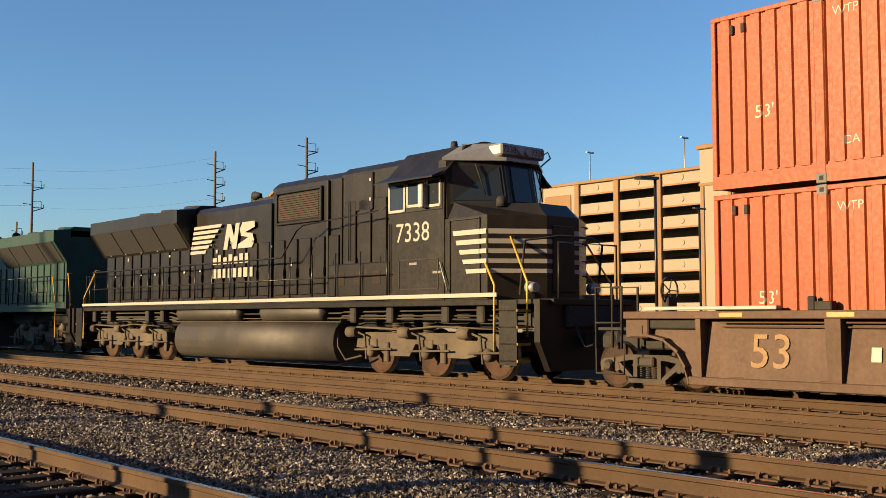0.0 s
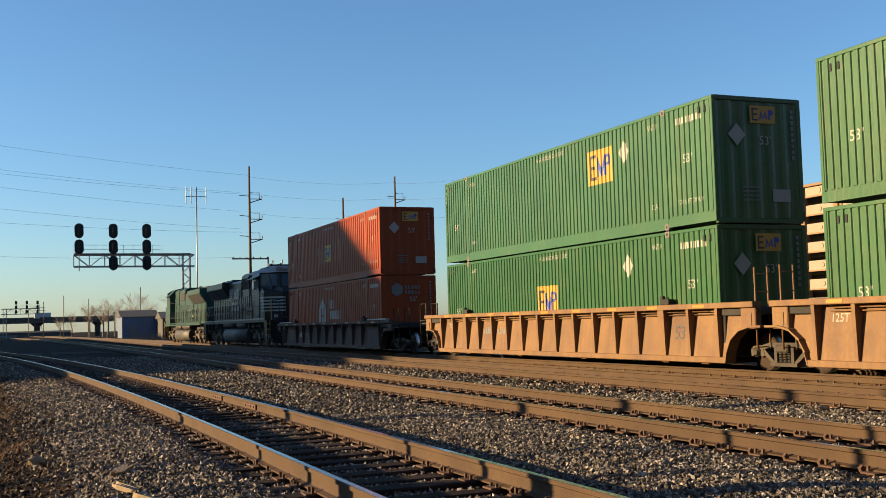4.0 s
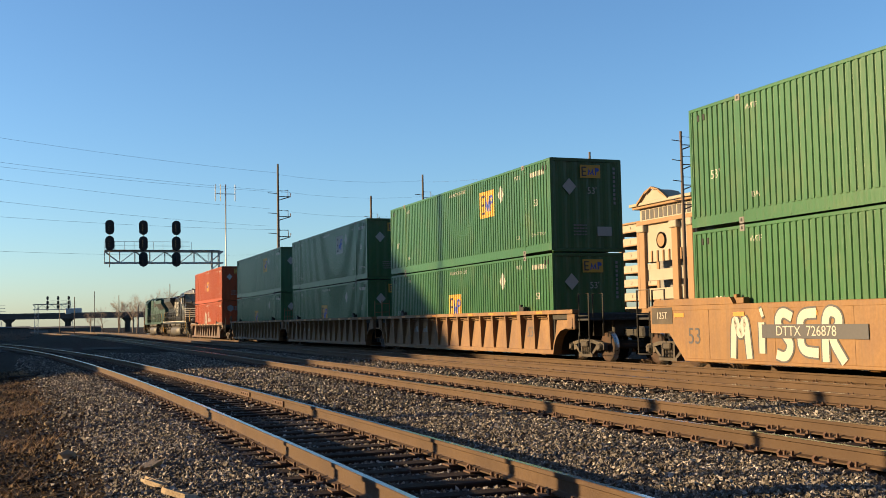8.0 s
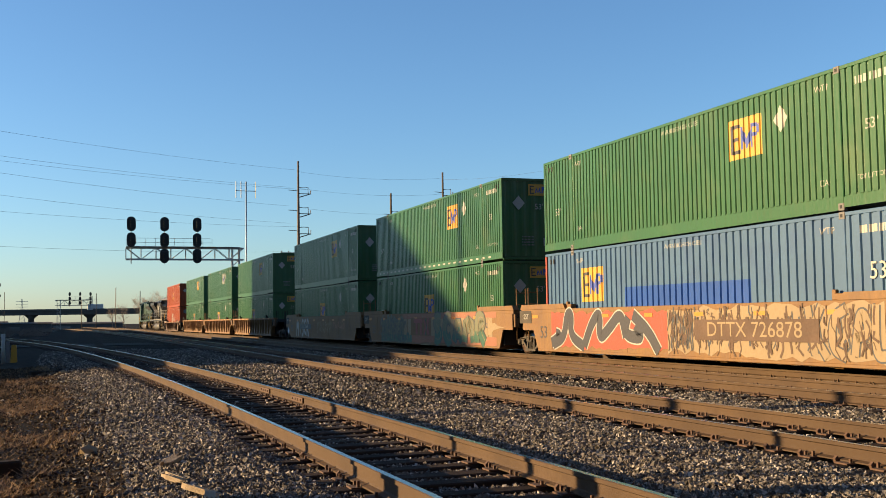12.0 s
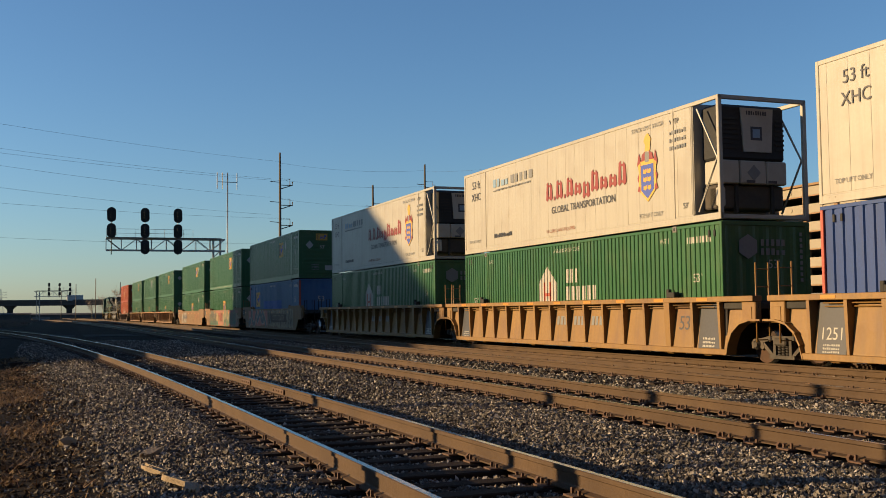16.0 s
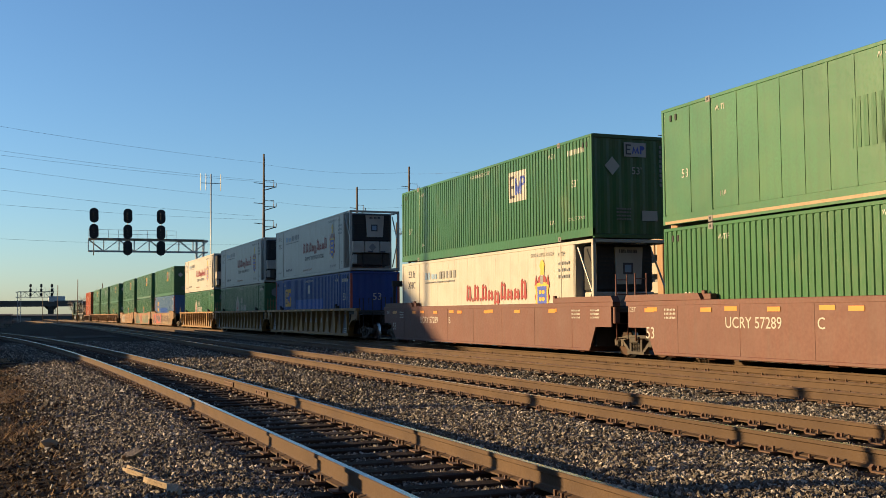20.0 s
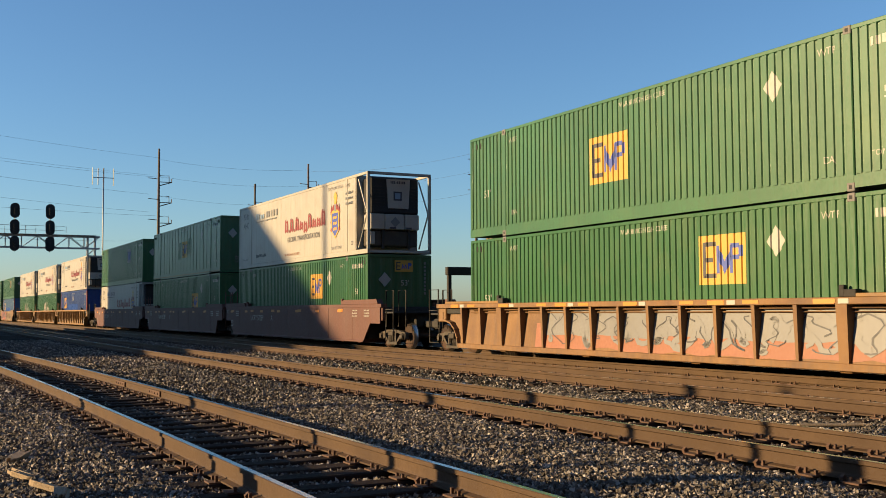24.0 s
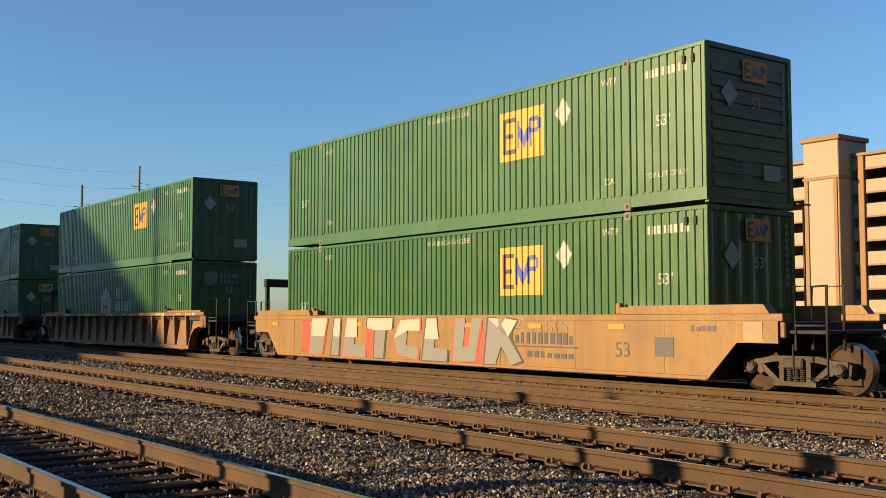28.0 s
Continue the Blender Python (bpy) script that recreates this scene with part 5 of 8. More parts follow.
def two_tone(root, text, y0, y1, z0, z1, x=-1.56):
    """Fat sprayed letters, grey above and green below, with dark rims and a pale line inside."""
    n = len(text)
    for i, ch in enumerate(text):
        for k, one in enumerate(LETTERS[ch]):
            pts = [(y0 + (y1 - y0) * (i + 0.14 + 0.74 * p[0]) / n, z0 + 0.16 + (z1 - z0 - 0.32) * p[1]) for p in one]
            for _ in range(3 if ch in "SCR" else 1):
                pts = [pts[0]] + [(a[0] + (b[0] - a[0]) * q, a[1] + (b[1] - a[1]) * q) for a, b in zip(pts, pts[1:]) for q in (0.25, 0.75)] + [pts[-1]]
            for w, lift, mats in ((0.56, 0.0, ["logodark"]), (0.46, 0.005, ["sage", "logogreen"]), (0.03, 0.009, ["cream"])):
                bm = bmesh.new()
                ribbon(bm, [(p[0] - (0.17 if w < 0.1 else 0.04 if w > 0.4 else 0.0), p[1]) for p in pts], w, x - lift - 0.0006 * i - 0.0003 * k)
                if len(mats) > 1:
                    bmesh.ops.bisect_plane(bm, geom=bm.verts[:] + bm.edges[:] + bm.faces[:], plane_co=(0, 0, 0.8), plane_no=(0, 0.12, 1))
                    for f in bm.faces:
                        f.material_index = 0 if f.calc_center_median().z > 0.8 else 1
                part("graffiti", bm, mats, root)


# ---- locomotives ----
def loco_truck(parent, y):
    r = 0.53
    frames = []
    for s in (-1, 1):
        bm = bmesh.new()
        for sy in (-1, 1):
            prism(bm, [(0, 0.98), (sy * 2.2, 0.98), (sy * 2.55, 0.9), (sy * 2.62, 0.62), (sy * 2.35, 0.6), (sy * 2.2, 0.76), (sy * 1.85, 0.76), (sy * 1.62, 0.5), (sy * 1.3, 0.44), (sy * 0.62, 0.44), (sy * 0.4, 0.72), (0, 0.74)],
                  s * 1.02 - 0.07, s * 1.02 + 0.07)
        frames.append(bm)
    bm = bmesh.new()
    box(bm, -1.0, 1.0, -0.3, 0.3, 0.6, 0.9, 0.03)
    t = part("truck", bm, "locotruck", parent, "dusty three-axle truck with brake gear", pose(0, y, 0))
    for bm in frames:
        part("side_frame", bm, "locotruck", t)
    for a in (-2.4, 2.4):
        bm = bmesh.new()
        box(bm, -1.0, 1.0, a - 0.1, a + 0.1, 0.6, 0.85, 0.03)
        part("end_beam", bm, "locotruck", t)
    for a in (-2.0, 0.0, 2.0):
        w = part("wheelset", wheel_mesh(r), None, t, "", pose(0, a, r))
        WHEELS.append((w, (0, a, r), r))
        for s in (-1, 1):
            bm = bmesh.new()
            lathe(bm, [(s * 0.98, 0.14), (s * 1.14, 0.15), (s * 1.2, 0.1), (s * 1.21, 0.04)], "x", 14, 0, (0, a, r))
            box(bm, s * 1.06 - 0.06, s * 1.06 + 0.06, a - 0.22, a + 0.22, r + 0.1, r + 0.3, 0.02)
            part("axle_box", bm, "locotruck", t)
            bm = bmesh.new()
            for k in range(6):
                z = 0.98 + k * 0.045
                lathe(bm, [(z, 0.12), (z + 0.016, 0.15), (z + 0.032, 0.12)], "z", 12, 0, (s * 1.02, a + (0.9 if a < 0 else -0.9 if a > 0 else 0.0), 0))
            part("spring", bm, "locotruck", t)
            bm = bmesh.new()
            yc = a + 0.62
            lathe(bm, [(yc - 0.2, 0.09), (yc - 0.2, 0.13), (yc + 0.16, 0.13), (yc + 0.2, 0.07)], "y", 14, 0, (s * 1.2, 0, 0.98))
            tube(bm, [(s * 1.2, yc - 0.2, 0.98), (s * 1.22, yc - 0.5, 0.9), (s * 1.2, yc - 0.55, 0.35)], 0.03)
            tube(bm, [(s * 1.22, a - 0.9, 0.6), (s * 1.22, a + 0.5, 0.56)], 0.025)
            box(bm, s * 1.1 - 0.05, s * 1.1 + 0.05, a - 0.68, a - 0.5, 0.3, 0.75, 0.02)
            part("brake_cylinder", bm, "locotruck", t)
    pipe(t, [(-1.24, -2.4, 1.08), (-1.24, -0.5, 1.12), (-1.24, 0.6, 1.05), (-1.24, 2.4, 1.1)], 0.025, "locotruck", "sand_pipe")
    return t


def locomotive(paint, label, number=None):
    """A six-axle diesel. Built with its cab at -y; origin under its middle."""
    root = thing("locomotive", label, "locomotive", "locomotives at the head of the train")
    # frame and sill
    bm = bmesh.new()
    box(bm, -1.58, 1.58, -10.2, 10.35, 1.5, 1.62, 0.01)
    box(bm, -1.2, 1.2, -11.4, -10.2, 1.5, 1.62, 0.01)
    part("frame", bm, paint, root)
    bm = bmesh.new()
    box(bm, -0.8, 0.8, -11.4, 10.9, 1.05, 1.5, 0.04)
    part("centre_sill", bm, "dark", root)
    for k, z in enumerate((1.42, 1.3, 1.22)):
        pipe(root, [(-1.3 - 0.04 * k, -10.0, z), (-1.3 - 0.04 * k, -4.6, z + 0.03 * (k - 1)), (-1.25, -4.4, z - 0.05), (-1.25, 4.0, z - 0.05), (-1.3, 4.3, z), (-1.3, 9.8, z)], 0.022, "truck", "pipe")
    for y in (-9.6, -8.5, -6.6, -5.2, 4.6, 5.6, 8.4, 9.6):
        bm = bmesh.new()
        box(bm, -1.5, -1.2, y - 0.12, y + 0.12, 1.15, 1.5, 0.03)
        part("equipment_box", bm, "underframe", root)
    for s in (-1, 1):
        bm = bmesh.new()
        a, b = sorted((s * 1.6, s * 1.56))
        box(bm, a, b, -10.2, 10.35, 1.66, 1.745, 0.006)
        part("sill", bm, "logowhite" if number else paint, root, "cream sill stripe" if number else "")
    # long hood
    for y0, y1, w, h, nm in ((-6.72, -4.15, 1.04, 4.82, "electrical_cabinet"), (-4.15, -0.9, 1.0, 4.78, "blower_hood"), (-0.9, 3.6, 0.98, 4.42, "hood"), (3.6, 9.75, 0.98, 4.2, "rear_hood")):
        bm = bmesh.new()
        prism(bm, [(-w, 1.6), (w, 1.6), (w, h - 0.16), (w - 0.2, h), (-w + 0.2, h), (-w, h - 0.16)], y0, y1, "y")
        hood = part(nm, bm, paint, root)
        n = max(2, int((y1 - y0) / 0.62))
        for i in range(n):
            for s in (-1, 1):
                a = y0 + 0.08 + i * (y1 - y0 - 0.16) / n
                bm = bmesh.new()
                c, d = sorted((s * w, s * (w + 0.05)))
                box(bm, c, d, a + 0.07, a + (y1 - y0 - 0.16) / n - 0.07, 1.85, 3.25 if y0 > -4.2 else 4.0, 0.012)
                box(bm, min(s * (w + 0.02), s * (w + 0.075)), max(s * (w + 0.02), s * (w + 0.075)), a + 0.06, a + 0.09, 2.3, 2.5, 0.0)
                part("hood_door", bm, paint, hood)
    # radiator wings
    for s in (-1, 1):
        bm = bmesh.new()
        prism(bm, [(s * 0.98, 3.3), (s * 1.02, 3.25), (s * 1.55, 4.0), (s * 1.55, 4.38), (s * 0.9, 4.45)], 3.6, 9.9, "y")
        wing = part("radiator_wing", bm, paint, root, "flared radiator housing")
        for k in range(4):
            bm = bmesh.new()
            a = 3.75 + k * 1.5
            q = [(s * 1.055, 3.33), (s * 1.085, 3.31), (s * 1.56, 3.98), (s * 1.53, 4.0)]
            prism(bm, q, a, a + 1.42, "y")
            part("radiator_screen", bm, "dark", wing)
    bm = bmesh.new()
    prism(bm, [(-0.95, 4.42), (0.95, 4.42), (0.7, 4.56), (-0.7, 4.56)], 3.7, 9.7, "y")
    part("fan_deck", bm, paint, root)
    for y in (4.8, 6.4, 8.0):
        bm = bmesh.new()
        lathe(bm, [(4.55, 0.6), (4.64, 0.6), (4.64, 0.5)], "z", 24, 0, (0, y, 0))
        part("fan", bm, "dark", root)
    # dynamic brake intakes and exhaust
    bm = bmesh.new()
    box(bm, -1.04, 1.04, -3.2, -1.2, 3.72, 4.42, 0.03)
    gr = part("intake_grille", bm, "dark", root)
    for k in range(11):
        bm = bmesh.new()
        z = 3.78 + k * 0.056
        box(bm, -1.065, -1.035, -3.14, -1.26, z, z + 0.022)
        part("slat", bm, "wheel", gr)
    for y0, y1, z0, z1 in ((-3.28, -3.2, 3.66, 4.48), (-1.2, -1.12, 3.66, 4.48), (-3.28, -1.12, 3.64, 3.7), (-3.28, -1.12, 4.44, 4.5)):
        bm = bmesh.new()
        box(bm, -1.075, -1.0, y0, y1, z0, z1, 0.01)
        part("grille_frame", bm, paint, gr)
    # small pale plates added on the doors in place of lit edges; latches and lifting lugs
    for k in range(12):
        plate(root, -1.06, 8.9 - k * 0.98, 2.62 + 0.5 * (k % 3 == 1), 0.1, 0.07 + 0.03 * (k % 2), "logowhite", "notice")
    for k in range(9):
        bm = bmesh.new()
        box(bm, -1.09, -1.03, 9.2 - k * 1.15, 9.26 - k * 1.15, 3.28, 3.34, 0.01)
        part("door_latch", bm, "steel", root)
    # grab irons in a lighter brown that stands in for sunlight on them
    for y in (-6.2, -4.55):
        pipe(root, [(-1.14, y, 2.6), (-1.14, y, 4.0)], 0.018, "underframe", "grab_iron")
    bm = bmesh.new()
    box(bm, -0.45, 0.45, -0.3, 0.8, 4.4, 4.56, 0.03)
    part("exhaust_stack", bm, "dark", root)
    bm = bmesh.new()
    for dy in (0.0, 0.18, 0.36):
        lathe(bm, [(1.2 + dy, 0.05), (1.55 + dy, 0.13)], "y", 10, 0, (dy * 0.6 - 0.1, 0, 4.72))
    box(bm, -0.08, 0.08, 1.4, 1.8, 4.4, 4.7)
    part("horn", bm, "dark", root)
    # hatch, slot behind the cab, seams and roof hatches
    bm = bmesh.new()
    box(bm, -1.09, -1.03, -5.45, -4.75, 3.75, 4.62, 0.015)
    hatch = part("hatch", bm, paint, root)
    for z in (3.95, 4.4):
        bm = bmesh.new()
        box(bm, -1.11, -1.085, -5.4, -5.34, z, z + 0.08, 0.006)
        part("latch", bm, "steel", hatch)
    # the slot's shade as a dark box standing on the wall, no hollow cut
    bm = bmesh.new()
    box(bm, -1.06, -0.9, -6.71, -6.3, 2.55, 4.6)
    part("door_recess", bm, "dark", root)
    for y in (-4.15, -3.55, -0.9):
        bm = bmesh.new()
        box(bm, -1.075, -1.0, y - 0.035, y + 0.035, 1.8, 4.6 if y < -1 else 4.25, 0.008)
        part("seam_cover", bm, "dark" if y == -3.55 else paint, root)
    for y0, y1, w, z in ((-6.6, -5.6, 0.55, 4.8), (-5.2, -4.5, 0.4, 4.8), (-2.6, -1.6, 0.5, 4.77)):
        bm = bmesh.new()
        box(bm, -w, w, y0, y1, z, z + 0.1, 0.03)
        part("roof_hatch", bm, paint, root)
    # blower bulge on the walkway
    bm = bmesh.new()
    box(bm, -1.5, -1.0, -6.9, -4.2, 1.74, 2.5, 0.03)
    for k in range(3):
        for j in range(5):
            box(bm, -1.512, -1.495, -4.9 - k * 0.7, -4.6 - k * 0.7, 2.02 + j * 0.06, 2.05 + j * 0.06, 0, 1)
    part("equipment_box", bm, [paint, "wheel"], root)
    # cab
    c0, c1 = -8.62, -6.7          # front of the side walls, rear of the cab
    bm = bmesh.new()
    prism(bm, [(-1.55, 1.62), (1.55, 1.62), (1.55, 4.24), (1.02, 4.8), (0.45, 4.93), (-0.45, 4.93), (-1.02, 4.8), (-1.55, 4.24)], c0 + 0.06, c1, "y")
    cabin = part("cab", bm, paint, root)
    bm = bmesh.new()
    prism(bm, [(-1.74, 4.18), (-1.56, 4.31), (-1.0, 4.86), (-0.45, 4.99), (0.45, 4.99), (1.0, 4.86), (1.56, 4.31), (1.74, 4.18), (1.56, 4.25), (1.0, 4.79), (-1.0, 4.79), (-1.56, 4.25)], c0 - 0.05, c1 + 0.05, "y")
    part("cab_roof", bm, paint, cabin)
    bm = bmesh.new()
    box(bm, -1.57, -1.54, c0 + 0.1, c0 + 1.98, 3.5, 4.2, 0.01)
    part("window_recess", bm, "dark", cabin)
    for y0, y1, z0 in ((c0 + 0.14, c0 + 0.62, 3.56), (c0 + 0.66, c0 + 1.3, 3.6), (c0 + 1.34, c0 + 1.94, 3.52)):
        bm = bmesh.new()
        for a0, a1, b0, b1 in ((y0, y0 + 0.055, z0, 4.16), (y1 - 0.055, y1, z0, 4.16), (y0, y1, z0, z0 + 0.055), (y0, y1, 4.11, 4.16)):
            box(bm, -1.59, -1.555, a0, a1, b0, b1)
        fr = part("window_frame", bm, "logowhite" if number else paint, cabin)
        bm = bmesh.new()
        box(bm, -1.58, -1.57, y0 + 0.05, y1 - 0.05, z0 + 0.05, 4.12)
        part("window_pane", bm, "glass", fr)
    bm = bmesh.new()
    prism(bm, [(-1.56, 4.2), (-1.95, 4.12), (-1.95, 4.15), (-1.56, 4.3)], c0 + 0.0, c1 + 0.1, "y")
    part("awning", bm, paint, cabin)
    bm = bmesh.new()
    box(bm, -1.75, -1.56, c0 + 0.56, c0 + 0.72, 3.55, 4.05, 0.02)
    part("side_mirror", bm, "steel", cabin)
    for y0, y1, z0, z1 in ((c0 + 0.25, c0 + 1.6, 1.85, 2.5), (c0 - 1.05, c0 - 0.1, 1.7, 3.25)):
        bm = bmesh.new()
        for a0, a1, b0, b1 in ((y0, y0 + 0.025, z0, z1), (y1 - 0.025, y1, z0, z1), (y0, y1, z0, z0 + 0.025), (y0, y1, z1 - 0.025, z1)):
            box(bm, -1.562, -1.545, a0, a1, b0, b1)
        part("panel_edge", bm, "dark", cabin)
    # front wall in three facets with its screens, brow and nose
    n0 = c0 - 1.95
    foot = [(-1.5, c0 + 0.02), (-0.42, c0 - 0.88), (0.42, c0 - 0.88), (1.5, c0 + 0.02)]
    head = [(-1.5, c0 + 0.06), (-0.42, c0 - 0.62), (0.42, c0 - 0.62), (1.5, c0 + 0.06)]
    bm = bmesh.new()
    lo = [bm.verts.new((x, y, 3.3)) for x, y in foot + [(1.5, c0 + 0.3), (-1.5, c0 + 0.3)]]
    hi = [bm.verts.new((x, y, 4.52)) for x, y in head + [(1.5, c0 + 0.3), (-1.5, c0 + 0.3)]]
    bm.faces.new(lo), bm.faces.new(hi[::-1])
    for i in range(6):
        bm.faces.new((lo[i], lo[(i + 1) % 6], hi[(i + 1) % 6], hi[i]))
    part("windscreen_wall", bm, paint, cabin)
    for i in range(3):
        def on_front(u, v, o):
            p = Vector((*foot[i], 3.3)).lerp(Vector((*foot[i + 1], 3.3)), u)
            q = Vector((*head[i], 4.52)).lerp(Vector((*head[i + 1], 4.52)), u)
            d = Vector((foot[i + 1][1] - foot[i][1], foot[i][0] - foot[i + 1][0], 0.0)).normalized()
            return p.lerp(q, v) + d * o
        for u0, u1, v0, v1, o, nm, mt in ((0.05, 0.95, 0.24, 0.95, 0.012, "windscreen_gasket", "dark"), (0.1, 0.9, 0.3, 0.9, 0.022, "windscreen", "glass")):
            if i == 1:
                u0, u1 = u0 + 0.08, u1 - 0.08
            bm = bmesh.new()
            vs = [bm.verts.new(on_front(u, v, k)) for k in (0.0, o) for u, v in ((u0, v0), (u1, v0), (u1, v1), (u0, v1))]
            for q in ((0, 1, 2, 3), (4, 5, 6, 7), (0, 1, 5, 4), (1, 2, 6, 5), (2, 3, 7, 6), (3, 0, 4, 7)):
                bm.faces.new([vs[k] for k in q])
            part(nm, bm, mt, cabin)
        if i != 1:      # wiper
            pipe(cabin, [on_front(0.5, 0.93, 0.05), on_front(0.62, 0.4, 0.05)], 0.014, "dark", "wiper")
    bm = bmesh.new()
    brow = [(-1.58, c0 + 0.1), (-0.5, c0 - 0.78), (0.5, c0 - 0.78), (1.58, c0 + 0.1)]
    top = [(-0.95, c0 + 0.1), (-0.4, c0 - 0.55), (0.4, c0 - 0.55), (0.95, c0 + 0.1)]
    lo = [bm.verts.new((x, y, 4.5)) for x, y in brow]
    mid = [bm.verts.new((x, y, 4.56)) for x, y in brow]
    hi = [bm.verts.new((x, y, 4.9)) for x, y in top]
    bm.faces.new(lo), bm.faces.new(hi[::-1])
    for r0, r1 in ((lo, mid), (mid, hi)):
        for i in range(4):
            bm.faces.new((r0[i], r0[(i + 1) % 4], r1[(i + 1) % 4], r1[i]))
    part("brow", bm, "steel" if number else paint, cabin, "pale grey brow over the screens")
    bm = bmesh.new()
    box(bm, -0.68, 0.68, c0 - 0.82, c0 - 0.4, 4.6, 4.86, 0.04)
    nb = part("number_board", bm, "steel", cabin)
    for x in (-0.11, 0.11):
        bm = bmesh.new()
        lathe(bm, [(c0 - 0.87, 0.08), (c0 - 0.8, 0.1)], "y", 14, 0, (x, 0, 4.73))
        part("headlight", bm, "steel", nb)
    pipe(cabin, [(0.85, c0 - 0.42, 4.7), (1.0, c0 - 0.6, 4.84), (1.2, c0 - 0.5, 4.74), (1.25, c0 - 0.12, 4.58)], 0.018, "underframe", "grab_iron")
    for x, y, h in ((-0.5, c0 + 0.9, 0.16), (0.2, c0 + 1.3, 0.22), (-0.2, c0 + 0.3, 0.1)):
        bm = bmesh.new()
        lathe(bm, [(4.9, 0.1), (4.94 + h, 0.07)], "z", 8, 0, (x, y, 0))
        part("roof_antenna", bm, "dark", cabin)
    bm = bmesh.new()
    prism(bm, [(-1.53, c0 + 0.06), (1.53, c0 + 0.06), (1.53, c0 - 1.25), (0.5, n0), (-0.5, n0), (-1.53, c0 - 1.25)], 1.62, 3.28, "z")
    nose = part("nose", bm, paint, root)
    bm = bmesh.new()
    v = [(-1.5, c0, 3.28), (1.5, c0, 3.28), (1.5, c0 - 1.23, 3.28), (0.48, n0 + 0.03, 3.28), (-0.48, n0 + 0.03, 3.28), (-1.5, c0 - 1.23, 3.28), (-1.4, c0 - 0.1, 3.62), (1.4, c0 - 0.1, 3.62), (0.45, n0 + 0.3, 3.55), (-0.45, n0 + 0.3, 3.55)]
    vs = [bm.verts.new(p) for p in v]
    for q in ((0, 1, 7, 6), (1, 2, 7), (2, 3, 8, 7), (3, 4, 9, 8), (4, 5, 6, 9), (5, 0, 6), (6, 7, 8, 9), (0, 5, 4, 3, 2, 1)):
        bm.faces.new([vs[i] for i in q])
    part("nose_top", bm, paint, nose)
    bm = bmesh.new()
    lathe(bm, [(3.5, 0.13), (3.66, 0.13), (3.72, 0.08)], "z", 12, 0, (-0.85, c0 - 1.0, 0))
    part("bell", bm, "dark", nose)
    for z in (3.1, 2.75, 2.4, 2.1):
        pipe(nose, [(0.62, n0 + 0.02, z), (0.62, n0 - 0.07, z), (0.95, n0 + 0.14, z), (0.95, n0 + 0.23, z)], 0.014, "dark", "grab_iron")
    bm = bmesh.new()
    box(bm, -0.34, 0.34, n0 - 0.03, n0 + 0.02, 1.75, 3.1, 0.02)
    part("nose_door", bm, paint, nose)
    pipe(nose, [(-1.2, n0 + 0.1, 1.7), (-1.2, n0 - 0.05, 2.75), (-0.5, n0 - 0.35, 2.85), (0.5, n0 - 0.35, 2.85), (1.2, n0 - 0.05, 2.75), (1.2, n0 + 0.1, 1.7)], 0.024, "underframe", "handrail")
    for x in (-0.95, 0.95):
        bm = bmesh.new()
        lathe(bm, [(n0 - 0.12, 0.1), (n0 + 0.1, 0.12)], "y", 14, 0, (x, 0, 1.85))
        part("ditch_light", bm, "steel", nose)
    for k in range(5):
        x = -0.75 + k * 0.16
        pipe(nose, [(x, n0 - 0.1, 1.5), (x - 0.05, n0 - 0.4, 1.05), (x + 0.1, n0 - 0.42, 0.8), (x + 0.2, n0 - 0.2, 1.1)], 0.022, "dark", "cable")
    for y in (c0 + 0.3, c0 + 1.1):
        plate(cabin, -1.557, y, 2.2 + 0.2 * (y > c0 + 1), 0.26, 0.05, "logogrey", "notice")
    pipe(cabin, [(-1.6, c0 + 1.9, 1.8), (-1.6, c0 + 1.9, 3.3)], 0.018, "underframe", "grab_iron")
    pipe(cabin, [(-1.6, c0 - 0.1, 1.8), (-1.6, c0 + 0.15, 2.4)], 0.016, "steel", "grab_iron")
    if number:
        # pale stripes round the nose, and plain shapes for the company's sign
        for i in range(5):
            z = 2.96 - i * 0.195
            bm = bmesh.new()
            h = 0.1 - i * 0.004
            a0 = c0 - 0.22 - i * 0.1
            prism(bm, [(a0, z + h / 2), (a0 - 0.03, z - h / 2), (c0 - 1.25, z - h / 2), (c0 - 1.25, z + h / 2)], -1.562, -1.556)
            for p, q in (((-1.53, c0 - 1.25), (-0.5, n0)), ((-0.5, n0), (0.5, n0)), ((0.5, n0), (1.53, c0 - 1.25))):
                d = Vector((q[0] - p[0], q[1] - p[1])).normalized()
                nx, ny = d.y, -d.x
                o = 0.006 if ny < 0 else -0.006
                vs = [bm.verts.new((p[0] + nx * o, p[1] + ny * o, z - h / 2)), bm.verts.new((q[0] + nx * o, q[1] + ny * o, z - h / 2)),
                      bm.verts.new((q[0] + nx * o, q[1] + ny * o, z + h / 2)), bm.verts.new((p[0] + nx * o, p[1] + ny * o, z + h / 2))]
                bm.faces.new(vs)
            part("nose_stripe", bm, "logowhite", nose)
        words(cabin, number, 0.58, -1.556, c0 + 1.12, 3.05, "logowhite", FACE_LEFT, 1.02)
        words(nb, number, 0.2, -0.44, c0 - 0.825, 4.73, "logodark", FACE_REAR)
        words(nb, number, 0.2, 0.44, c0 - 0.825, 4.73, "logodark", FACE_REAR)
        x = -1.012
        for i in range(6):
            plate(root, x - 0.05, 2.6 + 0.04 * i, 3.84 - i * 0.14, 1, 1, "logowhite", "company_sign", pts=[(-0.8, 0.045), (0.85 - 0.14 * i, 0.045), (0.78 - 0.14 * i, -0.045), (-0.83, -0.045)])
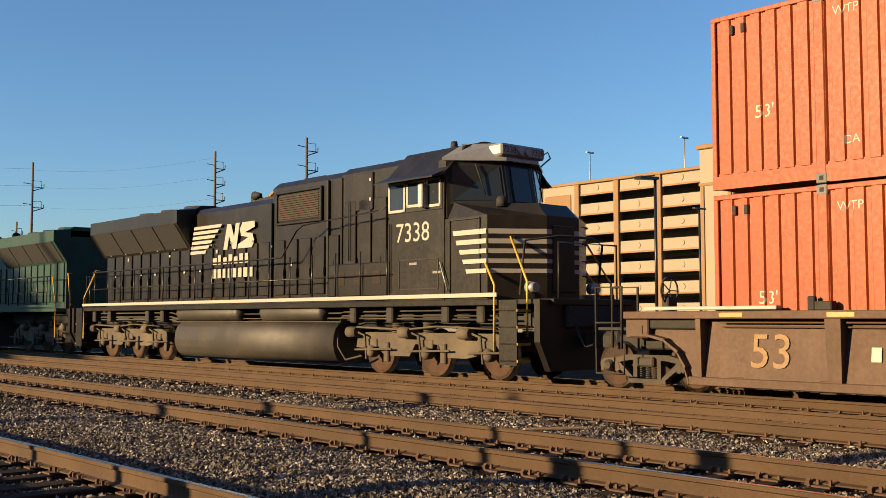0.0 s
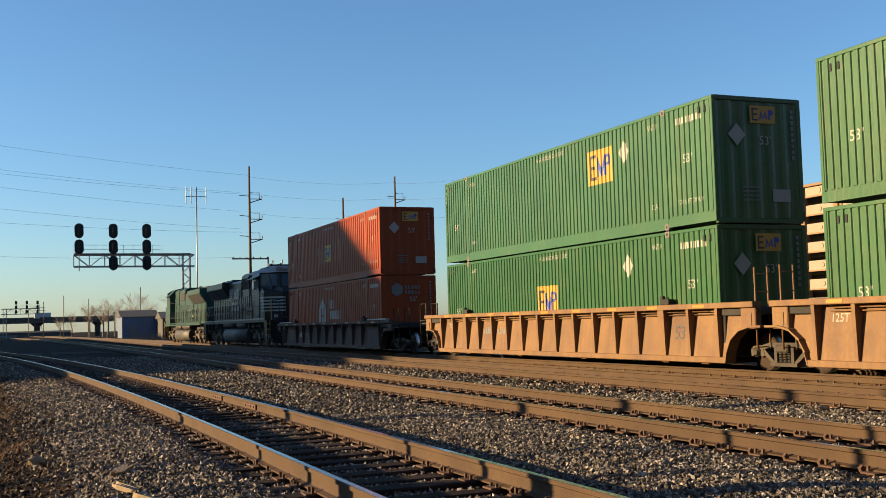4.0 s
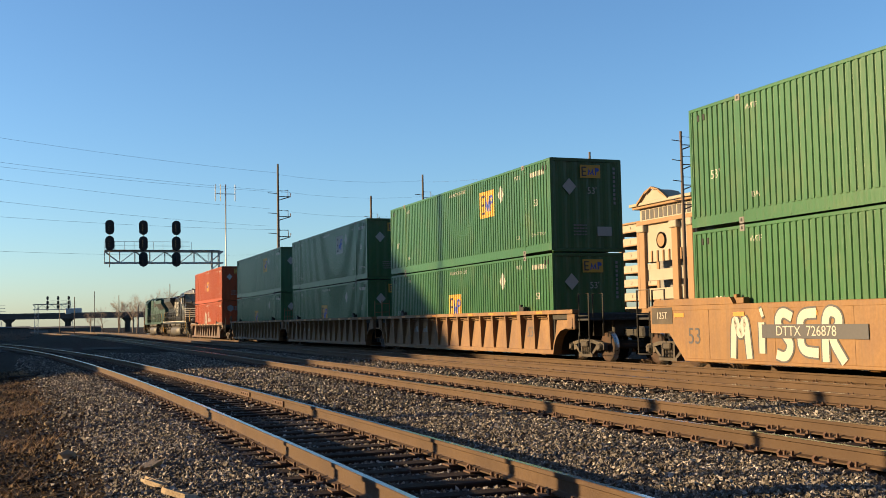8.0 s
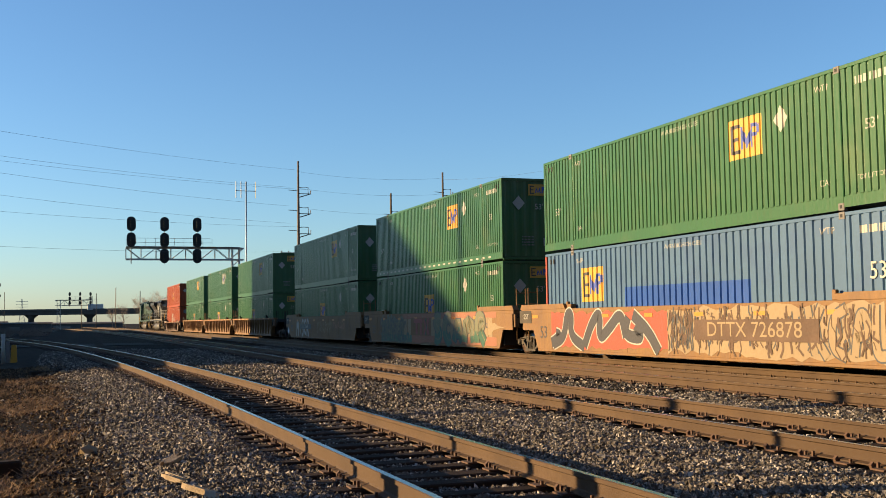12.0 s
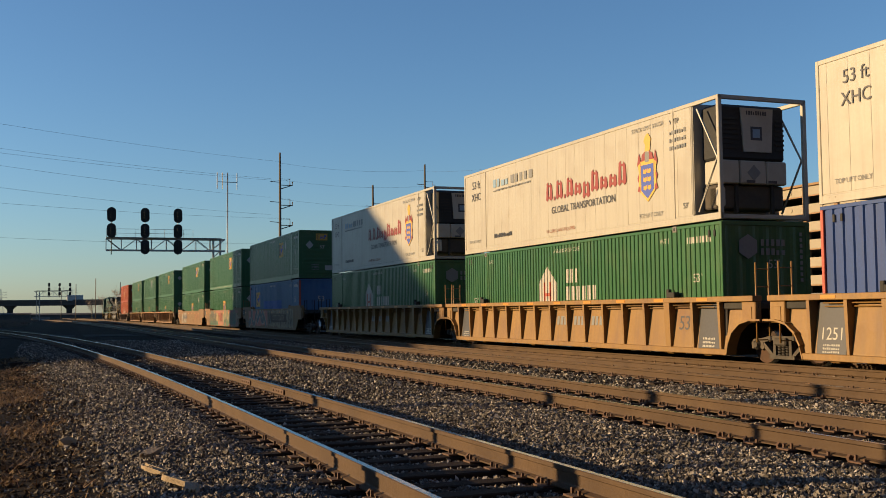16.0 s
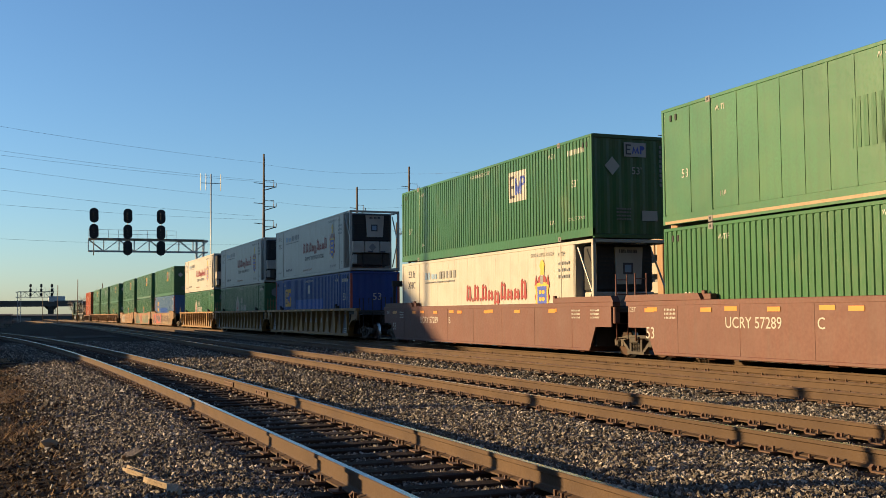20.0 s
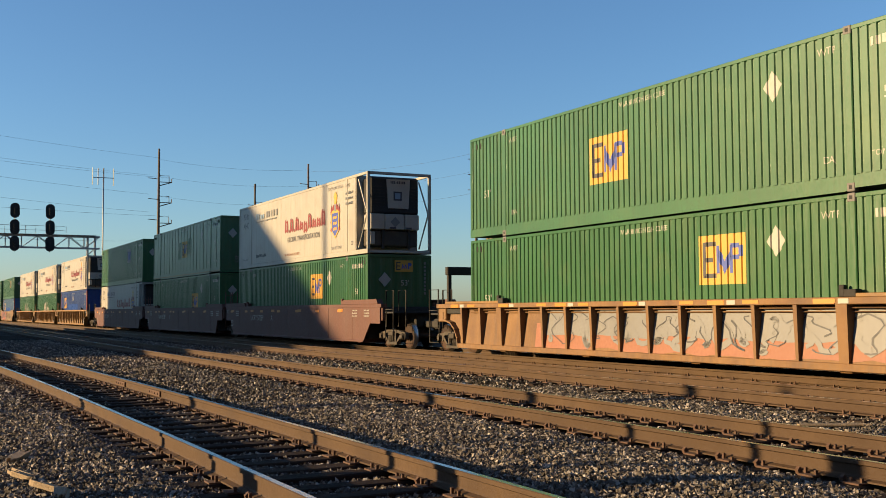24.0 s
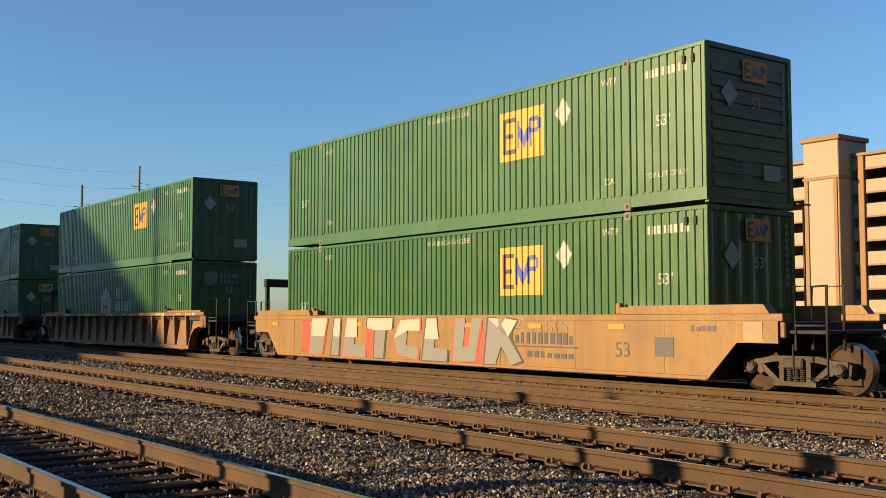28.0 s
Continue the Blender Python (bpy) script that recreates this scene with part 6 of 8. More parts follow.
        plate(root, x - 0.05, 1.35, 3.47, 1, 1, "logowhite", "company_sign", pts=[(-0.3, -0.32), (-0.1, 0.38), (0.12, 0.38), (0.3, 0.0), (0.38, 0.38), (0.6, 0.38), (0.42, -0.32), (0.22, -0.32), (0.02, 0.06), (-0.08, -0.32)])
        plate(root, x - 0.05, 0.38, 3.47, 1, 1, "logowhite", "company_sign", pts=[(-0.48, -0.32), (0.3, -0.32), (0.42, -0.15), (0.32, 0.06), (-0.1, 0.1), (0.45, 0.22), (0.42, 0.38), (-0.22, 0.38), (-0.36, 0.2), (-0.28, 0.02), (0.1, -0.04), (-0.44, -0.2)])
        bars(root, x - 0.05, 1.2, 2.88, 2.1, 0.26, "logowhite", 7)
        bars(root, x - 0.05, 1.1, 2.5, 2.3, 0.26, "logowhite", 8)
    # fuel tank, air tanks
    bm = bmesh.new()
    half = [(1.22, 0.2), (1.36, 0.3), (1.44, 0.46), (1.48, 0.66), (1.46, 0.86), (1.4, 1.02), (1.28, 1.14), (1.1, 1.2)]
    prism(bm, half + [(-p, q) for p, q in half[::-1]], -4.4, 3.75, "y")
    for f in bm.faces:
        f.smooth = abs(f.normal.y) < 0.5
    part("fuel_tank", bm, "tankdust", root, "dusty dark fuel tank with sloping ends")
    for y0, y1 in ((-3.9, -0.9), (0.1, 3.8)):
        for s in (-1, 1):
            bm = bmesh.new()
            lathe(bm, [(y0, 0.02), (y0 + 0.08, 0.17), (y0 + 0.16, 0.21), (y1 - 0.16, 0.21), (y1 - 0.08, 0.17), (y1, 0.02)], "y", 16, 0, (s * 1.28, 0, 1.4))
            part("air_reservoir", bm, "tankdust", root)
    for y in (-7.45, 7.6):
        loco_truck(root, y)
    # steps, rails and ends
    for q in (-1, 1):
        ye = -10.2 if q < 0 else 10.35
        for s in (-1, 1):
            bm = bmesh.new()
            a, b = sorted((s * 1.58, s * 1.2))
            y0, y1 = sorted((ye + q * 0.05, ye + q * 0.55))
            for k in range(4):
                z = 0.42 + k * 0.32
                box(bm, a, b, y0, y1, z, z + 0.03)
            box(bm, a, a + 0.03, y0, y1, 0.35, 1.6)
            steps = part("steps", bm, "black", root)
            for k in range(4):
                bm = bmesh.new()
                z = 0.42 + k * 0.32
                yy = y0 if q < 0 else y1
                box(bm, a, b, yy - 0.02, yy + 0.02, z - 0.01, z + 0.04)
                part("step_edge", bm, "handyellow", steps)
            yr = ye + q * 0.02
            pipe(root, [(s * 1.58, yr - q * 0.1, 0.6), (s * 1.58, yr - q * 0.1, 1.9), (s * 1.45, yr - q * 0.75, 2.75)], 0.025, "handyellow", "grab_rail", "yellow curved grab rail")
            pipe(root, [(s * 1.3, yr + q * 0.55, 0.9), (s * 1.3, yr + q * 0.55, 1.95), (s * 1.15, yr - q * 0.05, 2.85), (s * 1.0, yr - q * 0.05, 2.85)], 0.025, "handyellow", "grab_rail", "yellow curved grab rail")
        bm = bmesh.new()
        y0, y1 = sorted((ye + q * 0.95, ye + q * 1.1))
        prism(bm, [(-1.5, 1.6), (1.5, 1.6), (1.5, 0.8), (1.2, 0.25), (-1.2, 0.25), (-1.5, 0.8)], y0, y1, "y")
        part("pilot", bm, "black", root)
        bm = bmesh.new()
        y0, y1 = sorted((ye + q * 0.8, ye + q * 1.95))
        box(bm, -0.16, 0.16, y0, y1, 0.72, 1.0, 0.04)
        part("coupler", bm, "underframe", root)
        pipe(root, [(-0.9, ye + q * 1.05, 1.6), (-0.9, ye + q * 1.05, 2.7), (0.9, ye + q * 1.05, 2.7), (0.9, ye + q * 1.05, 1.6)], 0.022, "black", "end_rail")
        for x in (-0.6, 0.5):
            pipe(root, [(x, ye + q * 1.1, 1.3), (x + 0.05, ye + q * 1.4, 0.7), (x + 0.1, ye + q * 1.6, 0.75)], 0.03, "dark", "brake_hose")
    for s in (-1, 1):
        for i in range(17):
            y = -6.6 + i * 1.0
            if y > 9.8:
                break
            pipe(root, [(s * 1.56, y, 1.7), (s * 1.56, y, 2.75)], 0.02, "black", "stanchion")
        pipe(root, [(s * 1.54, -6.75, 3.75), (s * 1.56, -6.3, 3.62), (s * 1.56, -3.2, 3.5), (s * 1.56, -2.9, 3.38), (s * 1.56, -2.2, 2.75), (s * 1.56, 9.6, 2.75)], 0.022, "black", "handrail")
        pipe(root, [(s * 1.56, -6.8, 2.2), (s * 1.56, 9.6, 2.2)], 0.014, "black", "handrail")
    bm = bmesh.new()
    tube(bm, [(-1.25, -4.3, 1.15), (-1.4, -4.5, 0.6), (-1.35, -4.75, 0.3), (-1.2, -5.2, 0.4)], 0.025)
    part("hose", bm, "truck", root)
    for ob in root.children_recursive:      # true height over the rails
        up = ob
        while up.parent != root:
            up = up.parent
        if up.name.split(".")[0] != "truck":
            m = ob.matrix_basis
            ob.data.transform(m.inverted() @ Matrix.Diagonal((1, 1, 1.045, 1)) @ m)
    return root

# ---- the place behind and beside the tracks ----
def build_gantry(x, y, span, base, arm, label, turn=0, rows=((1, 1, 0), (1, 1, 1), (1, 1, 1)), size=1.0, first=4.5, drop=2.05, gap=4.13):
    root = thing("signal_gantry", label, "signal bridge", "signal gantries", at=pose(x, y, base, 0, 0, turn))
    h = arm - base
    side = 1 if turn == 180 else -1
    bm = bmesh.new()
    for dx in (-0.45, 0.45):
        for dy in (-0.35, 0.35):
            box(bm, dx - 0.08, dx + 0.08, dy - 0.08, dy + 0.08, 0, h + 1.5)
    n = 12
    for k in range(n):
        z = k * h / n
        for dy in (-0.35, 0.35):
            a, b = (-0.45, 0.45) if k % 2 else (0.45, -0.45)
            tube(bm, [(a, dy, z), (b, dy, z + h / n)], 0.04, 4)
    part("mast", bm, "steel", root, "lattice steel mast")
    bm = bmesh.new()
    for z in (h, h + 1.5):
        for dy in (-0.45, 0.45):
            box(bm, -span, 1.0, dy - 0.09, dy + 0.09, z - 0.09, z + 0.09)
    m = 8
    for k in range(m):
        a, b = -span + k * (span + 1) / m, -span + (k + 1) * (span + 1) / m
        for dy in (-0.45, 0.45):
            tube(bm, [(a, dy, h if k % 2 else h + 1.5), (b, dy, h + 1.5 if k % 2 else h)], 0.06, 4)
            tube(bm, [(a, dy, h), (a, dy, h + 1.5)], 0.05, 4)
    part("truss", bm, "steel", root, "cantilevered lattice truss")
    bm = bmesh.new()
    box(bm, -span, 0.5, -0.9, 0.9, h + 1.6, h + 1.66)
    k = 0.0
    while k < span - 3.0:
        tube(bm, [(-span + k, -0.9, h + 1.6), (-span + k, -0.9, h + 2.7)], 0.03, 4)
        k += 1.2
    for z in (2.15, 2.7):
        tube(bm, [(-span, -0.9, h + z), (-3.4, -0.9, h + z)], 0.03, 4)
    part("catwalk", bm, "steel", root)
    for i, r in enumerate(rows):
        xs = -span + 0.6 + i * gap
        pipe(root, [(xs, side * 0.95, h - 0.6 * size), (xs, side * 0.95, h + first + 0.6 * size)], 0.06, "steel", "signal_post")
        for j, on in enumerate(r):
            if not on:
                continue
            z = h + first - j * drop
            bm = bmesh.new()
            pts = [(0.62 * math.cos(a) * 0.9, (0.42 if math.sin(a) > 0 else -0.42) + 0.52 * math.sin(a)) for a in [k * math.pi / 10 for k in range(20)]]
            prism(bm, [(xs + p * size, z + q * size) for p, q in pts], side * 1.2, side * 1.12, "y")
            hd = part("signal_head", bm, "dark", root, "black oval signal target")
            bm = bmesh.new()
            for dz in (-0.33, 0.0, 0.33):
                lathe(bm, [(side * 1.55, 0.14 * size), (side * 1.2, 0.15 * size)], "y", 12, 0, (xs, 0, z + dz * size))
            part("hood", bm, "dark", hd)
    return root


def utility_pole(x, y, top, arms, label, group="utility poles", lean=0.0):
    root = thing("utility_pole", label, "utility pole", group, at=pose(x, y, -0.6, 0, lean, 0))
    bm = bmesh.new()
    tube(bm, [(0, 0, 0), (0, 0, top / 2), (0, 0, top)], 0.26, 8, 0, 0.14)
    part("pole", bm, "pole", root)
    for z, w, up in arms:
        bm = bmesh.new()
        if up:
            tube(bm, [(-0.1, 0, z - 0.6), (w, 0, z), (w, 0, z + 0.5)], 0.07, 5)
            tube(bm, [(0, 0, z), (w, 0, z)], 0.06, 5)
            tube(bm, [(0, 0, z + 0.9), (w * 0.8, 0, z + 0.9), (w * 0.8, 0, z)], 0.06, 5)
            tube(bm, [(0, 0, z + 0.4), (-w * 0.8, 0, z + 0.5)], 0.05, 5)
        else:
            box(bm, -w, w, -0.08, 0.08, z - 0.09, z + 0.09)
            for k in range(6):
                q = -w + 0.15 + k * (2 * w - 0.3) / 5
                lathe(bm, [(z + 0.09, 0.04), (z + 0.18, 0.09), (z + 0.3, 0.06)], "z", 6, 0, (q, 0, 0))
        part("crossarm", bm, "pole", root)
    return root


def wires(pairs):
    for a, b, sag in pairs:
        bm = bmesh.new()
        a, b = Vector(a), Vector(b)
        tube(bm, [a.lerp(b, i / 14) - Vector((0, 0, sag * 4 * (i / 14) * (1 - i / 14))) for i in range(15)], 0.012, 4)
        tagged(part("overhead_wire", bm, "dark"), "thin dark overhead line strung between poles", "wire", "overhead wires")


def lamp_post(x, y, h, head, label, m="black"):
    root = thing("street_lamp", label, "street lamp", "street lamps", at=pose(x, y, -0.6))
    pipe(root, [(0, 0, 0), (0, 0, h)], 0.11, m, "post")
    bm = bmesh.new()
    if head == "single":
        prism(bm, [(-2.0, h - 0.12), (-1.9, h + 0.12), (0.1, h + 0.2), (0.1, h)], -0.3, 0.3, "y")
    else:
        for s in (-1, 1):
            box(bm, min(0, s * 0.9), max(0, s * 0.9), -0.18, 0.18, h, h + 0.14, 0.03)
    part("lamp_head", bm, m, root)
    return root


def build_garage():
    """A cream parking garage of six decks: spandrel panels, piers, dark open decks and stair towers."""
    X0, B, TOP = 117.0, -0.6, 21.3
    root = thing("parking_garage", "cream and tan concrete parking garage with open decks", "building")
    pit = 2.95
    ys = [15.4 + 7.5 * i for i in range(27)]
    for y in ys:
        if 83 < y < 84:
            continue
        bm = bmesh.new()
        box(bm, X0 - 0.35, X0 + 0.6, y - 0.45, y + 0.45, B, TOP, 0.05)
        part("pier", bm, "tan", root)
    for i in range(len(ys) - 1):
        y0, y1 = ys[i] + 0.45, ys[i + 1] - 0.45
        if i in (2, 12, 18):
            bm = bmesh.new()
            box(bm, X0 - 0.3, X0 + 0.6, y0, y1, B, TOP - 0.1)
            part("solid_bay", bm, "concrete", root)
            bm = bmesh.new()
            box(bm, X0 - 0.42, X0 - 0.3, y0 + 0.6, y1 - 0.6, B + 3.0, TOP - 1.5, 0.08)
            part("inset_panel", bm, "tan", root)
            continue
        for k in range(8):
            z = TOP - 0.15 - k * pit
            bm = bmesh.new()
            box(bm, X0, X0 + 0.25, y0, y1, max(B, z - 1.72), z, 0.03)
            box(bm, X0 - 0.06, X0, y0, y1, max(B, z - 1.72), max(B + 0.1, z - 1.5), 0.0, 1)
            lathe(bm, [(X0 - 0.1, 0.36), (X0, 0.4)], "x", 14, 0, (0, (y0 + y1) / 2, z - 0.75))
            part("spandrel", bm, ["concrete", "tan"], root)
    for k in range(7):
        bm = bmesh.new()
        z = TOP - 1.5 - k * pit
        box(bm, X0 + 0.25, X0 + 42, ys[0], ys[-1], z - 0.35, z)
        part("deck", bm, "grey", root)
    bm = bmesh.new()
    box(bm, X0 + 12, X0 + 12.3, ys[0], ys[-1], B, TOP - 2)
    part("core_wall", bm, "grey", root)
    bm = bmesh.new()
    box(bm, X0 - 0.5, X0 + 0.7, ys[0] - 0.6, ys[-1] + 0.6, TOP - 0.15, TOP + 0.25, 0.05)
    part("parapet_cap", bm, "tan", root)
    for y in (76.6, 119.2, 158.0):
        bm = bmesh.new()
        box(bm, X0 - 3.0, X0 + 3, y, y + 5.0, B, TOP + 1.9, 0.08)
        tw = part("stair_tower", bm, "concrete", root, "cream stair tower with a cornice")
        bm = bmesh.new()
        box(bm, X0 - 3.3, X0 + 3.2, y - 0.3, y + 5.3, TOP + 1.9, TOP + 2.5, 0.08)
        part("cornice", bm, "tan", tw)
        bm = bmesh.new()
        box(bm, X0 - 3.12, X0 + 3.1, y - 0.12, y + 5.12, TOP - 2.9, TOP - 2.5, 0.05)
        part("cornice", bm, "tan", tw)
        for q in (0.2, 4.3):
            bm = bmesh.new()
            box(bm, X0 - 3.16, X0 - 3.0, y + q, y + q + 0.5, B, TOP - 2.9, 0.03)
            part("pilaster", bm, "tan", tw)
    for y in (70, 92, 110, 131):
        lp = pipe(root, [(X0 + 8, y, TOP - 1.6), (X0 + 8, y, TOP + 6)], 0.09, "steel", "roof_light_pole")
        bm = bmesh.new()
        box(bm, X0 + 7.2, X0 + 8.8, y - 0.2, y + 0.2, TOP + 6, TOP + 6.2, 0.03)
        part("roof_light", bm, "steel", lp)
    # tall entrance pavilion beside the garage
    root = thing("entrance_pavilion", "cream stucco pavilion with a stepped cornice and round medallion", "building")
    y0, y1, x0 = 166.0, 187.0, 112.0
    yc = (y0 + y1) / 2 + 2.0
    bands = [(B, 3.2), (4.7, 6.9), (8.4, 10.6), (12.1, 19.6)]
    for z0, z1 in bands:
        bm = bmesh.new()
        box(bm, x0, x0 + 0.4, y0 + 1, y1 - 1, z0, z1, 0.05)
        part("wall", bm, "concrete", root)
    bm = bmesh.new()
    box(bm, x0 + 4.0, x0 + 4.5, y0 + 1, y1 - 1, B, 20.6)
    part("wall", bm, "grey", root)
    for z in (3.0, 6.7, 10.4):
        bm = bmesh.new()
        box(bm, x0 + 0.4, x0 + 4.0, y0 + 1, y1 - 1, z - 0.4, z)
        part("deck", bm, "grey", root)
    for a, b, z0, z1, d, m, nm in ((y0 + 0.5, y1 - 0.5, 19.6, 20.4, 0.9, "tan", "cornice"), (y0 + 1, y1 - 1, 20.4, 22.9, 0.3, "concrete", "attic"),
                                   (y0 - 0.2, y1 + 0.2, 22.9, 23.4, 1.4, "tan", "cornice"), (y0 - 0.6, y1 + 0.6, 23.4, 24.0, 1.9, "concrete", "cornice")):
        bm = bmesh.new()
        box(bm, x0 - d, x0 + 4.5, a, b, z0, z1, 0.08)
        part(nm, bm, m, root)
    bm = bmesh.new()
    prism(bm, [(yc - 5.0, 24.0), (yc + 5.0, 24.0), (yc + 2.4, 25.6), (yc, 26.2), (yc - 2.4, 25.6)], x0 - 1.6, x0 + 2.5, "x")
    gb = part("pediment", bm, "concrete", root)
    bm = bmesh.new()
    for p, q in (((yc - 5.6, 24.0), (yc - 2.4, 26.0)), ((yc - 2.4, 26.0), (yc, 26.7)), ((yc, 26.7), (yc + 2.4, 26.0)), ((yc + 2.4, 26.0), (yc + 5.6, 24.0))):
        prism(bm, [p, q, (q[0], q[1] - 0.55), (p[0], p[1] - 0.2)], x0 - 2.2, x0 - 1.5, "x")
    part("pediment_trim", bm, "tan", gb)
    for y in (y0 + 1.0, y1 - 3.0, yc - 6.4):
        bm = bmesh.new()
        box(bm, x0 - 0.7, x0, y, y + 2.0, B, 18.2, 0.08)
        pil = part("pilaster", bm, "tan", root)
        bm = bmesh.new()
        box(bm, x0 - 1.1, x0, y - 0.3, y + 2.3, 18.2, 19.6, 0.15)
        part("capital", bm, "concrete", pil)
    bm = bmesh.new()
    lathe(bm, [(x0 - 0.3, 1.6), (x0 - 0.3, 1.3), (x0 - 0.12, 1.25), (x0 - 0.12, 0.5), (x0 - 0.2, 0.45)], "x", 20, 0, (0, yc, 16.2))
    part("medallion", bm, "tan", root)
    for k in range(11):
        bm = bmesh.new()
        q = y0 + 2.4 + k * (y1 - y0 - 4.8) / 10
        box(bm, x0 - 0.36, x0 - 0.3, q - 0.62, q + 0.62, 20.7, 22.6, 0.03)
        part("grille", bm, "darkgrey", root)
    for k in range(7):
        bm = bmesh.new()
        q = y0 + 3.6 + k * 2.1
        box(bm, x0 - 0.25, x0, q - 0.2, q + 0.2, 12.1, 14.3, 0.03)
        part("fluting", bm, "tan", root)


def bare_tree(x, y, h, seed):
    rs = random.Random(seed)
    root = thing("bare_tree", "leafless winter tree with fine twigs", "tree", "bare trees", at=pose(x, y, -0.6))
    bm = bmesh.new()
    tube(bm, [(0, 0, 0), (rs.uniform(-0.3, 0.3), 0, h * 0.35), (rs.uniform(-0.5, 0.5), 0, h * 0.7)], h * 0.025, 6, 0, h * 0.01)
    part("trunk", bm, "bark", root)
    v, f = [], []

    def grow(p, d, l, r, depth):
        q = p + d * l
        n = len(v)
        u = d.orthogonal().normalized() * r
        w = d.cross(u).normalized() * r
        v.extend([p + u, p + w, p - u - w, q])
        f.extend([(n, n + 1, n + 3), (n + 1, n + 2, n + 3), (n + 2, n, n + 3)])
        if depth:
            for _ in range(rs.choice((3, 4, 4))):
                e = (d + Vector((rs.uniform(-0.9, 0.9), rs.uniform(-0.9, 0.9), rs.uniform(-0.2, 0.6)))).normalized()
                grow(p + d * l * rs.uniform(0.35, 1.0), e, l * rs.uniform(0.55, 0.75), r * 0.6, depth - 1)
    for _ in range(7):
        a = rs.uniform(0, 6.28)
        grow(Vector((0, 0, h * rs.uniform(0.2, 0.6))), Vector((math.cos(a) * 0.6, math.sin(a) * 0.6, 1)).normalized(), h * 0.3, h * 0.008, 3)
    me = bpy.data.meshes.new("crown")
    me.from_pydata(v, [], f)
    me.materials.append(M["bark"])
    part("crown", me, None, root)


def build_far():
    # overpass
    root = thing("overpass", "grey concrete road overpass on round piers", "bridge")
    for nm, z0, z1, d in (("girder", 5.0, 6.4, 0), ("barrier", 6.4, 7.2, 0.4)):
        bm = bmesh.new()
        line_pts = [(34, 428 - d), (-300, 495 - d), (-300, 507), (34, 440)]
        prism(bm, line_pts, z0, z1, "z")
        part(nm, bm, "darkgrey", root)
    for xx, yy in ((28.0, 433), (6.0, 437), (-15.5, 441), (-40, 446), (-65, 451), (-90, 456)):
        bm = bmesh.new()
        lathe(bm, [(-0.6, 1.1), (3.6, 1.1), (5.0, 2.6)], "z", 12, 0, (xx, yy, 0))
        part("pier", bm, "darkgrey", root)
    bm = bmesh.new()
    box(bm, 5.0, 11.0, 433, 436, 6.6, 8.9, 0.2)
    tagged(part("lorry_trailer", bm, "shed"), "pale box trailer standing on the overpass", "trailer")
    # low sheds and walls in the distance
    for x, y, w, d, h, m, lab in ((28.0, 212, 4.5, 10, 4.0, "darkgrey", "dark metal shed beyond the tracks"), (22.5, 222, 7.0, 10, 4.6, "bluewall", "slate blue metal shed beyond the tracks"), (-52, 400, 60, 6, 2.4, "darkgrey", "long low dark warehouse under the overpass"),
                                  (-13, 325, 14, 3, 2.2, "darkgrey", "low dark sheds beside the far tracks"), (2, 405, 30, 4, 2.0, "darkgrey", "low dark warehouse beyond the yard"), (62, 260, 30, 14, 8, "bluewall", "tall dark blue warehouse beyond the tracks")):
        b = thing("shed", lab, "building", "distant sheds", at=pose(x, y, -0.6))
        bm = bmesh.new()
        box(bm, -w / 2, w / 2, 0, d, 0, h, 0.05)
        part("wall", bm, m, b)
        bm = bmesh.new()
        prism(bm, [(-0.4, h), (d + 0.4, h), (d / 2, h + d * 0.14)], -w / 2 - 0.3, w / 2 + 0.3, "x")
        part("roof", bm, "darkgrey", b)
        bm = bmesh.new()
        box(bm, -w * 0.3, -w * 0.1, -0.08, 0, 0, h * 0.6)
        part("door", bm, "grey", b)
    for i, (x, y, h) in enumerate(((22, 300, 11), (26, 305, 10), (38, 290, 12), (44, 270, 11), (50, 280, 12), (30, 330, 9), (58, 300, 13), (12, 360, 8), (66, 270, 11), (18, 310, 9), (24, 345, 12), (28, 352, 11), (33, 340, 13), (20, 350, 10), (38, 350, 12), (14, 330, 7), (46, 340, 12), (29, 285, 9))):
        bare_tree(x, y, h, i)
    rs = random.Random(3)
    v, f = [], []
    for i in range(420):
        y = rs.uniform(165, 330)
        x = rs.uniform(0.07 * y + 4, 0.07 * y + 40) if i % 4 else rs.uniform(-22, -4)
        r, n = rs.uniform(0.5, 1.3), rs.randint(26, 44)
        for _ in range(n):
            a, e, l = rs.uniform(0, 6.28), rs.uniform(0.2, 1.3), r * rs.uniform(0.5, 1.3)
            px, py = x + rs.uniform(-r, r) * 0.6, y + rs.uniform(-r, r) * 0.6
            q = len(v)
            v += [(px - 0.03, py, -0.6), (px + 0.03, py, -0.6), (px + l * math.cos(a) * math.cos(e), py + l * math.sin(a) * math.cos(e), -0.5 + l * math.sin(e) * 1.4)]
            f.append((q, q + 1, q + 2))
    me = bpy.data.meshes.new("scrub")
    me.from_pydata(v, [], f)
    me.materials.append(M["bark"])
    tagged(new("scrub", me), "leafless brown scrub beyond the tracks", "scrub", kind="stuff")
    for x, y, h in ((-120, 1100, 30), (20, 1300, 34), (-60, 1400, 34), (-220, 1150, 30)):
        p = thing("pylon", "distant steel lattice power pylon", "pylon", "distant pylons", at=pose(x, y, -0.6))
        bm = bmesh.new()
        for a in (-1, 1):
            for b in (-1, 1):
                tube(bm, [(a * 4, b * 4, 0), (a * 0.8, b * 0.8, h * 0.7), (a * 0.4, b * 0.4, h)], 0.25, 4)
        for z in (0.7, 0.8, 0.9):
            tube(bm, [(-7, 0, h * z), (7, 0, h * z)], 0.3, 4)
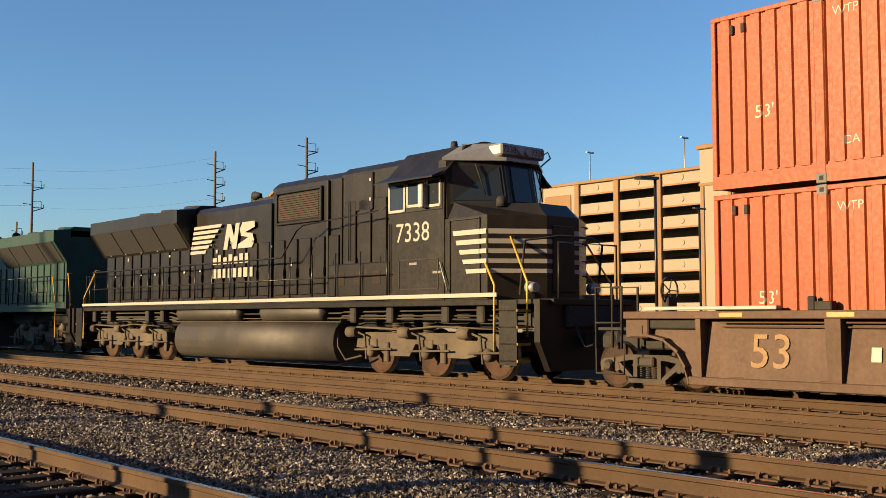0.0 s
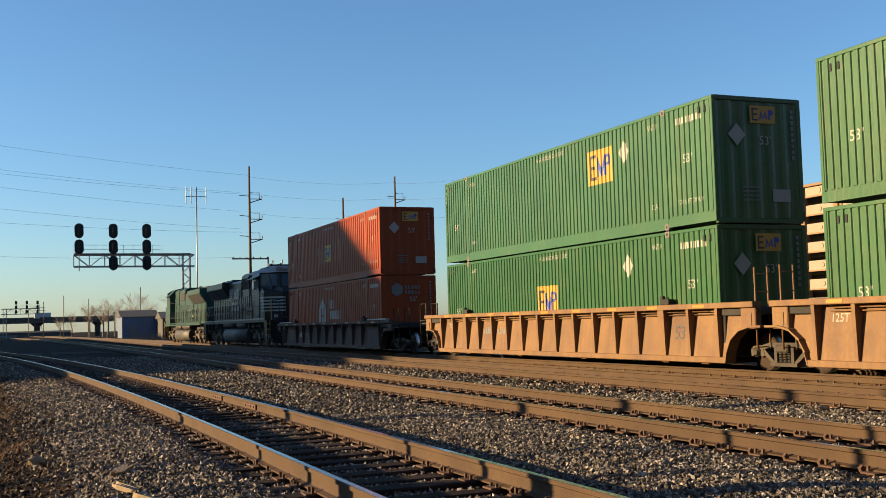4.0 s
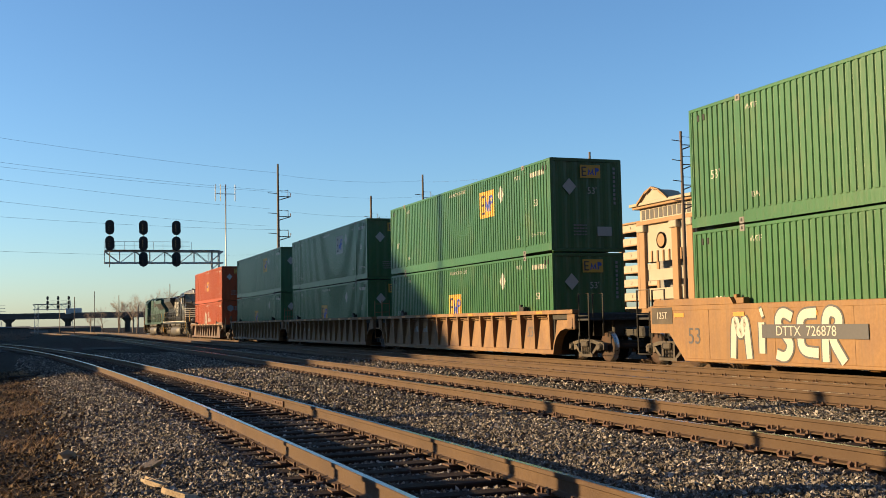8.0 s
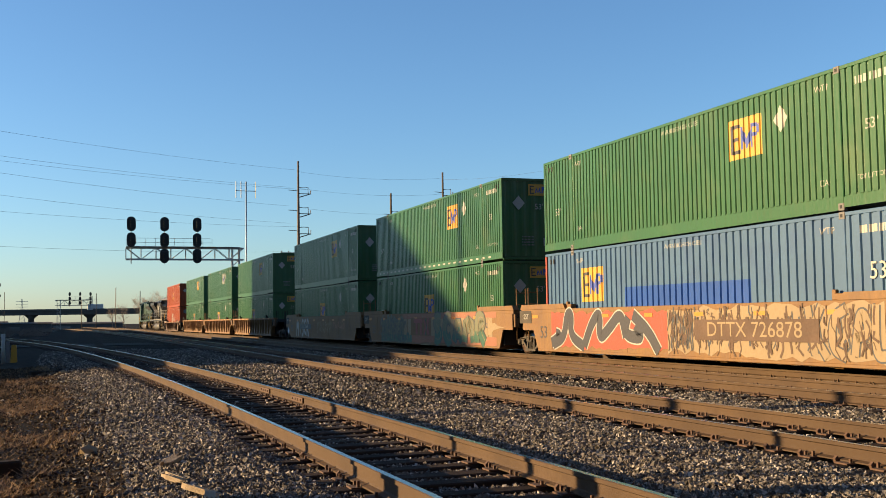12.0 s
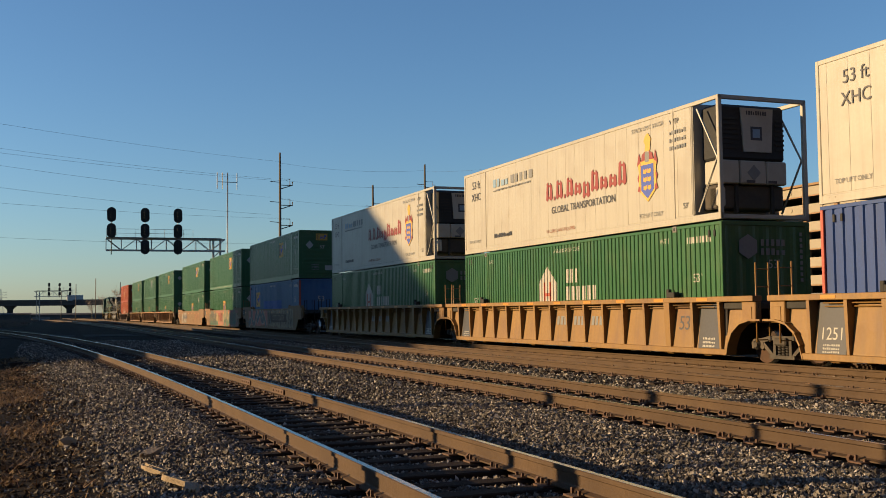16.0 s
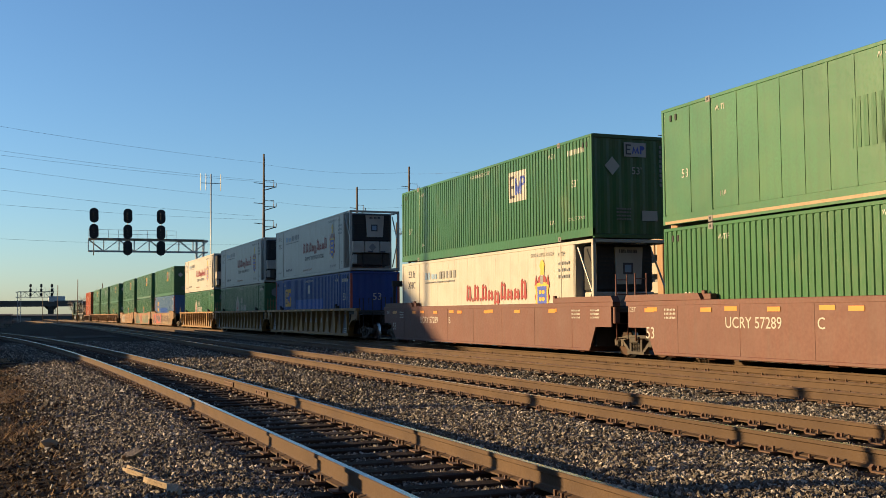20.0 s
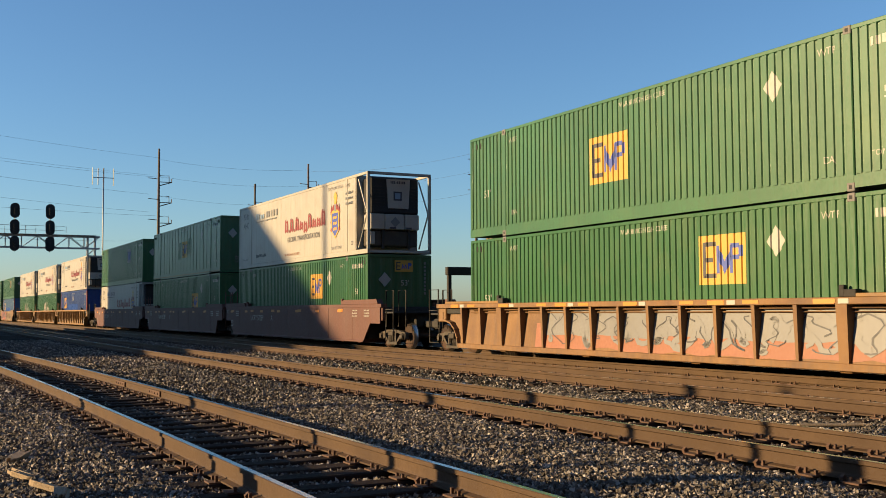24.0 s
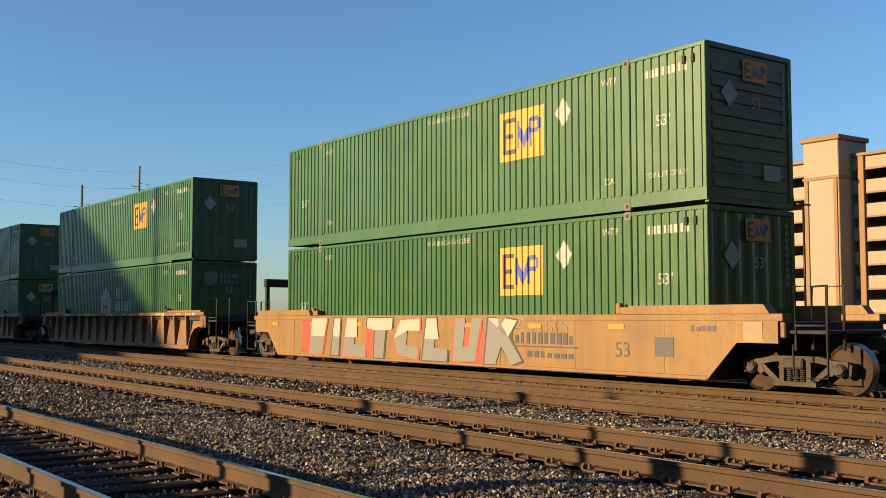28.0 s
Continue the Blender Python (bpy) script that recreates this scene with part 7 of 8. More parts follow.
        for k in range(6):
            w = 4 - k * 0.55
            tube(bm, [(-w, -w, k * h * 0.115), (w - 0.5, -w + 0.5, (k + 1) * h * 0.115)], 0.2, 4)
        part("lattice", bm, "steel", p)
    for i, (x, y, h) in enumerate(((5, 260, 9), (9, 250, 10), (14, 245, 9), (24, 235, 11), (29, 230, 9), (-45, 320, 10), (-36, 340, 10), (-20, 350, 12), (2, 290, 8))):
        p = thing("yard_pole", "thin dark pole in the far yard", "pole", "yard poles", at=pose(x, y, -0.6))
        pipe(p, [(0, 0, 0), (0, 0, h)], 0.08, "pole", "shaft")


def build_crossing():
    bm = bmesh.new()
    box(bm, -60, 40, 76, 84, -0.75, -0.2)
    tagged(part("road", bm, "asphalt"), "dark asphalt road crossing the tracks", "road", kind="structure")
    # crossing flasher, post and yellow marker near the verge
    root = thing("crossing_signal", "black crossing flashers with round backboards on a silver post", "crossing signal", at=pose(-5.8, 90, -0.45))
    pipe(root, [(0, 0, 0), (0, 0, 5.4)], 0.06, "steel", "post")
    for z in (4.05, 4.9):
        bm = bmesh.new()
        lathe(bm, [(-0.06, 0.27), (0.0, 0.27)], "y", 24, 0, (0.12, -0.1, z))
        hd = part("backboard", bm, "dark", root)
        bm = bmesh.new()
        lathe(bm, [(-0.32, 0.15), (-0.06, 0.16)], "y", 16, 0, (0.12, -0.1, z))
        part("lamp_hood", bm, "redlamp", hd)
    root = thing("marker_post", "white post beside a yellow marker", "marker", at=pose(-2.94, 51, -0.45))
    pipe(root, [(0, 0, 0), (0, 0, 1.35)], 0.08, "logowhite", "post")
    root = thing("marker_post", "yellow plastic marker beside a grey box", "marker", at=pose(-2.52, 51.5, -0.45))
    bm = bmesh.new()
    prism(bm, [(-0.15, 0), (0.15, 0), (0.1, 0.85), (-0.1, 0.85)], -0.05, 0.05, "y")
    part("marker", bm, "logoyellow", root)
    bm = bmesh.new()
    box(bm, -0.34, -0.17, -0.08, 0.08, 0, 1.0, 0.02)
    part("junction_box", bm, "grey", root)


def build_shade():
    """Plain unseen blocks and posts that close the place: some throw the long shadows across the tracks, others only
    cut sky light and reflections.
    """
    bm = bmesh.new()
    prism(bm, [(46, -0.6), (46, 7.0), (92, 31.0), (120.4, 31.0), (120.4, -0.6)], -86, -75, "x")
    tagged(part("building_behind", bm, "brick"), "plain tall building with a long sloping roof across the road", "building", kind="structure")
    # added out of view: dark wall for the container sides to reflect
    bm = bmesh.new()
    box(bm, -80, -62, 121.0, 400.0, -0.6, 13.0)
    tagged(part("building_behind", bm, "brick"), "unseen long brick block added to darken reflections on the train", "building", kind="structure")
    # added out of view so its shadow darkens the ground up to the train
    bm = bmesh.new()
    box(bm, -40, -17.5, 101.0, 235.0, -0.6, 6.0)
    tagged(part("building_behind", bm, "grey"), "unseen long low block added to shade the far ground", "building", kind="structure")
    # blocks added out of view to close the place and hold back low sky light
    for x0, x1, y0, y1, h in ((-74, -60, -28, 14, 10.0), (-74, -60, 16, 44, 10.0), (-90, -40, -70, -34, 14), (-36, 10, -66, -30, 24), (14, 70, -70, -30, 26), (75, 140, -60, -24, 24)):
        bm = bmesh.new()
        box(bm, x0, x1, y0, y1, -0.6, h)
        tagged(part("building_behind", bm, "brick"), "unseen brown brick block added to cut low sky light", "building", kind="structure")
    for x, y, h, r in ((-3.2, 10.5, 3.6, 0.2), (-3.6, 11.75, 3.3, 0.07), (-3.4, 13.65, 3.3, 0.07), (-14.0, 22.6, 6.2, 0.16), (-50.0, 63.2, 23.0, 0.17)):
        p = thing("sign_post", "plain post on the verge", "post", "verge posts", at=pose(x, y, -0.45))
        pipe(p, [(0, 0, 0), (0, 0, h)], r, "steel", "shaft")


def build_place():
    build_ground()
    build_gantry(20.3, 141.5, 14.0, -0.6, 9.5, "steel cantilever signal gantry with black oval signal heads")
    build_gantry(-4.1, 330, 9.4, -0.6, 6.8, "distant steel signal gantry over the tracks", 180, ((1, 1, 1), (1, 1, 1), (1, 1, 1)), 0.58, 3.3, 1.3, 2.9)
    utility_pole(30.5, 150, 24.9, ((20.2, 1.8, True), (17.3, 1.8, True), (14.4, 1.8, True), (11.6, 2.6, False)), "tall wooden utility pole with stacked line arms")
    utility_pole(44.4, 150, 20.6, ((17.0, 1.3, True), (15.0, 1.3, True), (13.0, 1.3, True)), "wooden utility pole with three short arms")
    utility_pole(52.6, 150, 24.0, ((20.5, 1.6, True), (17.6, 1.6, True)), "tall wooden utility pole with short arms")
    utility_pole(60.0, 178, 18.0, ((16.0, 1.0, True),), "thin wooden pole behind the line")
    utility_pole(64.94, 120, 23.2, ((21.0, 1.4, True), (19.0, 1.4, True), (17.0, 1.4, True)), "wooden utility pole with three crossarms")
    utility_pole(65.6, 100, 22.4, ((20.9, 1.5, True), (18.7, 1.5, True), (16.4, 1.5, True), (14.2, 1.5, True)), "wooden utility pole with four crossarms")
    p = thing("antenna_mast", "slim steel mast with a small antenna array", "antenna", at=pose(22.4, 146, -0.6))
    pipe(p, [(0, 0, 0), (0, 0, 21.2)], 0.09, "steel", "mast")
    bm = bmesh.new()
    tube(bm, [(-1.4, 0, 19.9), (1.3, 0, 19.9)], 0.05, 5)
    for x in (-1.4, -0.7, 1.3):
        tube(bm, [(x, 0, 18.9), (x, 0, 21.2)], 0.06, 5)
    part("array", bm, "steel", p)
    w = []
    for z, zl, d in ((23.0, 21.4, 0.0), (20.5, 18.9, -1.3), (20.2, 18.0, 1.4), (17.8, 18.0, -1.3), (15.3, 15.9, -1.3), (14.8, 13.0, 1.4), (11.2, 9.6, -2.2)):
        w.append(((-40, 86.8, zl), (30.5 + d, 150, z), 1.0))
    for z in (22.8, 20.4, 17.6):
        w.append(((30.5, 150, z), (52.6, 150, z - 0.3), 0.6))
        w.append(((52.6, 150, z - 0.5), (64.94, 120, z - 1.0), 0.8))
    wires(w)
    # small substation frame
    p = thing("substation_frame", "low grey steel substation frame with insulators", "substation", at=pose(33.5, 152, -0.6))
    bm = bmesh.new()
    for x in (0, 5, 10, 14):
        box(bm, x - 0.12, x + 0.12, -0.12, 0.12, 0, 10.8 if x else 12.0)
    box(bm, 0, 14, -0.3, 0.3, 10.4, 10.9)
    for k in range(10):
        lathe(bm, [(10.9, 0.05), (11.3, 0.12), (11.6, 0.05)], "z", 6, 0, (0.7 + k * 1.4, 0, 0))
    part("steelwork", bm, "steel", p)
    build_garage()
    lamp_post(61.0, 47.5, 11.9, "single", "dark street lamp with a single flat head")
    lamp_post(83, 59.5, 12.2, "double", "thin dark street lamp with a twin head")
    bm = bmesh.new()
    box(bm, 70, 70.4, 60, 110, -0.6, 2.6, 0.05)
    tagged(part("site_hoarding", bm, "grey"), "low grey hoarding in front of the garage", "hoarding")
    build_far()
    build_crossing()
    build_shade()
    build_wood()
    build_tracks()
    build_ballast()
    build_grass()


build_place()


# ---- the train ----
MOVING = []     # things of the train with their place along it at the start
STACK = 0.36    # height of the lower load's base


def put(ob, y, z=0.0):
    MOVING.append((ob, y, z))
    return ob


def load(lower, upper, yc):
    put(lower, yc, STACK)
    put(upper, yc, STACK + HGT + 0.035)


def guides(c):
    """Pale guide rails over both ends, and reflectors along the top chord."""
    for q in (1, -1):
        bm = bmesh.new()
        y0, y1 = sorted((q * (HL + 1.3), q * (HL - 2.0)))
        box(bm, -1.5, -1.36, y0, y1, 1.5, 1.57, 0.01)
        part("guide_rail", bm, "wellgold", c)
    for k in range(7):
        plate(c, -1.575, 8.6 - k * 2.85, 1.43, 0.5, 0.09, "amber", "reflector")
        plate(c, -1.575, 8.15 - k * 2.85, 1.43, 0.24, 0.09, "logowhite", "reflector")


def build_train():
    put(locomotive("black", "black diesel locomotive with white nose stripes running cab last", "7338"), 24.9)
    lead = locomotive("tealgreen", "dark green diesel locomotive running cab first, leading the train")
    MOVING.append((lead, 48.0, "turned"))
    G = "green corrugated 53-foot container"
    # the single brown car
    yc = 1.67
    c = put(well_car("wellbrown", "dusty brown ribbed well car carrying two orange containers", True, 1.42, ribs=12), yc)
    car_mark(c, "53", 0.78, HL - 1.1, 0.74, "wellgold", x=-1.335)
    bars(c, -1.335, HL - 3.14, 0.8, 0.75, 0.3, "logowhite", 3)
    car_mark(c, "73377", 0.36, HL - 4.45, 0.75, "logogrey", x=-1.335)
    for q in (1, -1):
        bm = bmesh.new()
        y0, y1 = sorted((q * (HL + 1.3), q * (HL - 1.3)))
        box(bm, -1.56, -1.4, y0, y1, 1.44, 1.5, 0.01)
        part("guide_rail", bm, "logowhite", c, "pale guide rail")
    load(container("orange", "orange corrugated container with a white house sign", house="orange", rear="logogrey", diamond=False),
         container("orange", "orange corrugated container with a small yellow sign", (0.0, 1.5, 1.05), diamond=False), yc)
    rs = random.Random(8)
    for q, n in ((1.3, 9), (-1.75, 8)):
        for k in range(n):
            h = rs.uniform(0.5, 1.3)
            wrap_plate(MOVING[-1][0], q - 0.143 * k + 0.57, 1.3 + h / 3 * rs.uniform(0.2, 1.0), rs.uniform(0.03, 0.07), h, "ghost", "faded_lettering")
    # three ribbed yellow units, joined
    for i, (yc, e) in enumerate(((-21.97, ("end", "joint")), (-41.55, ("joint", "joint")), (-61.45, ("joint", "end")))):
        c = put(well_car("wellyellow", "weathered yellow ribbed well car under green containers", True, 1.55, *e), yc)
        car_mark(c, "53", 0.46, -6.6, 0.85, "logodark", x=-1.315)
        for k in (3.29, 4.39):
            bars(c, -1.315, k, 0.95, 0.7, 0.24, "logogrey", 5)
        car_mark(c, "125T", 0.24, 7.68, 1.15, "logowhite", x=-1.315)
        load(container("green", G + " with a yellow sign low on its side", (0.3, 1.45, 1.2)),
             container("green2" if i == 0 else "green", ("faded " if i == 0 else "") + G + (" with a pale sign" if i == 1 else " with a yellow sign"), (-3.0, 2.05, 1.2, "logowhite" if i == 1 else "logoyellow")), yc)
    # three smooth orange units with graffiti
    for i, (yc, e) in enumerate(((-85.28, ("end", "joint")), (-105.02, ("joint", "joint")), (-124.76, ("joint", "end")))):
        c = put(well_car("wellorange", ("smooth orange well car with white graffiti", "smooth orange well car with green and pink graffiti", "smooth orange well car with red and cream graffiti")[i], False, 1.55, *e), yc)
        car_mark(c, "53", 0.56, HL - 0.3, 0.78, "logodark")
        plate(c, -1.556, HL + 1.1, 1.3, 0.95, 0.42, "truck", "load_panel")
        car_mark(c, "125T", 0.24, HL + 1.1, 1.3, "logowhite", 1.0, -1.562)
        if i == 0:
            sprayed_word(c, "MISER", HL - 1.75, HL - 5.5, 0.3, 1.38, "logowhite", "logodark", 0.2)
            plate(c, -1.572, HL - 4.5, 0.92, 3.2, 0.3, "logodark", "number_panel")
            car_mark(c, "DTTX  726878", 0.3, HL - 4.3, 0.92, "logowhite", 1.0, -1.578)
            scribble(c, 0.5, -3.3, 0.55, 1.3, "cream", 41, 12, 0.06)
            scribble(c, -3.6, -6.2, 0.75, 1.25, "ghost", 43, 9, 0.035)
        elif i == 1:
            blot(c, HL - 4.9, -7.6, 0.22, 1.52, "cream", 26, -1.552)
            for z0, z1 in ((1.28, 1.53), (0.24, 0.6)):      # pink clouds with pale spots round the name panel
                blot(c, HL - 5.0, -8.0, z0, z1, "pinkspray", int(z0 * 100), -1.556, "pink sprayed cloud")
                lumps(c, HL - 5.4, -7.9, z0 + 0.06, z1 - 0.04, 26, 90, 0.045, -1.559, ("cream", "cream"), None)
            plate(c, -1.555, -8.1, 0.95, 1, 1, "cream", "graffiti", pts=[(-0.9, -0.3), (-0.55, -0.26), (-0.4, -0.12), (0.0, -0.06), (0.7, 0.0), (0.05, 0.04), (-0.25, 0.16), (-0.5, 0.14), (-0.9, 0.3)])
            plate(c, -1.562, 0.5, 0.95, 2.7, 0.76, "wellorange", "name_panel")
            for pts in ([(-0.95, 0.36), (0.28, 0.36), (0.28, 0.16), (-0.95, 0.16)], [(-0.68, 0.15), (-0.42, 0.15), (-0.42, -0.34), (-0.68, -0.34)], [(-0.1, 0.15), (0.16, 0.15), (0.16, -0.34), (-0.1, -0.34)],
                        [(0.4, 0.36), (0.58, 0.36), (0.78, 0.02), (0.56, -0.34), (0.38, -0.34), (0.58, 0.02)], [(0.92, 0.36), (1.16, 0.36), (0.96, 0.02), (1.16, -0.34), (0.92, -0.34), (0.8, -0.1), (0.86, 0.02), (0.8, 0.14)]):
                plate(c, -1.567, 0.5, 0.95, 1, 1, "logored", "logo_shape", pts=pts)
            plate(c, -1.567, 0.5, 0.95, 1, 1, "logogreen", "logo_shape", pts=[(0.6, 0.36), (0.66, 0.36), (0.85, 0.02), (0.66, -0.34), (0.6, -0.34), (0.79, 0.02)])
            blot(c, HL - 1.7, HL - 5.2, 0.24, 1.42, "sage", 21, -1.556, "grey-green sprayed machine shapes")
            blot(c, HL - 1.6, HL - 6.3, 0.2, 0.62, "logogreen", 22, -1.558)
            lumps(c, HL - 1.6, HL - 5.3, 0.6, 1.44, 52, 23, 0.15, -1.561, ("sage", "sage"), "logodark")
            lumps(c, HL - 1.6, HL - 6.2, 0.26, 0.72, 40, 24, 0.13, -1.562, ("logogreen", "logogreen"), "logodark")
            scribble(c, HL - 1.3, HL - 5.6, 0.3, 1.44, "logodark", 25, 18, 0.035, -1.566)
            scribble(c, HL - 1.5, HL - 5.8, 0.3, 1.42, "cream", 27, 14, 0.022, -1.572)
            two_tone(c, "SCAMR", -1.05, -7.0, 0.2, 1.54)
            lumps(c, -1.3, -6.8, 0.62, 0.98, 40, 28, 0.035, -1.576, ("cream", "cream"), None)
            car_mark(c, "ZEE", 0.24, -7.2, 1.0, "logodark")
        else:
            blot(c, HL - 0.9, HL - 7.8, 0.26, 1.5, "red", 3, label="red sprayed field")
            piece(c, [[(0.0, 0.15), (0.1, 0.35), (0.05, 0.4)], [(0.02, 0.12), (0.14, 0.3), (0.17, 0.92), (0.22, 0.9), (0.2, 0.35), (0.34, 0.08)], [(0.34, 0.1), (0.42, 0.7), (0.5, 0.95), (0.48, 0.25), (0.58, 0.55), (0.68, 0.93), (0.72, 0.35)],
                      [(0.74, 0.8), (0.7, 0.4), (0.86, 0.3), (0.8, 0.62)], [(0.78, 0.85), (0.9, 0.5), (0.98, 0.04)]], HL - 0.9, HL - 7.5, 0.28, 1.5, "logodark", "logowhite", 0.33, -1.556, 1.25)
            blot(c, HL - 7.8, -HL + 0.6, 0.24, 1.54, "cream", 5, label="cream sprayed field with dark outlines")
            drips(c, HL - 7.8, -HL + 0.8, 0.3, 1.52, "wellbrown", 6, 230)
            drips(c, HL - 7.8, -HL + 0.8, 0.3, 1.52, "logodark", 16, 70)
            plate(c, -1.572, -3.3, 0.92, 4.6, 0.5, "wellbrown", "number_panel")
            car_mark(c, "DTTX 726878", 0.5, -3.3, 0.92, "cream", 1.2, -1.578)
            piece(c, [[(0.02, 0.95), (0.1, 0.1)], [(0.06, 0.5), (0.2, 0.95)], [(0.08, 0.5), (0.26, 0.05)], [(0.52, 0.9), (0.34, 0.75), (0.32, 0.2), (0.5, 0.08)], [(0.6, 0.1), (0.68, 0.95), (0.8, 0.5), (0.62, 0.4)], [(0.86, 0.95), (0.84, 0.1), (0.98, 0.12)]], -5.2, -HL + 0.5, 0.3, 1.5, "cream", "logodark", 0.2)
            scribble(c, HL - 8.0, -0.9, 0.35, 1.45, "logodark", 7, 12, 0.05)
        up = container("green", G + " with a yellow sign", (-2.9, 2.05, 1.2), ribs=i == 2)
        lo = container("green", G + " with a yellow sign low on its side", (0.1, 1.5, 1.2)) if i < 2 else \
            container("blue", "faded blue corrugated container with red corner posts", (4.85, 1.9, 1.3), rear="", diamond=False, mark="")
        if i == 2:
            wrap_plate(lo, 0.0, 1.2, 5.8, 1.1, "blue_dark", "paint_patch")
            words(lo, "53", 0.5, 0.1, -HL - 0.01, 1.75, "logowhite", FACE_REAR)
            words(lo, "53", 0.5, -HW - 0.01, -HL + 1.0, 1.75, "logowhite")
        if i == 1:
            for k in range(24):
                plate(up, -HW - 0.006, 7.4 - k * 0.62, 0.16, 0.26, 0.07, "logowhite", "reflector")
        load(lo, up, yc)
    # three ribbed golden units with white refrigerated boxes
    for i, (yc, e) in enumerate(((-148.75, ("end", "joint")), (-168.2, ("joint", "joint")), (-187.75, ("joint", "end")))):
        c = put(well_car("wellgold", "golden ribbed well car under a white refrigerated container", True, 1.55, *e), yc)
        car_mark(c, "53", 0.5, -6.6, 0.9, "logodark", x=-1.315)
        plate(c, -1.315, -7.68, 0.85, 0.86, 1.1, "logodark", "data_panel")
        for k in range(3):
            bars(c, -1.32, -7.68, 0.55 - 0.09 * k, 0.5, 0.05, "logowhite", 8)
        plate(c, -1.315, 7.68, 0.85, 0.86, 1.1, "logodark", "data_panel")
        for k in range(3):
            bars(c, -1.32, 7.68, 0.5 - 0.07 * k, 0.5, 0.04, "logowhite", 8)
        if i == 2:
            car_mark(c, "1251", 0.36, 7.68, 0.72, "logowhite", x=-1.32)
        for k in (-2.19, -1.1, 0.0):
            bars(c, -1.315, k, 0.95, 0.7, 0.26, "logogrey", 3)
        if i == 2:
            bars(c, -1.315, -3.29, 0.95, 0.6, 0.26, "logowhite", 4)
            car_mark(c, "721377", 0.22, -4.39, 0.95, "logowhite", x=-1.32)
        if i < 2:
            lo = container("green", G + " with a white house sign", house="red", rear="logogrey", diamond=False)
        else:
            lo = container("bluedeep", "deep blue corrugated container with red corner posts and a yellow sign", (4.85, 1.9, 1.3), rear="", diamond=False, mark="")
            wrap_plate(lo, 0.0, 1.2, 5.83, 1.1, "blue_dark", "paint_patch")
            words(lo, "53", 0.5, 0.1, -HL - 0.01, 1.75, "logowhite", FACE_REAR)
            words(lo, "53", 0.5, -HW - 0.01, -HL + 1.0, 1.75, "logowhite")
            wrap_plate(lo, 0.0, 2.3, 0.5, 0.46, "logowhite", "label_plate")
        load(lo, reefer("white refrigerated container with dark red lettering and a crest"), yc)
    # three smooth brown-red units
    for i, (yc, e) in enumerate(((-211.55, ("end", "joint")), (-231.27, ("joint", "joint")), (-250.95, ("joint", "end")))):
        c = put(well_car("wellred", "smooth brown-red well car with white stencilled numbers", False, 1.55, *e, hoop=i == 0), yc)
        car_mark(c, "53", 0.42, HL + 0.3, 0.72, "logowhite")
        car_mark(c, "125T", 0.18, HL + 1.15, 1.32, "logowhite")
        car_mark(c, "UCRY 57289", 0.36, HL - 3.75, 1.0, "logowhite")
        car_mark(c, ("B", "C", "A")[i], 0.34, HL - 5.9, 1.0, "logowhite")
        for y in (HL + 0.2, HL - 3.0, 2.0, -1.5, -HL + 2.0):
            plate(c, -1.556, y, 1.33, 0.45, 0.1, "amber", "reflector")
        for y in (HL - 0.6, -HL + 0.6, -HL - 0.5):
            for k in range(3):
                bars(c, -1.556, y, 1.32 - 0.1 * k, 0.5, 0.05, "logowhite", 8)
        if i == 0:
            load(reefer("white refrigerated container with dark red lettering on a brown car"), container("green", G + " with a white sign", (-3.16, 2.03, 1.25, "logowhite"), rear="logowhite", diamond=False), yc)
        elif i == 1:
            cap = container("green2", "pale green panelled container with a yellow sign over another green one", (-0.3, 1.6, 1.2), flat=True)
            for y, z, w, h in ((1.0, 1.55, 0.9, 1.0), (-1.5, 1.75, 0.8, 0.9)):
                wrap_plate(cap, y, z, w, h, "green", "paint_patch")
            bm = bmesh.new()
            box(bm, -HW - 0.008, -HW + 0.002, -HL + 0.1, HL - 0.1, 0.06, 0.13)
            part("rail_stripe", bm, "cream", cap)
            load(container("green", G + " with a yellow sign", (-2.8, 1.5, 1.25)), cap, yc)
        else:
            load(container("green", G + " with a yellow sign", (-2.8, 1.95, 1.25)), reefer("white refrigerated container over a green container"), yc)
    # three single cars at the end of what is seen
    c = put(well_car("wellyellow", "rusty yellow ribbed well car with pale graffiti", True, 1.5, hoop=True), -274.87)
    blot(c, 4.3, -7.0, 0.3, 1.0, "pinkspray", 61, -1.318)
    blot(c, 3.8, -6.9, 0.62, 1.34, "logogrey", 62, -1.321)
    scribble(c, 4.0, -6.8, 0.4, 1.3, "logogrey", 63, 20, 0.13, -1.321)
    scribble(c, 4.0, -6.8, 0.4, 1.3, "logodark", 64, 16, 0.03, -1.327)
    load(container("green", G + " with a yellow sign low on its side", (-2.7, 1.97, 1.3)), container("green2", "glossy faded green corrugated container with a yellow sign", (1.2, 1.55, 1.45)), -274.87)
    guides(c)
    c = put(well_car("wellyellow", "rusty brown and yellow ribbed well car", True, 1.5, hoop=True), -298.27)
    guides(c)
    car_mark(c, "DTTX", 0.21, 5.45, 0.85, "logogrey", x=-1.315)
    car_mark(c, "656727", 0.17, 4.36, 0.85, "logogrey", x=-1.315)
    load(container("green", G + " with a white house sign", house="red", rear="logogrey", diamond=False), container("green2", "glossy faded green corrugated container with a yellow sign", (-2.8, 2.0, 1.3)), -298.27)
    c = put(well_car("wellgold", "smooth golden well car with grey, white and red graffiti", False, 1.36, hoop=True), -321.82)
    blot(c, 6.7, 5.9, 0.24, 1.3, "red", 51, label="red sprayed field")
    blot(c, 3.2, 2.3, 0.24, 1.2, "red", 52, label="red sprayed field")
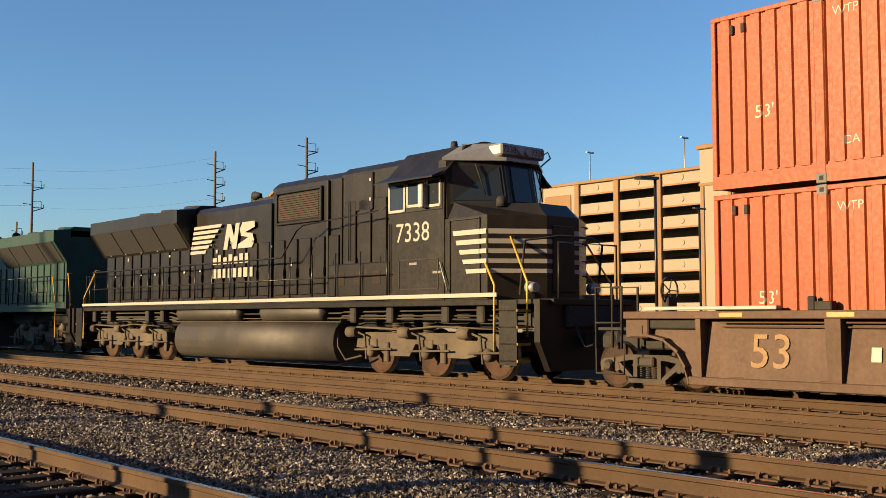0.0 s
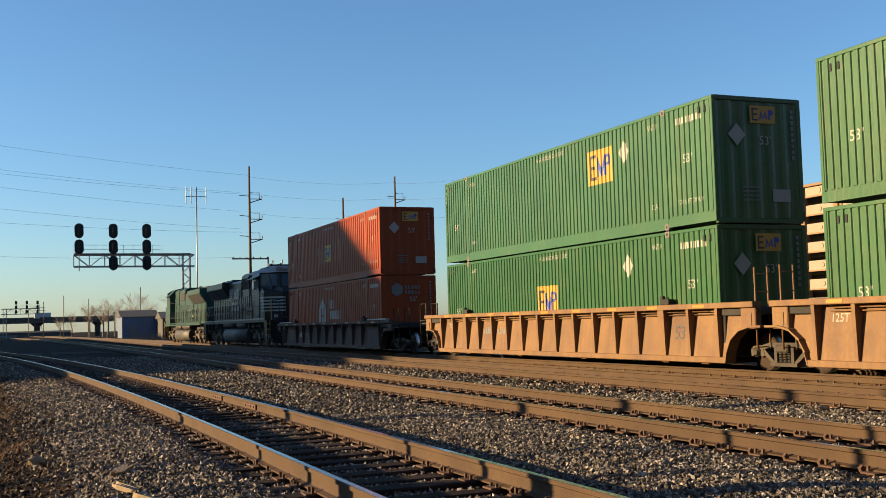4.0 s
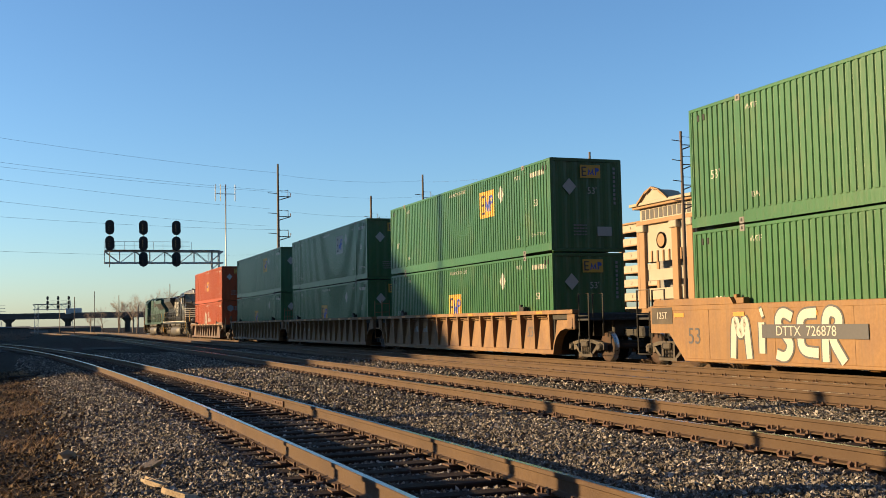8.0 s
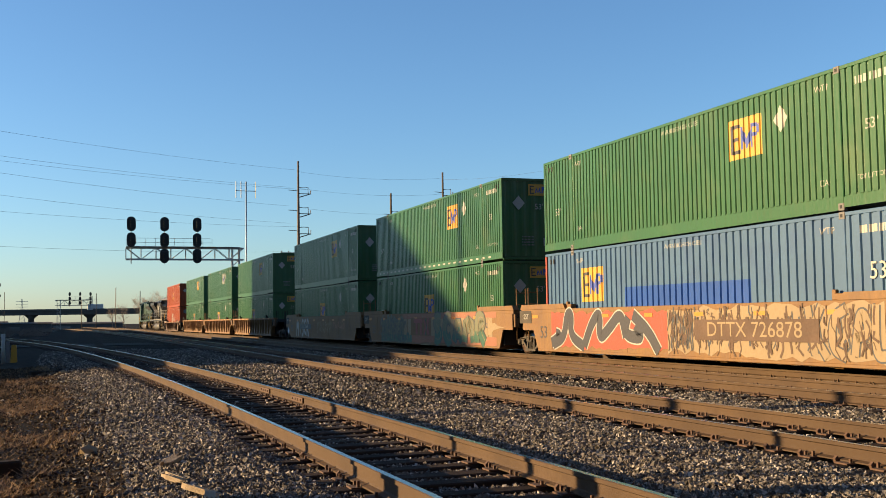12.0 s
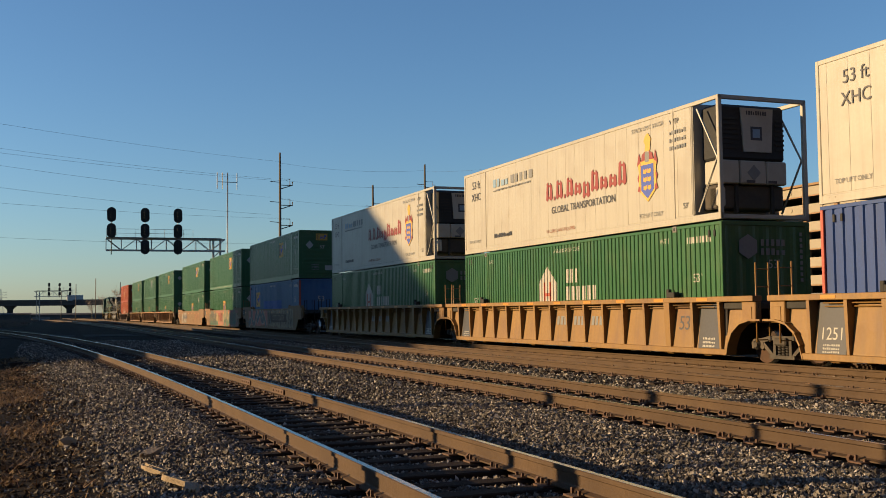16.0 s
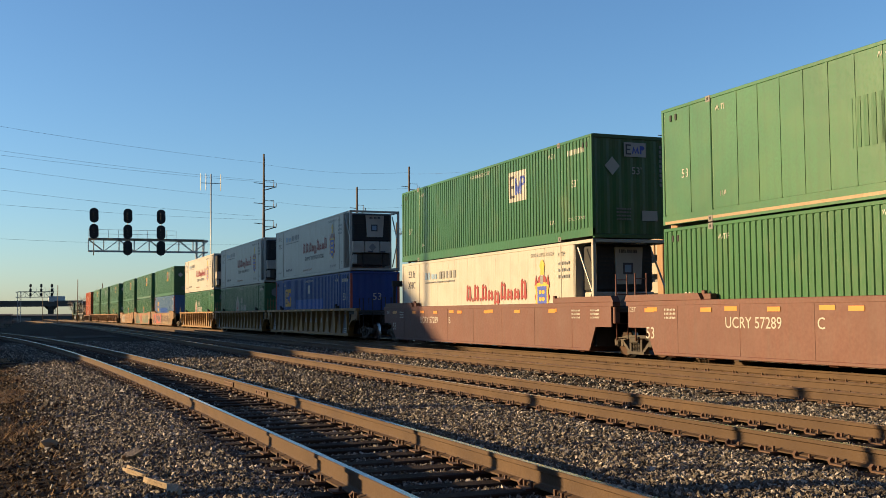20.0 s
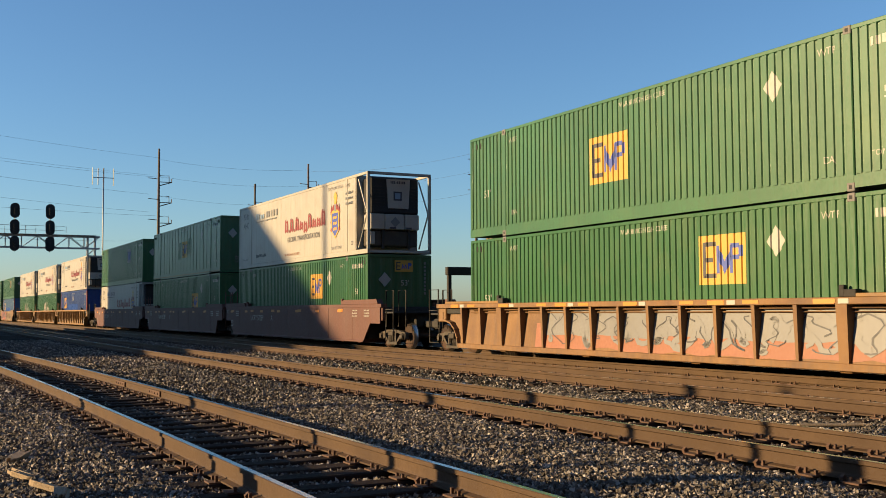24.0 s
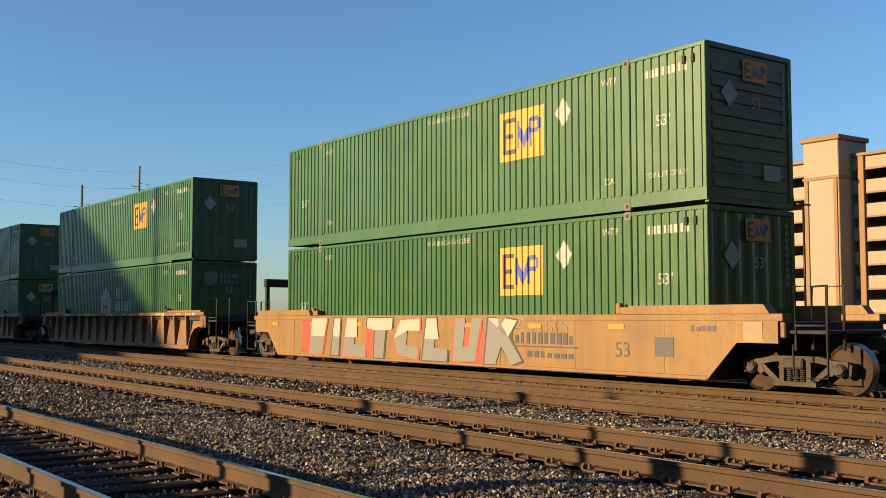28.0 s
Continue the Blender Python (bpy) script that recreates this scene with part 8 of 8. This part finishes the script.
    blot(c, -1.0, -2.1, 0.24, 1.1, "red", 54, label="red sprayed field")
    # fat slanting shapes, white above and grey below, each with a dark edge
    fat = ([(0.0, 0), (0.75, 0), (1.05, 1), (0.2, 1)], [(0.1, 0), (0.5, 0), (0.62, 1), (0.3, 1)], [(0.0, 0), (1.15, 0), (1.2, 0.3), (0.6, 0.32), (0.75, 1), (0.25, 1)],
           [(0.3, 0), (0.75, 0), (0.85, 0.7), (1.15, 0.72), (1.2, 1), (0.0, 1), (-0.05, 0.75), (0.35, 0.7)], [(0.1, 0.1), (1.0, 0), (1.05, 0.3), (0.5, 0.35), (0.55, 0.7), (1.1, 0.7), (1.1, 1), (0.25, 0.95), (-0.05, 0.5)],
           [(0.0, 0), (1.0, 0), (1.05, 0.28), (0.5, 0.3), (0.6, 1), (0.2, 1)], [(0.1, 0), (0.95, 0.05), (1.2, 1), (0.85, 1), (0.7, 0.35), (0.5, 0.35), (0.6, 1), (0.2, 1)], [(0.0, 0), (0.4, 0), (0.6, 0.4), (0.95, 0), (1.3, 0.1), (0.85, 0.6), (1.15, 0.95), (0.75, 1), (0.5, 0.75), (0.5, 1), (0.15, 1)])
    y = 6.25
    for k, shape in enumerate(fat):
        wd = max(p[0] for p in shape)
        for grow, m, lift in ((0.06, "logodark" if k % 2 else "red", 0.0), (0.0, "logogrey", 0.004)):
            plate(c, -1.561 - lift, y, 0.26, 1, 1, m, "graffiti", pts=[(p + (grow if p > wd / 2 else -grow), q * 1.02 + (grow if q > 0.5 else -grow) * 0.5) for p, q in shape])
        up = [(p, q) for p, q in shape if q >= 0.5]
        if len(up) > 2:
            plate(c, -1.569, y, 0.26, 1, 1, "logowhite", "graffiti", pts=[(p, q * 1.02) for p, q in up])
        else:
            (p0, _), (p1, _) = up
            lo = [p for p in shape if p[1] < 0.5]
            plate(c, -1.569, y, 0.26, 1, 1, "logowhite", "graffiti", pts=[(p0, 1.02), (p1, 1.02), (p1 * 0.5 + 0.5 * min(p[0] for p in lo), 0.52), (p0 * 0.5 + 0.5 * min(max(p[0] for p in lo), 0.8), 0.52)])
        y -= wd + 0.1
    scribble(c, -2.0, -4.6, 1.0, 1.3, "logogrey", 53, 10, 0.03)
    bars(c, -1.556, -3.8, 0.86, 2.1, 0.24, "logodark", 11)
    plate(c, -1.556, -3.9, 0.68, 2.0, 0.03, "logodark")
    bars(c, -1.556, -4.1, 0.52, 1.5, 0.14, "logodark", 7)
    car_mark(c, "53", 0.42, -6.17, 0.66, "logodark")
    plate(c, -1.556, -HL + 0.85, 0.75, 0.46, 0.36, "logodark", "data_panel")
    plate(c, -1.556, -HL - 1.15, 1.05, 0.4, 0.34, "cream", "placard")
    bars(c, -1.556, -HL - 0.1, 1.1, 0.6, 0.1, "logodark", 5)
    load(container("green", G + " with a yellow sign", (-2.8, 1.97, 1.35)), container("green2", "faded green corrugated container with a yellow sign and ribbed end", (-2.87, 1.98, 1.4), ribs=True), -321.82)


build_train()
for ob, y0, z in MOVING:
    if ob.get("ribbed"):
        lean_marks(ob, ob["ribbed"])

def gone(t):
    """Metres that the train has gone at t: it slows a little all along."""
    return 0.784 + t * (12.3978 - t * (0.005711 + 3.245e-5 * t))


def motions():
    for ob, y0, z in MOVING:
        rows = []
        for i in range(29):
            y = y0 + gone(i)
            x, a = line(TRAIN_X, BEND, y)
            rows.append((i, pose(x, y, 0 if z == "turned" else z, 0, 0, a + (180 if z == "turned" else 0))))
        walk(ob, rows)
    for ob, place, r in WHEELS:
        turned = ob.parent.parent == lead_engine()
        rows = []
        for i in range(841):
            t = i / 30
            a = math.degrees(gone(t) / r) % 360
            rows.append((t, pose(*place, a if turned else -a)))
        walk(ob, rows)


def lead_engine():
    return next(ob for ob, y0, z in MOVING if z == "turned")


motions()
